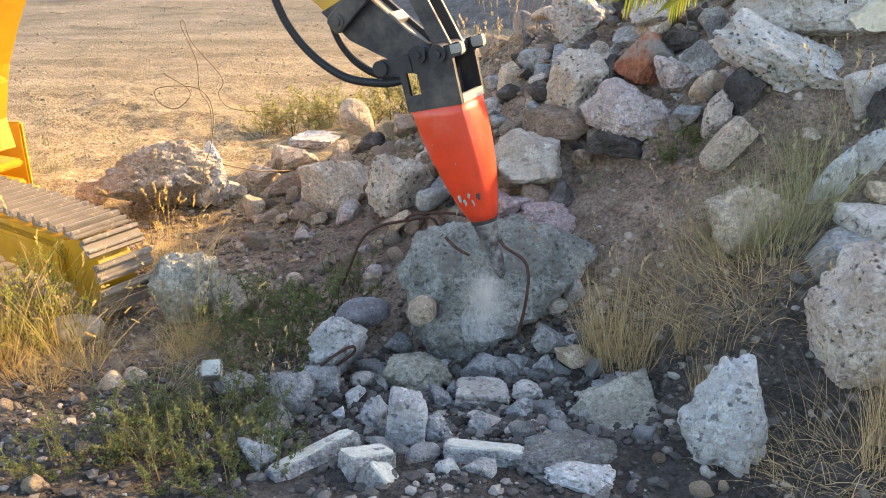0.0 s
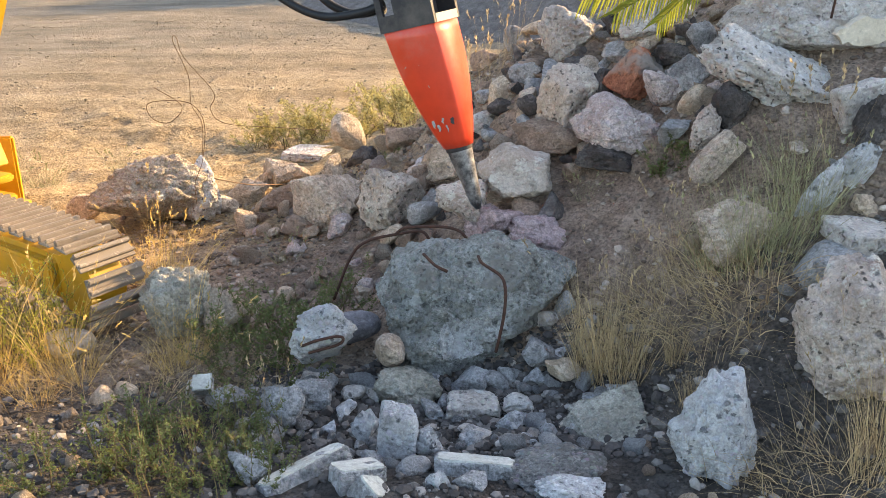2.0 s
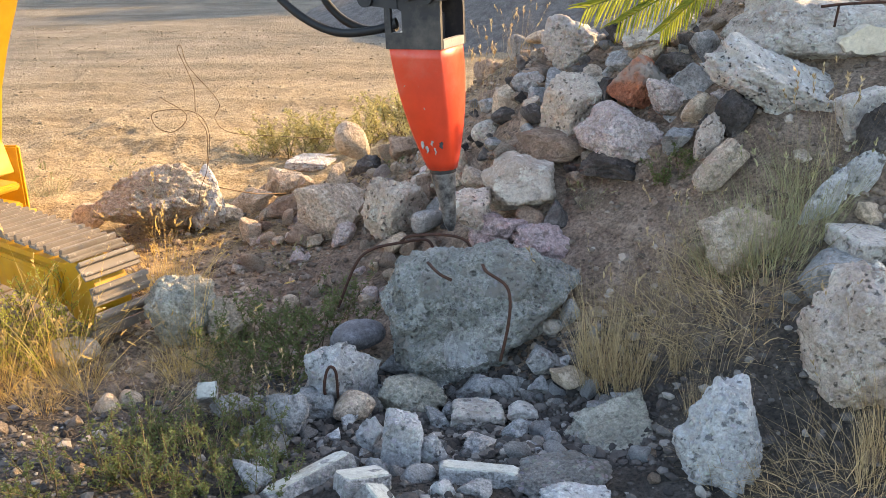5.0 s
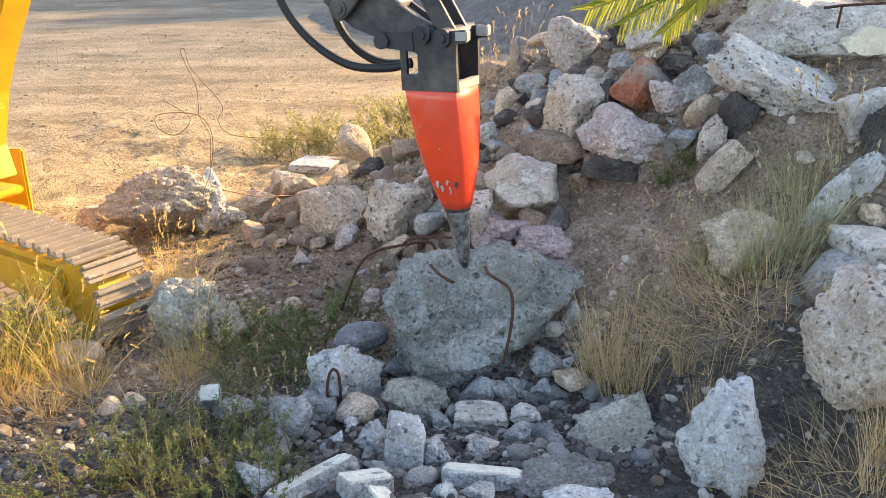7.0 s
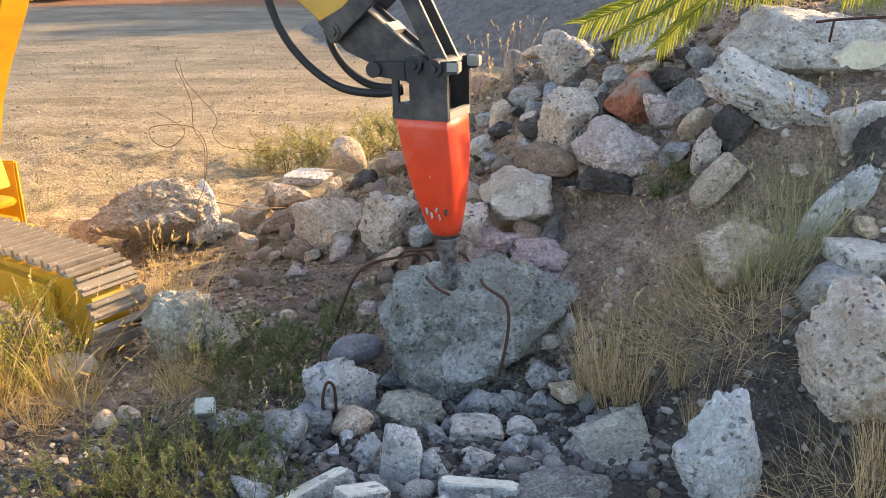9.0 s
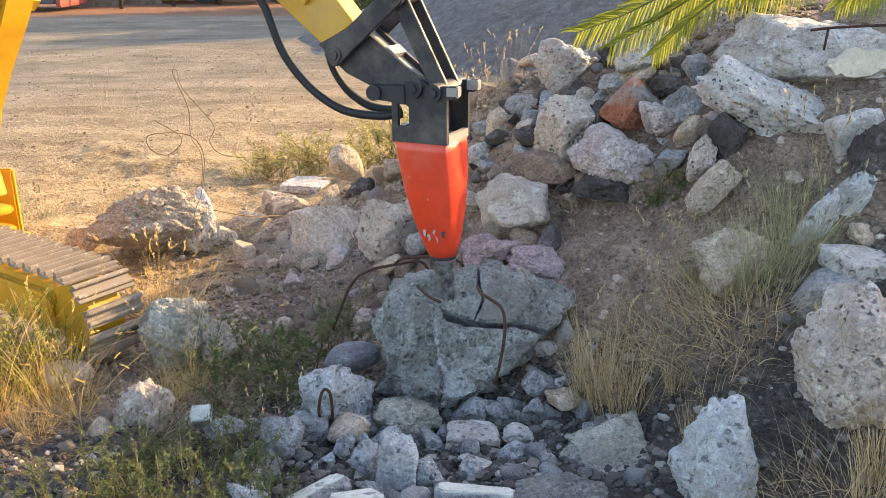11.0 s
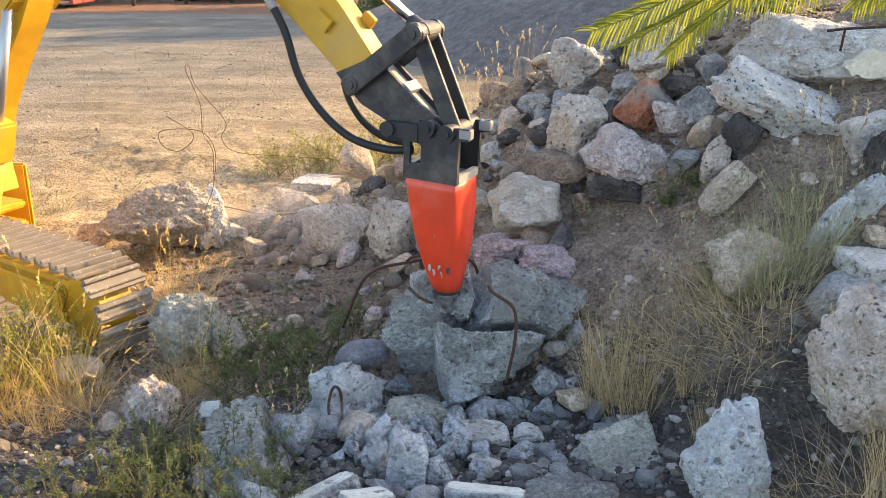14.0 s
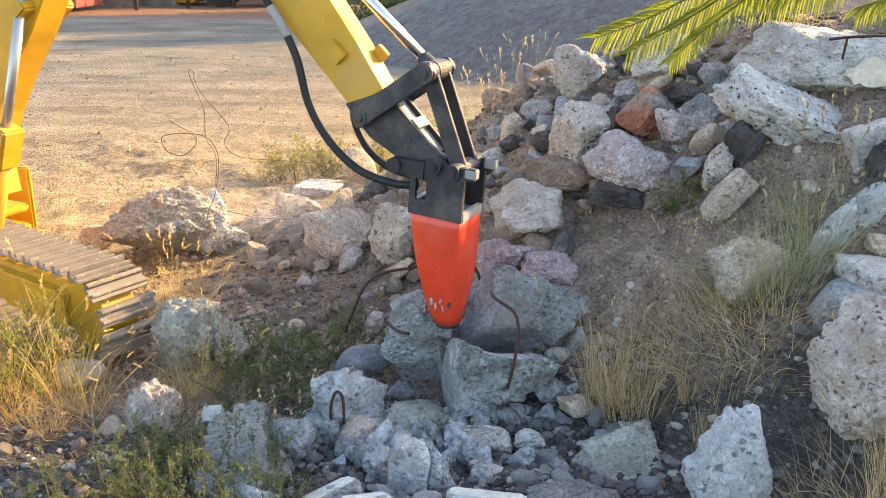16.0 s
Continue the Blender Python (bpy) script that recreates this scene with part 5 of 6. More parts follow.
bar("wire", "long rusty wire curling above the yard", ((-1.45, 4.74, 0.35), (-1.44, 4.76, 0.55), (-1.504, 4.8, 0.66), (-1.505, 4.8, 0.835), (-1.575, 4.8, 1.036), (-1.552, 4.8, 1.059), (-1.521, 4.8, 0.943), (-1.361, 4.8, 0.732), (-1.391, 4.8, 0.628), (-1.302, 4.8, 0.541), (-0.992, 4.85, 0.506), (-0.7, 5.0, 0.45)), 0.0019, None, "wire", WIRE)
bar("wire", "rusty wire lying on the yard edge", ((-1.35, 4.6, 0.25), (-1.2, 4.9, 0.12), (-1.05, 5.3, 0.0), (-0.8, 5.6, -0.12)), 0.0035, None, "wire", WIRE)
bar("reinforcing_bar", "rusty bar set in the concrete slab", ((1.79, 3.8, 1.376), (1.92, 3.8, 1.389), (2.233, 3.8, 1.403)), 0.007)
bar("reinforcing_bar", "short rusty bar end on the concrete slab", ((1.873, 3.8, 1.386), (1.865, 3.8, 1.282)), 0.006)
# a chunk with a bar loop that tips over beside the boulder, and a cobble that rolls out
chunk = rock("rubble_block", "grey pitted concrete chunk with a bent bar loop", (-0.40, 2.80, 0.0), (0.155, 0.12, 0.155), 0, 0, 301, BLUEWHITE, "rough")
bar("reinforcing_bar", "rusty bar loop", [Vector(p) - Vector((-0.42, 2.72, -0.03)) for p in ((-0.472, 2.62, -0.106), (-0.483, 2.60, -0.04), (-0.47, 2.60, 0.038), (-0.45, 2.60, 0.064), (-0.431, 2.60, 0.033), (-0.43, 2.62, -0.093))], 0.0062, chunk)
rolling_cobble = rock("cobble", "smooth grey cobble that rolls out of the rubble", (-0.35, 2.62, -0.11), (0.085, 0.075, 0.065), 0, 0, 302, GREYTAN, "cobble")
pitted_rock = rock("rubble_rock", "pinkish pitted rock knocked off the pile", (0.13, 3.75, 0.40), (0.14, 0.12, 0.105), 0, 0, 303, PINKWHITE, "rough")

CHIPS = []
_r = random.Random(21)
for _k in range(56):
    _s = _r.uniform(0.022, 0.06) if _k < 16 else _r.uniform(0.05, 0.085)
    CHIPS.append(rock("concrete_chip", "freshly broken grey concrete chip below the boulder", (0.0, 3.1, 0.0), (_s, _s * _r.uniform(0.6, 0.9), _s * _r.uniform(0.5, 0.85)), 0, 0, 500 + _k, (GREYBLUE, FRESH, BLUEWHITE)[_k % 3], "angular", "fresh concrete chips", 4))

DUST, _nt, _b = material("pale_stone_dust", 1.0)
_b.inputs["Base Color"].default_value = (0.60, 0.585, 0.56, 1)


def dust_cloud(label, count, spread, seed, grain=0.0011):
    """Airborne dust: a drifting cluster of tiny grains."""
    rng = np.random.default_rng(seed)
    c = np.concatenate([rng.normal(0, 1, (count // 3, 3)) * 0.45, rng.normal(0, 1, (count - count // 3, 3))]) * np.array(spread)
    tet = np.array([(1, 1, 1), (-1, -1, 1), (-1, 1, -1), (1, -1, -1)]) / 1.7
    r = grain * rng.uniform(0.5, 1.5, count)
    p = (tet[None] * r[:, None, None] + c[:, None]).reshape(-1, 3)
    f = (np.array([(0, 1, 2), (0, 3, 1), (0, 2, 3), (1, 3, 2)])[None] + (np.arange(count) * 4)[:, None, None]).reshape(-1, 3).tolist()
    ob = new("dust_cloud", mesh_from("dust_cloud", p, f, DUST, False))
    return tagged(ob, label, "dust", kind="stuff")


strike_dust = dust_cloud("pale dust blown off the boulder by the chisel", 15000, (0.05, 0.03, 0.08), 1)
fall_dust = dust_cloud("pale dust raised by the falling fragments", 11000, (0.20, 0.10, 0.07), 2, 0.0008)
drift_dust = dust_cloud("thin sunlit dust drifting over the rubble bank", 26000, (0.42, 0.30, 0.16), 3, 0.0013)


# ---- plants ----
def leaf_material(name, low, high, through_colour, share=0.4):
    """Thin leaves and straw: part of the light shines through."""
    m, nt, b = material(name, 0.7)
    geo = nt.nodes.new("ShaderNodeNewGeometry")
    col = ramp(nt, geo.outputs["Random Per Island"], [(0.0, low), (1.0, high)])
    nt.links.new(col, b.inputs["Base Color"])
    tr = nt.nodes.new("ShaderNodeBsdfTranslucent")
    nt.links.new(mix(nt, 0.6, col, through_colour), tr.inputs["Color"])
    mx = nt.nodes.new("ShaderNodeMixShader")
    mx.inputs[0].default_value = share
    nt.links.new(b.outputs[0], mx.inputs[1])
    nt.links.new(tr.outputs[0], mx.inputs[2])
    nt.links.new(mx.outputs[0], nt.nodes["Material Output"].inputs["Surface"])
    return m


STRAW = leaf_material("dry_straw", (0.16, 0.105, 0.055), (0.68, 0.535, 0.32), (0.60, 0.46, 0.24))
# sunlit copy of the straw: the golden glow is put into its colour
SUNLITSTRAW = leaf_material("sunlit_straw", (0.36, 0.25, 0.10), (0.78, 0.60, 0.26), (0.80, 0.56, 0.17), 0.5)
GREENSTRAW = leaf_material("half_green_straw", (0.16, 0.155, 0.08), (0.44, 0.41, 0.25), (0.42, 0.42, 0.18))
BUSHLEAF = leaf_material("sandy_green_leaf", (0.26, 0.235, 0.10), (0.48, 0.42, 0.20), (0.56, 0.50, 0.18), 0.45)
LEAF = leaf_material("weed_leaf", (0.065, 0.085, 0.034), (0.18, 0.205, 0.085), (0.22, 0.28, 0.07))
# sunlit copy of the weed leaf, lightened and yellowed for the low sun
SUNLEAF = leaf_material("sunlit_weed_leaf", (0.24, 0.26, 0.045), (0.50, 0.48, 0.10), (0.55, 0.54, 0.08), 0.5)
PALMLEAF = leaf_material("palm_leaf", (0.09, 0.14, 0.025), (0.26, 0.28, 0.05), (0.45, 0.46, 0.05), 0.5)
STEM = leaf_material("weed_stem", (0.10, 0.07, 0.04), (0.20, 0.16, 0.08), (0.2, 0.15, 0.06), 0.15)


def blade(vs, fs, base, aim, length, width, droop, rng, steps=5, head=0.0):
    """One grass blade: a narrow curved strip that tapers; head: a seed head of that width."""
    base, d = Vector(base), Vector(aim).normalized()
    side = d.cross(Vector((rng.uniform(-1, 1), rng.uniform(-1, 1), 0.2))).normalized()
    p, k0 = base.copy(), len(vs)
    for k in range(steps + 1):
        q = k / steps
        w = width * (1 - q * 0.85)
        vs += [tuple(p - side * w / 2), tuple(p + side * w / 2)]
        p = p + d * (length / steps)
        d = (d + Vector((0, 0, -droop / steps)) + Vector((d.x, d.y, 0)) * droop * 0.4 / steps).normalized()
    for k in range(steps):
        a = k0 + 2 * k
        fs.append((a, a + 1, a + 3, a + 2))
    if head:
        tip = Vector(vs[-1])
        for _ in range(7):
            u = (d + Vector((rng.uniform(-1, 1), rng.uniform(-1, 1), rng.uniform(-0.6, 0.6))) * 0.5).normalized()
            s = tip - d * rng.uniform(0, head * 2.5)
            n = u.cross(side).normalized() * head * 0.16
            a = len(vs)
            vs += [tuple(s), tuple(s + u * head * 0.5 + n), tuple(s + u * head), tuple(s + u * head * 0.5 - n)]
            fs.append((a, a + 1, a + 2, a + 3))


def tuft_mesh(name, seed, count, tall, spread, lean, droop, mat, heads=0.0, width=0.0026):
    rng = random.Random(seed)
    vs, fs = [], []
    for _ in range(count):
        a, r = rng.uniform(0, 6.283), spread * math.sqrt(rng.random())
        out = rng.uniform(0.05, lean)
        aim = (math.cos(a) * out + rng.gauss(0, 0.12), math.sin(a) * out + rng.gauss(0, 0.12), 1)
        has = rng.random() < heads
        blade(vs, fs, (math.cos(a) * r, math.sin(a) * r, -0.02), aim, tall * (rng.uniform(0.85, 1.1) if has else rng.uniform(0.3, 1.0)), width * rng.uniform(0.5, 1.2), droop * rng.uniform(0.2, 1.3), rng, head=0.026 if has else 0.0)
    return mesh_from(name, vs, fs, mat, False)


def tuft(mesh, label, x, y, turn=0, size=1.0, dz=0.0):
    ob = new("grass_tuft", mesh)
    ob.matrix_world = pose(x, y, float(surface(x, y)[0]) + dz, 0, 0, turn) @ Matrix.Diagonal((size, size, size, 1))
    return tagged(ob, label, "dry grass", "grass tufts")


T_STRAW = tuft_mesh("grass_tuft", 1, 165, 0.50, 0.085, 0.34, 0.35, STRAW, 0.02, 0.0027)
T_LOW = tuft_mesh("grass_tuft", 2, 95, 0.36, 0.20, 2.2, 1.0, STRAW, 0.0, 0.003)
T_GREEN = tuft_mesh("grass_tuft", 3, 150, 0.44, 0.14, 0.55, 0.45, GREENSTRAW, 0.02, 0.0028)
T_SUNLIT = tuft_mesh("grass_tuft", 4, 110, 0.46, 0.08, 0.9, 0.5, SUNLITSTRAW, 0.16, 0.0024)
T_ARCH = tuft_mesh("grass_tuft", 7, 13, 0.74, 0.05, 1.3, 0.55, SUNLITSTRAW, 0.75, 0.0046)
T_THIN = tuft_mesh("grass_tuft", 5, 16, 0.5, 0.08, 0.3, 0.25, STRAW, 0.6, 0.0024)
T_FEW = tuft_mesh("grass_tuft", 6, 70, 0.24, 0.08, 0.7, 0.5, GREENSTRAW, 0.1, 0.0022)
LB = {T_STRAW: "tall dry straw tuft on the rubble slope", T_LOW: "matted dry straw lying on the slope", T_GREEN: "half green tall grass tuft on the slope", T_SUNLIT: "dry grass with feathery seed heads, coloured sunlit gold", T_ARCH: "long arching stalks with feathery heads, coloured sunlit gold", T_THIN: "thin dry stalks with seed heads", T_FEW: "short yellow green grass tuft"}
for me_, spots in ((T_STRAW, ((0.75, 2.76, 0, 1.15), (0.70, 2.90, 50, 1.0), (0.80, 2.70, 120, 0.85), (0.66, 2.83, 200, 0.9), (0.98, 2.68, 80, 0.5), (0.98, 2.42, 250, 0.5), (1.44, 1.95, 30, 0.75), (1.52, 2.05, 130, 0.8))),
                   (T_LOW, ((0.90, 2.78, 0, 0.8), (1.0, 2.86, 40, 1.0), (1.12, 2.80, 90, 1.25), (1.24, 2.78, 140, 1.3), (1.36, 2.74, 200, 1.2), (1.05, 2.95, 250, 1.0), (1.18, 2.96, 300, 1.1), (1.30, 2.90, 20, 1.2), (0.95, 2.98, 330, 1.0), (1.42, 2.86, 15, 1.2), (1.14, 2.68, 45, 1.0), (1.30, 2.62, 170, 1.0), (1.26, 1.9, 280, 0.9), (1.42, 1.88, 100, 1.0), (-0.85, 2.75, 20, 0.8), (-1.2, 2.7, 100, 0.9), (-1.05, 3.3, 250, 0.9), (-0.9, 2.3, 200, 0.8), (1.20, 2.0, 10, 1.0), (1.34, 1.98, 60, 1.1), (1.05, 2.05, 160, 0.8), (1.48, 2.02, 220, 1.0), (-1.15, 3.05, 0, 1.0), (-1.0, 2.98, 70, 0.9), (-1.3, 3.0, 120, 1.0), (-1.6, 2.95, 30, 1.0), (-1.45, 2.85, 300, 0.9), (-1.7, 2.7, 200, 0.8))),
                   (T_GREEN, ((1.26, 2.98, 0, 1.0), (1.34, 3.02, 60, 1.1), (1.42, 2.98, 130, 1.1), (1.36, 2.88, 220, 0.9), (1.20, 3.05, 300, 0.85), (1.52, 3.02, 10, 1.0), (1.62, 3.1, 90, 0.9), (1.56, 3.3, 160, 0.7))),
                   (T_SUNLIT, ((-1.50, 3.98, 0, 1.0), (-1.62, 4.05, 90, 1.0), (-1.42, 3.88, 200, 0.8), (-1.76, 3.12, 30, 1.0), (-1.92, 3.16, 150, 1.1), (-1.6, 3.02, 250, 0.8), (-2.05, 3.0, 300, 1.0), (-1.66, 2.72, 60, 0.6), (-1.12, 3.12, 20, 0.7), (-1.18, 3.05, 140, 0.75), (-1.85, 2.9, 220, 0.8))),
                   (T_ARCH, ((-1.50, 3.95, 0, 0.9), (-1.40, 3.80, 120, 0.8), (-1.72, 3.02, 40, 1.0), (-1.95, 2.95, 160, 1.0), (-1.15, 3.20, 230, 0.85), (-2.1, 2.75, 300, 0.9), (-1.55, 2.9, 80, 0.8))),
                   (T_THIN, ((0.22, 4.95, 0, 0.95), (0.34, 5.0, 80, 0.9), (0.12, 5.1, 160, 0.8), (0.48, 5.15, 40, 0.7), (1.75, 3.25, 200, 0.9), (1.62, 3.3, 300, 0.9), (1.5, 2.3, 60, 0.9), (0.95, 3.0, 90, 0.8), (1.05, 3.2, 20, 0.7), (-0.62, 2.5, 140, 0.7))),
                   (T_FEW, ((-3.04, 5.9, 0, 1.3), (-2.6, 6.3, 40, 0.8), (-3.3, 6.0, 90, 0.8), (-0.9, 4.3, 200, 0.8), (-0.2, 6.2, 10, 1.4), (0.2, 6.3, 90, 1.3), (0.5, 6.4, 150, 1.2), (0.74, 3.74, 10, 0.6), (1.1, 3.66, 60, 0.6)))):
    for x, y, turn, size in spots:
        tuft(me_, LB[me_], x, y, turn, size)


def weed_meshes(seed, stems, tall, spread, leaves, leaf_size, lean=0.6):
    """A branching weed: stem tubes, and small leaves along the upper stems."""
    rng = random.Random(seed)
    bm, vs, fs = bmesh.new(), [], []
    for _ in range(stems):
        a, out = rng.uniform(0, 6.283), rng.uniform(0.1, lean)
        base = Vector((math.cos(a) * spread * rng.random() * 0.4, math.sin(a) * spread * rng.random() * 0.4, -0.02))
        d = Vector((math.cos(a) * out, math.sin(a) * out, 1)).normalized()
        length = tall * rng.uniform(0.5, 1.05)
        pts = [base]
        for _k in range(6):
            d = (d + Vector((rng.gauss(0, 0.13), rng.gauss(0, 0.13), rng.gauss(0, 0.06)))).normalized()
            pts.append(pts[-1] + d * length / 6)
        tube(bm, pts, [0.0032 * (1 - k / 8) for k in range(7)], 4)
        twigs = [pts]
        for _t in range(4):
            k = rng.randint(2, 5)
            e = (d + Vector((rng.gauss(0, 0.6), rng.gauss(0, 0.6), rng.uniform(0, 0.4)))).normalized()
            tw = [pts[k], pts[k] + e * length * 0.14, pts[k] + e * length * 0.14 + (e + Vector((0, 0, 0.4))).normalized() * length * 0.14]
            tube(bm, tw, [0.0018, 0.0014, 0.0008], 3)
            twigs.append(tw)
        for _l in range(leaves):
            tw = rng.choice(twigs)
            k = rng.randrange(len(tw) - 1) if tw is not pts else rng.randrange(1, 6)
            p = tw[k].lerp(tw[k + 1], rng.random())
            u = Vector((rng.gauss(0, 1), rng.gauss(0, 1), rng.gauss(0.25, 0.6))).normalized()
            w = u.cross(Vector((rng.gauss(0, 1), rng.gauss(0, 1), 1))).normalized()
            n = u.cross(w)
            s = leaf_size * rng.uniform(0.5, 1.2)
            i = len(vs)
            vs += [tuple(p), tuple(p + u * s * 0.5 + w * s * 0.22 + n * s * 0.07), tuple(p + u * s), tuple(p + u * s * 0.5 - w * s * 0.22 + n * s * 0.07)]
            fs += [(i, i + 1, i + 2), (i, i + 2, i + 3)]
    me = bpy.data.meshes.new("stems")
    bm.to_mesh(me)
    bm.free()
    me.materials.append(STEM)
    return me, vs, fs


def weed(label, spots, meshes, leaf_mat, group="green weeds"):
    stems, vs, fs = meshes
    leaves = mesh_from("leaves", vs, fs, leaf_mat, False)
    for x, y, turn, size in spots:
        root = new("weed")
        root.matrix_world = pose(x, y, float(surface(x, y)[0]), 0, 0, turn) @ Matrix.Diagonal((size, size, size, 1))
        tagged(root, label, "weed", group)
        for nm, me in (("stem", stems), ("leaves", leaves)):
            new(nm, me).parent = root


weed("bushy green weed with small leaves in shade", ((-0.72, 3.10, 0, 1.0), (-0.60, 3.30, 70, 1.05), (-0.92, 3.28, 140, 1.05), (-0.80, 3.45, 220, 1.0), (-0.56, 3.55, 300, 0.95), (-0.66, 2.92, 30, 0.8), (-0.88, 3.0, 90, 0.75), (-1.02, 3.5, 200, 0.8)), weed_meshes(11, 13, 0.38, 0.30, 100, 0.019, 1.2), LEAF)
weed("low spreading green weed over bare gravel", ((-1.0, 2.06, 0, 1.0), (-0.84, 2.16, 80, 1.0), (-1.18, 2.15, 160, 1.0), (-0.78, 2.35, 240, 0.9), (-1.06, 2.32, 310, 0.9), (-0.66, 2.15, 50, 0.8), (-1.30, 1.98, 120, 0.9), (-0.74, 2.55, 20, 0.8), (-0.92, 1.95, 200, 0.9), (-0.62, 2.35, 150, 0.8), (-0.55, 2.02, 330, 0.75), (-0.95, 2.5, 75, 0.8), (-1.15, 2.45, 190, 0.7), (-0.70, 1.92, 100, 0.8)), weed_meshes(12, 14, 0.27, 0.24, 85, 0.016, 1.5), LEAF)
weed("upright weed with the low sun's yellow green glow in its colour", ((-1.90, 3.20, 0, 1.0), (-2.05, 3.30, 90, 1.0), (-1.80, 3.35, 180, 0.8), (-1.98, 3.05, 260, 0.9), (-2.15, 3.1, 20, 1.0), (-1.72, 3.2, 60, 0.65), (-1.85, 3.05, 110, 0.8), (-2.02, 2.9, 200, 0.9), (-1.93, 3.4, 330, 0.9)), weed_meshes(13, 9, 0.46, 0.14, 90, 0.018, 0.3), SUNLEAF)
weed("yellow green bush glowing at the yard edge", ((-1.40, 7.2, 0, 1.1), (-1.10, 7.4, 70, 1.2), (-0.85, 7.3, 150, 1.2), (-0.55, 7.6, 220, 1.3), (-0.25, 7.8, 300, 1.35), (0.05, 8.1, 30, 1.4), (-0.40, 8.1, 100, 1.45), (-1.65, 7.1, 180, 0.8), (-0.70, 7.0, 20, 0.9), (0.3, 7.9, 70, 1.3), (-1.25, 7.0, 250, 0.8)), weed_meshes(14, 14, 0.42, 0.40, 90, 0.030, 1.0), BUSHLEAF, "yard edge bushes")
weed("small green weed between stones", ((1.10, 3.62, 0, 1.0), (1.18, 3.66, 90, 0.9), (0.46, 3.62, 180, 0.5), (-1.18, 3.78, 20, 0.6), (1.7, 2.35, 60, 0.5), (-0.3, 5.0, 0, 0.6)), weed_meshes(15, 8, 0.17, 0.12, 50, 0.022, 0.7), LEAF)


# ---- palm fronds ----
def frond(points, leaflets, long, seed, hang=0.45, sides=(-1, 1)):
    """A feather frond: a tapering midrib with narrow leaflets combed along both sides."""
    rng = random.Random(seed)
    path = smooth_path(points, 14)
    bm = bmesh.new()
    tube(bm, path, [0.009 * (1 - 0.8 * k / len(path)) for k in range(len(path))], 6)
    root = part("palm_frond", bm, PALMLEAF, None, "", True)
    tagged(root, "backlit yellow green palm frond hanging over the pile", "palm frond", "palm fronds")
    for s in sides:
        vs, fs = [], []
        for k in range(leaflets):
            q = 0.04 + 0.95 * k / leaflets
            i = min(int(q * (len(path) - 1)), len(path) - 2)
            p, d = path[i].lerp(path[i + 1], q * (len(path) - 1) - i), (path[i + 1] - path[i]).normalized()
            across = Vector((d.z, 0, -d.x)).normalized() * s
            u = (d * rng.uniform(0.75, 0.95) + across * 0.62 + Vector((0, rng.uniform(-0.3, 0.15), -hang * (1 if across.z < 0 else 0.35)))).normalized()
            length = long * (0.5 + 0.5 * math.sin(math.pi * min(1, q * 0.75 + 0.2))) * rng.uniform(0.85, 1.1)
            c, a = p.copy(), len(vs)
            for j in range(6):
                w = 0.0056 * (0.6, 1.0, 1.0, 0.8, 0.5, 0.06)[j]
                side = u.cross(Vector((0.25, 1, 0.3 * s))).normalized()
                fold = Vector((0, 0.003, 0.002))
                vs += [tuple(c - side * w), tuple(c + fold), tuple(c + side * w)]
                c = c + u * length / 5
                u = (u + Vector((0, 0, -0.10 - 0.12 * hang))).normalized()
            for j in range(5):
                e = a + 3 * j
                fs += [(e, e + 1, e + 4, e + 3), (e + 1, e + 2, e + 5, e + 4)]
        new("leaf_fan", mesh_from("leaf_fan", vs, fs, PALMLEAF, False)).parent = root


frond(((1.62, 4.35, 1.80), (1.35, 4.25, 1.62), (1.02, 4.2, 1.44), (0.72, 4.15, 1.33)), 46, 0.20, 1, 0.25)
frond(((1.62, 4.2, 1.76), (1.36, 4.1, 1.56), (1.12, 4.05, 1.41), (0.86, 4.0, 1.27)), 38, 0.17, 2, 0.55)
frond(((1.74, 4.1, 1.80), (1.50, 4.0, 1.60), (1.25, 3.95, 1.41), (1.06, 3.9, 1.24)), 38, 0.15, 3, 0.5)
frond(((2.10, 4.3, 1.72), (1.90, 4.2, 1.66), (1.70, 4.15, 1.60), (1.48, 4.1, 1.54)), 40, 0.24, 4, 1.7)
frond(((2.75, 4.4, 1.66), (2.5, 4.25, 1.62), (2.25, 4.15, 1.57), (2.02, 4.1, 1.50)), 40, 0.20, 5, 1.7)


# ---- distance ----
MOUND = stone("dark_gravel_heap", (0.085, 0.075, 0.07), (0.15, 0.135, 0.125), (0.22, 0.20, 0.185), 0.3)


def mound(name, label, cx, cy, rx, ry, h, seed):
    n = 90
    g = np.linspace(-1.15, 1.15, n)
    gx, gy = np.meshgrid(g, g)
    x, y = gx.ravel(), gy.ravel()
    r = np.hypot(x, y) * (1 + 0.12 * value_noise(np.stack([x * 1.5, y * 1.5, 0 * x], 1), seed))
    z = h * np.clip(1 - r, -0.2, 1) ** 1.0 * (1 - 0.15 * (1 - np.clip(r, 0, 1))) + 0.05 * fbm(np.stack([x * rx, y * ry, 0 * x], 1) * 0.9, seed + 1, 4)
    z = np.where(r > 1.0, np.minimum(z, 0) - 0.6 * (r - 1.0) - 0.05, z)
    faces = [(j * n + i, j * n + i + 1, (j + 1) * n + i + 1, (j + 1) * n + i) for j in range(n - 1) for i in range(n - 1)]
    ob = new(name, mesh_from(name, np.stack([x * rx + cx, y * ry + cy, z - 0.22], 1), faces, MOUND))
    tagged(ob, label, "gravel heap")


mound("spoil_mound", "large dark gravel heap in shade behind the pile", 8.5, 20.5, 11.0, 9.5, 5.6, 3)
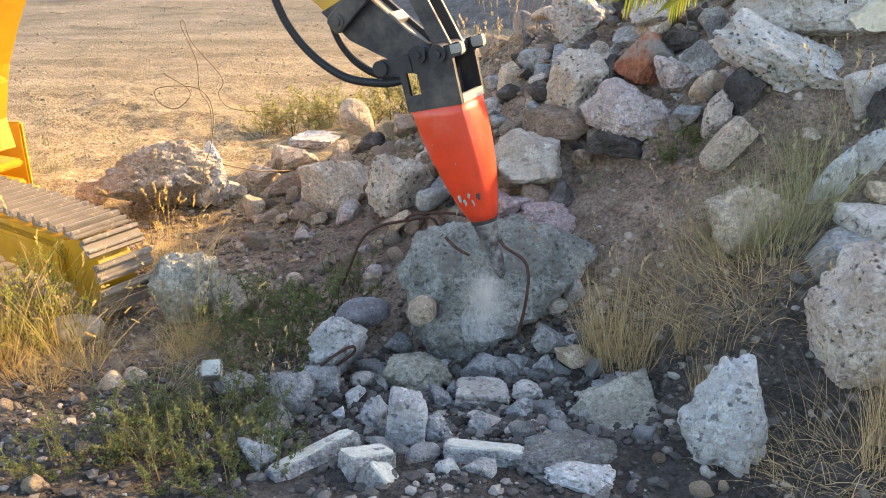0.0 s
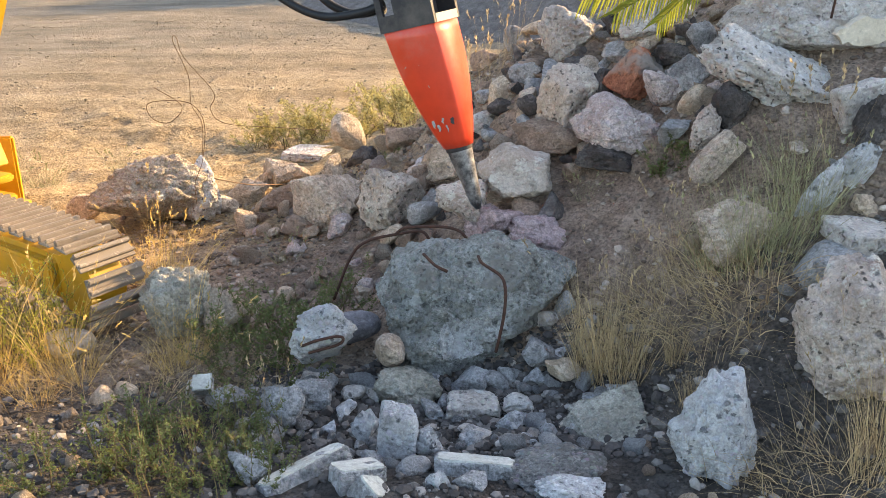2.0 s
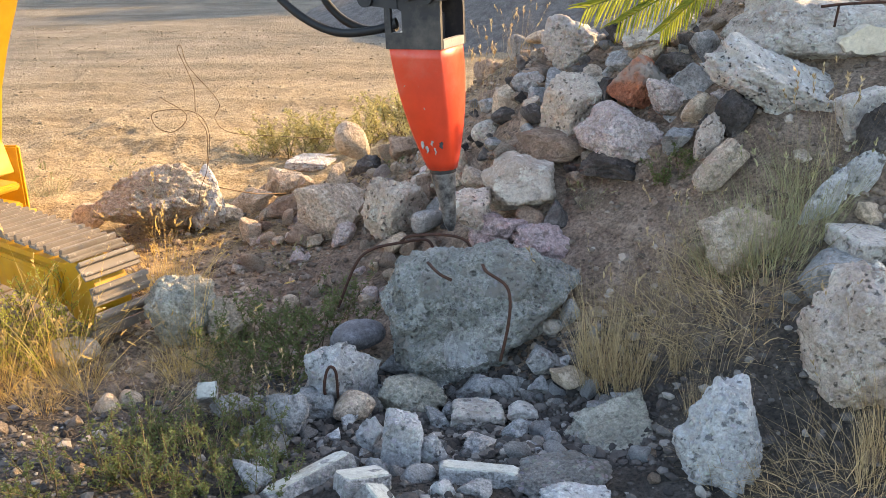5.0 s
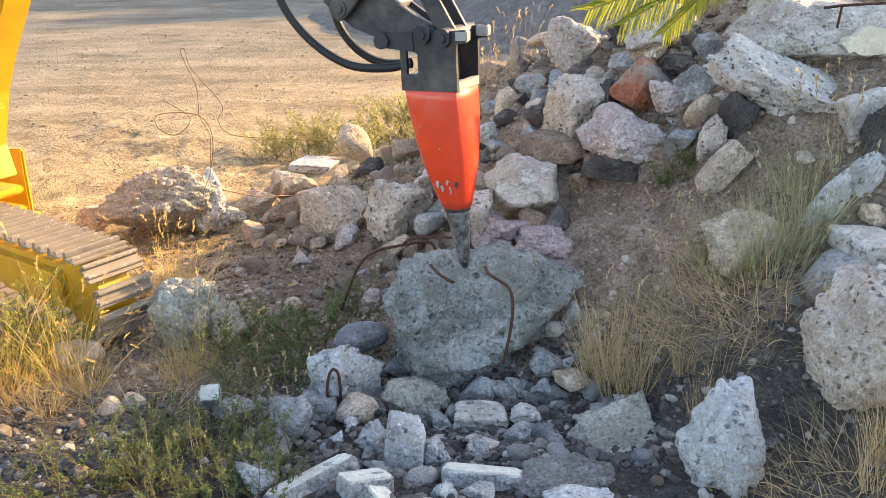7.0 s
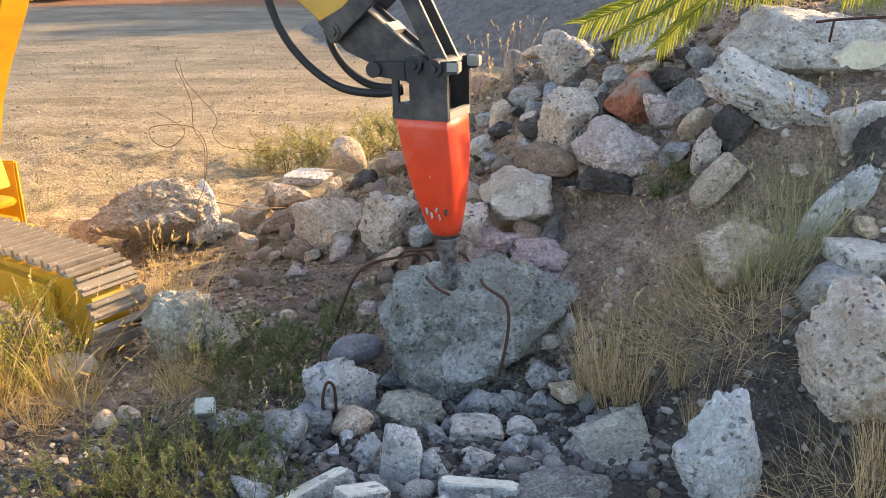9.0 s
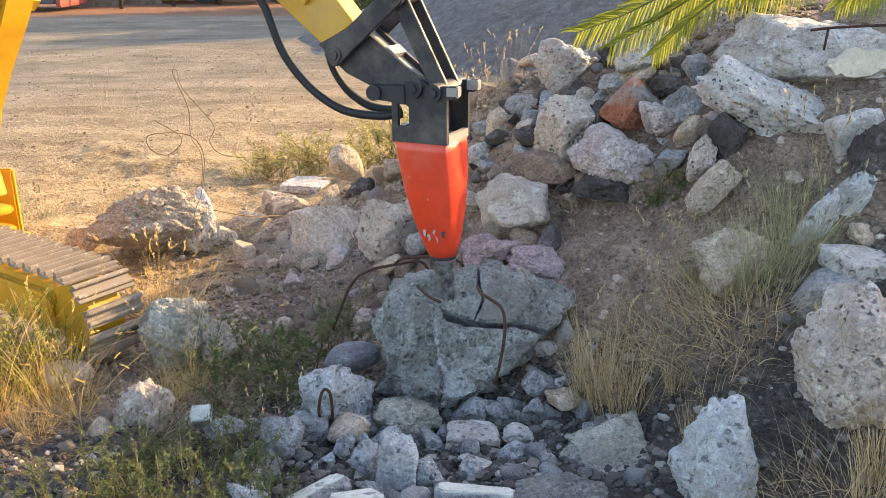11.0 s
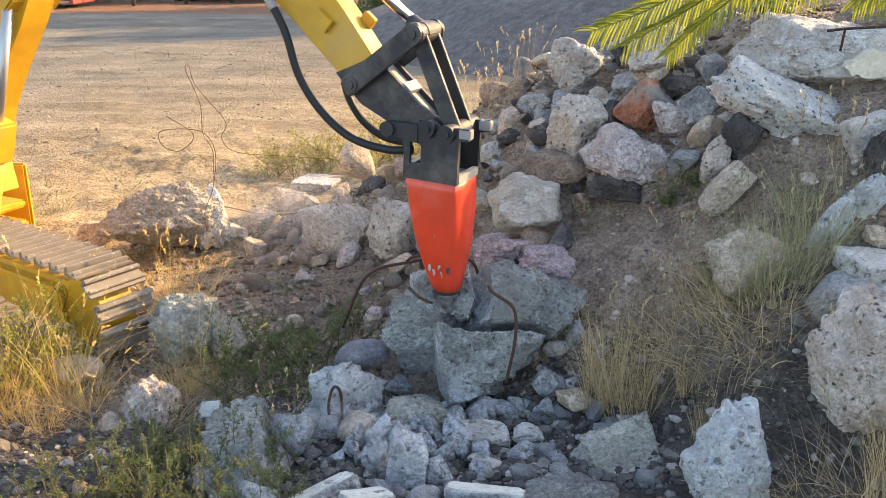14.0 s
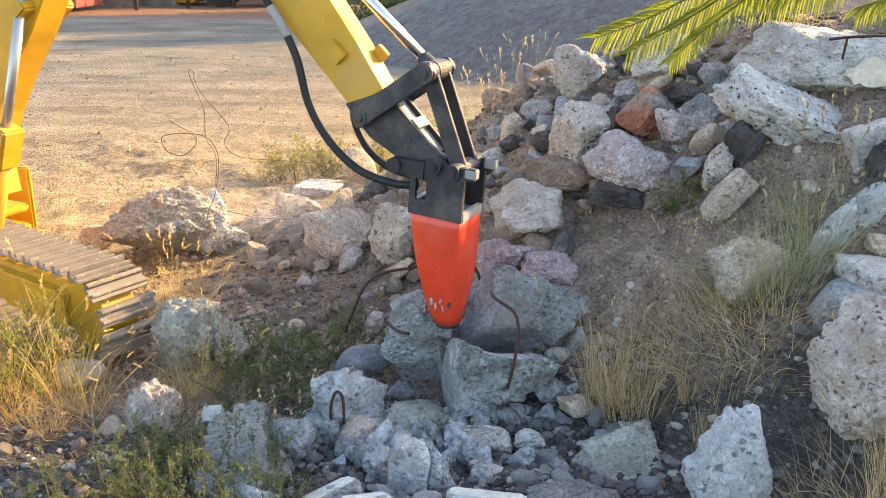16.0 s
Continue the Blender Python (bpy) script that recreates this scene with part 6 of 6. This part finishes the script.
# this heap is added outside the picture to block sun from the pile
mound("spoil_mound", "dark earth heap added out of view to shade the rubble pile", 11.5, 8.5, 6.0, 5.5, 4.4, 8)

BARK = stone("grey_brown_bark", (0.06, 0.045, 0.035), (0.11, 0.085, 0.065), (0.17, 0.14, 0.11))


def tree(x, y, tall, seed, label):
    rng = random.Random(seed)
    bm = bmesh.new()
    trunk = [Vector((0, 0, -0.3)), Vector((0.05, 0.0, tall * 0.25)), Vector((0.1, 0.1, tall * 0.5)), Vector((0.0, 0.1, tall * 0.8))]
    tube(bm, trunk, [0.26, 0.2, 0.15, 0.06], 10)
    ends = []
    for _ in range(16):
        k = rng.uniform(0.35, 0.95)
        base = trunk[1].lerp(trunk[3], (k - 0.3) / 0.7)
        a = rng.uniform(0, 6.283)
        tip = base + Vector((math.cos(a), math.sin(a), rng.uniform(0.15, 0.8))) * tall * rng.uniform(0.2, 0.36)
        mid = base.lerp(tip, 0.5) + Vector((0, 0, 0.2))
        tube(bm, [base, mid, tip], [0.07, 0.045, 0.015], 6)
        ends += [mid, tip, mid.lerp(tip, 0.5)]
    root = part("tree", bm, BARK, None, "", True)
    root.location = (x, y, -0.2)
    tagged(root, label, "tree", "yard trees")
    vs, fs = [], []
    for e in ends:
        for _ in range(150):
            c = e + Vector((rng.gauss(0, 1), rng.gauss(0, 1), rng.gauss(0, 0.8))) * tall * 0.075
            u = Vector((rng.gauss(0, 1), rng.gauss(0, 1), rng.gauss(0, 1))).normalized() * 0.26
            w = u.cross(Vector((rng.gauss(0, 1), rng.gauss(0, 1), 1))).normalized() * 0.13
            i = len(vs)
            vs += [tuple(c - u), tuple(c + w), tuple(c + u), tuple(c - w)]
            fs.append((i, i + 1, i + 2, i + 3))
    new("crown", mesh_from("crown", vs, fs, LEAF, False)).parent = root


# trees added out of view behind the heaps, to shade the yard's far side
for k, (x, y, tall) in enumerate(((5.0, 33.5, 8.5), (8.5, 34.5, 9.5), (12.0, 32.0, 9.0), (15.5, 33.0, 10.0), (18.5, 30.5, 9.5), (22, 29.5, 10.0), (11.0, 36.0, 9.0), (15.0, 37.0, 9.5))):
    tree(x, y, tall, 40 + k, "unseen tree added behind the gravel heap to shade the yard")


def shrub(x, y, seed, size):
    rng = random.Random(seed)
    vs, fs = [], []
    for _ in range(2600):
        c = Vector((rng.gauss(0, 0.4), rng.gauss(0, 0.4), abs(rng.gauss(0.35, 0.3)))) * size
        u = Vector((rng.gauss(0, 1), rng.gauss(0, 1), rng.gauss(0, 1))).normalized() * 0.07
        w = u.cross(Vector((rng.gauss(0, 1), rng.gauss(0, 1), 1))).normalized() * 0.03
        i = len(vs)
        vs += [tuple(c - u), tuple(c + w), tuple(c + u), tuple(c - w)]
        fs.append((i, i + 1, i + 2, i + 3))
    ob = new("shrub", mesh_from("shrub", vs, fs, LEAF, False))
    ob.location = (x, y, -0.2)
    tagged(ob, "dark green shrub at the foot of the gravel heap", "shrub")


shrub(-2.2, 26.5, 4, 1.5)
shrub(-1.0, 27.0, 5, 1.3)

RUSTRED = paint("faded_red_paint", (0.25, 0.04, 0.03), (0.12, 0.08, 0.06), 0.6)
DARKSTEEL = paint("dark_container_paint", (0.05, 0.055, 0.065), (0.1, 0.08, 0.07), 0.6)
CREAM = stone("cream_wall_paint", (0.42, 0.38, 0.32), (0.52, 0.47, 0.40), (0.60, 0.55, 0.47), 0.0, 0.1, relief=0.2)


def trailer(x, y):
    root = new("trailer")
    root.location = (x, y, -0.2)
    tagged(root, "dark blue box trailer with a red rear frame", "trailer")
    bm = bmesh.new()
    box(bm, -3.0, 1.2, -1.1, 1.1, 0.25, 2.6, bev=0.03)
    part("box_body", bm, DARKSTEEL, root)
    bm = bmesh.new()
    box(bm, 1.2, 1.34, -1.12, 1.12, 0.15, 2.65, bev=0.02)
    part("rear_frame", bm, RUSTRED, root, "faded red frame")
    for wx in (-1.6, -0.6):
        bm = bmesh.new()
        cyl(bm, (wx, -1.2, 0.38), (wx, -0.95, 0.38), 0.4, seg=24)
        part("wheel", bm, RUBBER, root)


def wheel_loader(x, y):
    root = new("wheel_loader")
    root.location = (x, y, -0.2)
    tagged(root, "dusty yellow wheel loader parked at the yard's far edge", "wheel loader")
    bm = bmesh.new()
    box(bm, -2.0, 2.2, -0.8, 0.8, 0.75, 1.7, bev=0.08)
    part("body", bm, YELLOW, root)
    bm = bmesh.new()
    box(bm, -0.6, 0.7, -0.7, 0.7, 1.7, 3.0, bev=0.08)
    part("cab", bm, DARKSTEEL, root)
    bm = bmesh.new()
    box(bm, -3.2, -2.2, -1.1, 1.1, 0.1, 0.9, bev=0.05)
    part("bucket", bm, YELLOW, root)
    for wx in (-1.3, 1.5):
        for wy in (-1.0, 0.7):
            bm = bmesh.new()
            cyl(bm, (wx, wy, 0.62), (wx, wy + 0.35, 0.62), 0.62, seg=28)
            tyre = part("wheel", bm, RUBBER, root)
            bm = bmesh.new()
            cyl(bm, (wx, wy - 0.01, 0.62), (wx, wy + 0.1, 0.62), 0.32, seg=24)
            part("rim", bm, YELLOW, tyre)


def board_panel(x, y, turn, width, tall):
    root = new("board_fence")
    root.matrix_world = pose(x, y, -0.25, 0, 0, turn)
    tagged(root, "weathered grey brown board fence panel at the yard's edge", "fence", "fence panels")
    n = int(width / 0.22)
    for k in range(n):
        bm = bmesh.new()
        box(bm, -width / 2 + k * 0.22, -width / 2 + k * 0.22 + 0.2, -0.02, 0.02, 0, tall + 0.08 * math.sin(k * 2.3), bev=0.004)
        part("board", bm, WEATHERED, root)


WEATHERED = stone("weathered_board", (0.10, 0.08, 0.065), (0.19, 0.155, 0.125), (0.28, 0.235, 0.19), relief=0.3)
trailer(-13.6, 29.5)
wheel_loader(-7.6, 34.0)
for x, y, turn, width, tall in ((-12.4, 31.5, 4, 2.2, 1.9), (-10.9, 32.2, -8, 1.6, 1.2), (-5.0, 35.5, 6, 2.6, 1.7)):
    board_panel(x, y, turn, width, tall)
for x, y in ((-10.9, 30.0), (-9.6, 31.6), (-8.2, 32.6)):
    bm = bmesh.new()
    cyl(bm, (0, 0, -0.2), (0, 0, 2.4), 0.07, 0.06, 10)
    ob = part("post", bm, BARK, None, "", True)
    ob.location = (x, y, -0.1)
    tagged(ob, "weathered wooden post at the yard's far edge", "post", "yard posts")


def shed(x, y, w, d, h, label):
    root = new("shed")
    root.location = (x, y, -0.25)
    tagged(root, label, "shed")
    bm = bmesh.new()
    box(bm, -w / 2, w / 2, -d / 2, d / 2, 0, h, bev=0.02)
    part("wall", bm, CREAM, root)
    bm = bmesh.new()
    plate(bm, [(-w / 2 - 0.3, h), (w / 2 + 0.3, h), (w / 2 + 0.3, h + 0.1), (0, h + 0.8), (-w / 2 - 0.3, h + 0.1)], -d / 2 - 0.3, d / 2 + 0.3)
    part("roof", bm, DARKSTEEL, root)
    for k in range(3):
        wx = -w / 2 + (k + 0.5) * w / 3
        bm = bmesh.new()
        box(bm, wx - 0.5, wx + 0.5, -d / 2 - 0.03, -d / 2 + 0.05, 0.9, 2.0)
        part("window", bm, DARKSTEEL, root)


def marker(x, y, z):
    """A small white disc in place of a distant dish, on an added stake behind the slabs."""
    bm = bmesh.new()
    cyl(bm, (0, 0, -0.9), (0, 0, 0), 0.008, seg=8)
    root = part("marker_stake", bm, DARKSTEEL, None)
    root.location = (x, y, z)
    tagged(root, "small white disc in place of a distant dish, on an added stake", "marker")
    bm = bmesh.new()
    cyl(bm, (0, -0.012, 0), (0, -0.004, 0), 0.034, 0.036, seg=28)
    part("disc", bm, WHITEPAINT, root, "white round disc")
    bm = bmesh.new()
    cyl(bm, (0, -0.016, 0), (0, -0.011, 0), 0.009, seg=14)
    part("hub", bm, BLACKPAINT, root)


marker(2.38, 6.0, 1.33)
shed(-6.0, 41.0, 16.0, 5.0, 3.0, "long low cream shed beyond the yard")


# ---- movement ----
def motions():
    rows = {k: [] for k in ("breaker", "arm", "tilt", "bucket", "rod", "boom", "lift")}
    for t, s, z, lean in BREAKER_ROWS:
        q = linkage(s, z, lean, float(np.interp(t, (0, 1.5, 2.5, 6.3, 9.0, 11.5, 16), (4.2, 5.5, 4.0, 1.0, -1.0, 0.0, -0.2))))
        rows["breaker"].append((t, in_plane(s, z, lean)))
        rows["arm"].append((t, in_plane(*q["pin"], q["ang"])))
        rows["tilt"].append((t, in_plane(*q["h"], bearing(q["h"], q["g"]))))
        rows["bucket"].append((t, in_plane(*q["lp"], bearing(q["lp"], q["g"]))))
        rows["rod"].append((t, in_plane(*q["g"], bearing(q["g"], q["base"]))))
        swing = bearing(BOOM_FOOT, q["top"])
        rows["boom"].append((t, in_plane(*BOOM_FOOT, swing)))
        c, n = math.cos(radians(swing)), math.sin(radians(swing))
        lug = (BOOM_FOOT[0] + c * LIFT_ON_BOOM[0] - n * LIFT_ON_BOOM[1], BOOM_FOOT[1] + n * LIFT_ON_BOOM[0] + c * LIFT_ON_BOOM[1])
        rows["lift"].append((t, in_plane(*LIFT_BASE, bearing(LIFT_BASE, lug))))
    walk(breaker, rows["breaker"])
    walk(arm, rows["arm"])
    walk(tilt_link, rows["tilt"])
    walk(bucket_link, rows["bucket"])
    walk(rod, rows["rod"])
    walk(boom, rows["boom"])
    walk(lift, rows["lift"])
    # the boulder slips aside under the first blows, then comes apart
    shift = ((0, 0.055, 0.04, 0.0), (0.5, 0.055, 0.06, 0.0), (0.9, 0.03, 0.13, -0.03), (1.6, 0.01, 0.13, -0.03), (2.1, 0, 0, 0), (16, 0, 0, 0))

    def whole(mid, t0=0.0):
        return [(t, pose(*(BOULDER_AT + mid + Vector((dx, dy, dz))))) for t, dx, dy, dz in shift if t <= t0 or t0 == 0.0]

    def at(mid, dx, dy, dz, rx=0, ry=0, rz=0):
        return pose(*(BOULDER_AT + mid + Vector((dx, dy, dz))), rx, ry, rz)
    walk(piece_rest, whole(MID_REST))
    walk(piece_back, whole(MID_BACK, 2.1) + [(9.2, at(MID_BACK, 0, 0, 0)), (12.2, at(MID_BACK, -0.01, 0, -0.01)), (12.8, at(MID_BACK, -0.02, -0.03, -0.06, 6, -8)), (15, at(MID_BACK, -0.02, -0.03, -0.06, 6, -8)), (16, at(MID_BACK, -0.03, -0.05, -0.08, 9, -10))])
    walk(piece_end, whole(MID_END, 2.1) + [(9.2, at(MID_END, 0, 0, 0)), (10.4, at(MID_END, -0.01, 0, -0.01)), (11.5, at(MID_END, -0.015, -0.01, -0.015, 0, -3)), (12.2, at(MID_END, -0.04, -0.04, -0.03, 4, -8)),
         (12.5, at(MID_END, -0.25, -0.28, -0.10, 30, -30, 5)), (12.8, at(MID_END, -0.50, -0.52, -0.13, 60, -25, 10)), (13.1, at(MID_END, -0.62, -0.66, -0.22, 80, -15, 15)), (13.4, at(MID_END, -0.64, -0.69, -0.26, 84, -12, 15)), (16, at(MID_END, -0.64, -0.69, -0.26, 84, -12, 15))])
    walk(piece_shard, whole(MID_SHARD, 2.1) + [(9.2, at(MID_SHARD, 0, 0, 0)), (11.5, at(MID_SHARD, -0.03, 0.02, -0.01, 0, -3)), (12.6, at(MID_SHARD, -0.07, 0.04, -0.02, 0, -6)), (14.9, at(MID_SHARD, -0.09, 0.05, -0.03, 2, -9)), (15.5, at(MID_SHARD, -0.12, 0.05, -0.06, 3, -14)), (16, at(MID_SHARD, -0.15, 0.04, -0.10, 4, -20))])
    walk(piece_front, whole(MID_FRONT, 2.1) + [(9.2, at(MID_FRONT, 0, 0, 0)), (10.6, at(MID_FRONT, -0.02, -0.03, 0.0, 4)), (11.5, at(MID_FRONT, -0.04, -0.06, -0.01, 8, -3)), (14.9, at(MID_FRONT, -0.05, -0.07, -0.01, 10, -4)), (15.5, at(MID_FRONT, -0.05, -0.10, -0.02, 14, 0)), (16, at(MID_FRONT, -0.03, -0.13, -0.035, 18, 6))])

    # the chunk with the bar loop tips over, the cobble rolls out below it
    walk(chunk, [(0, pose(-0.44, 2.86, -0.05, 10, 48, 20)), (1.4, pose(-0.44, 2.86, -0.05, 10, 48, 20)), (1.7, pose(-0.46, 2.86, 0.06, 10, 66, 20)), (2.2, pose(-0.47, 2.85, 0.07, 10, 72, 20)),
         (2.5, pose(-0.44, 2.82, 0.03, 5, 35, 8)), (2.7, pose(-0.40, 2.80, -0.03, 0, 0, 0)), (16, pose(-0.40, 2.80, -0.03, 0, 0, 0))])
    walk(rolling_cobble, [(0, pose(-0.09, 3.0, 0.06, 0, 120, 0)), (1.0, pose(-0.09, 3.0, 0.06, 0, 120, 0)), (1.5, pose(-0.15, 2.93, 0.02, 0, 95, 0)), (2.0, pose(-0.19, 2.88, -0.01, 0, 75, 0)), (2.5, pose(-0.29, 2.72, -0.09, 0, 20, 0)), (2.9, pose(-0.34, 2.66, -0.115, 0, 0, 0)), (16, pose(-0.34, 2.66, -0.115, 0, 0, 0))])
    # the pitted rock drops off the pile and rolls to the weeds
    walk(pitted_rock, [(0, pose(0.13, 3.75, 0.40)), (9.2, pose(0.13, 3.75, 0.40)), (9.7, pose(-0.05, 3.55, 0.40, 20, -60, 0)), (10.1, pose(-0.40, 3.2, 0.15, 40, -130, 0)), (10.5, pose(-0.85, 2.95, -0.02, 50, -200, 0)), (10.9, pose(-1.2, 2.85, -0.11, 55, -250, 0)), (11.2, pose(-1.25, 2.83, -0.115, 55, -262, 0)), (16, pose(-1.25, 2.83, -0.115, 55, -262, 0))])
    rng = random.Random(8)
    for k, chip in enumerate(CHIPS):
        t0 = (9.6, 10.2, 10.8, 12.35, 12.5, 12.6, 15.1, 12.7)[k % 8] + rng.uniform(0, 0.15)
        a = BOULDER_AT + Vector((rng.uniform(-0.16, 0.05), rng.uniform(-0.05, 0.08), rng.uniform(-0.02, 0.14)))
        x, y = rng.uniform(-0.40, 0.16), rng.uniform(2.42, 2.84)
        b = Vector((x, y, float(surface(x, y)[0]) + 0.02))
        m0 = pose(*a, rng.uniform(0, 60), rng.uniform(0, 60), 0)
        m1 = pose(*(a.lerp(b, 0.5) + Vector((0, 0, 0.08))), 60, 60, 30)
        m2 = pose(*b, rng.uniform(70, 100), rng.uniform(70, 100), 60)
        walk(chip, [(0, m0), (t0, m0), (t0 + 0.2, m1), (t0 + 0.45, m2), (16, m2)])
    low = pose(0.2, 3.1, -0.6)
    under = pose(-0.75, 4.2, -1.0)
    walk(drift_dust, [(0, under), (10.2, under), (10.8, pose(-0.6, 4.0, 0.15)), (11.5, pose(-0.75, 4.2, 0.30)), (13, pose(-0.85, 4.3, 0.32)), (16, pose(-0.95, 4.4, 0.30))])
    walk(strike_dust, [(0, pose(0.17, 2.80, 0.22)), (0.4, pose(0.19, 2.78, 0.12)), (0.7, pose(0.24, 2.76, 0.06, 0, 30, 0)), (1.0, pose(0.29, 2.75, 0.0, 0, 60, 0)), (1.4, pose(0.27, 2.74, -0.06, 0, 75, 0)), (1.9, pose(0.22, 2.74, -0.18, 0, 85, 0)), (2.4, pose(0.2, 2.8, -0.6, 0, 85, 0)), (16, pose(0.2, 2.8, -0.6, 0, 85, 0))])
    walk(fall_dust, [(0, low), (12.2, low), (12.45, pose(-0.25, 2.75, -0.12)), (12.8, pose(-0.38, 2.66, -0.02)), (13.4, pose(-0.45, 2.6, 0.0)), (14.5, pose(-0.42, 2.6, -0.06)), (16, pose(-0.30, 2.68, -0.05))])


motions()
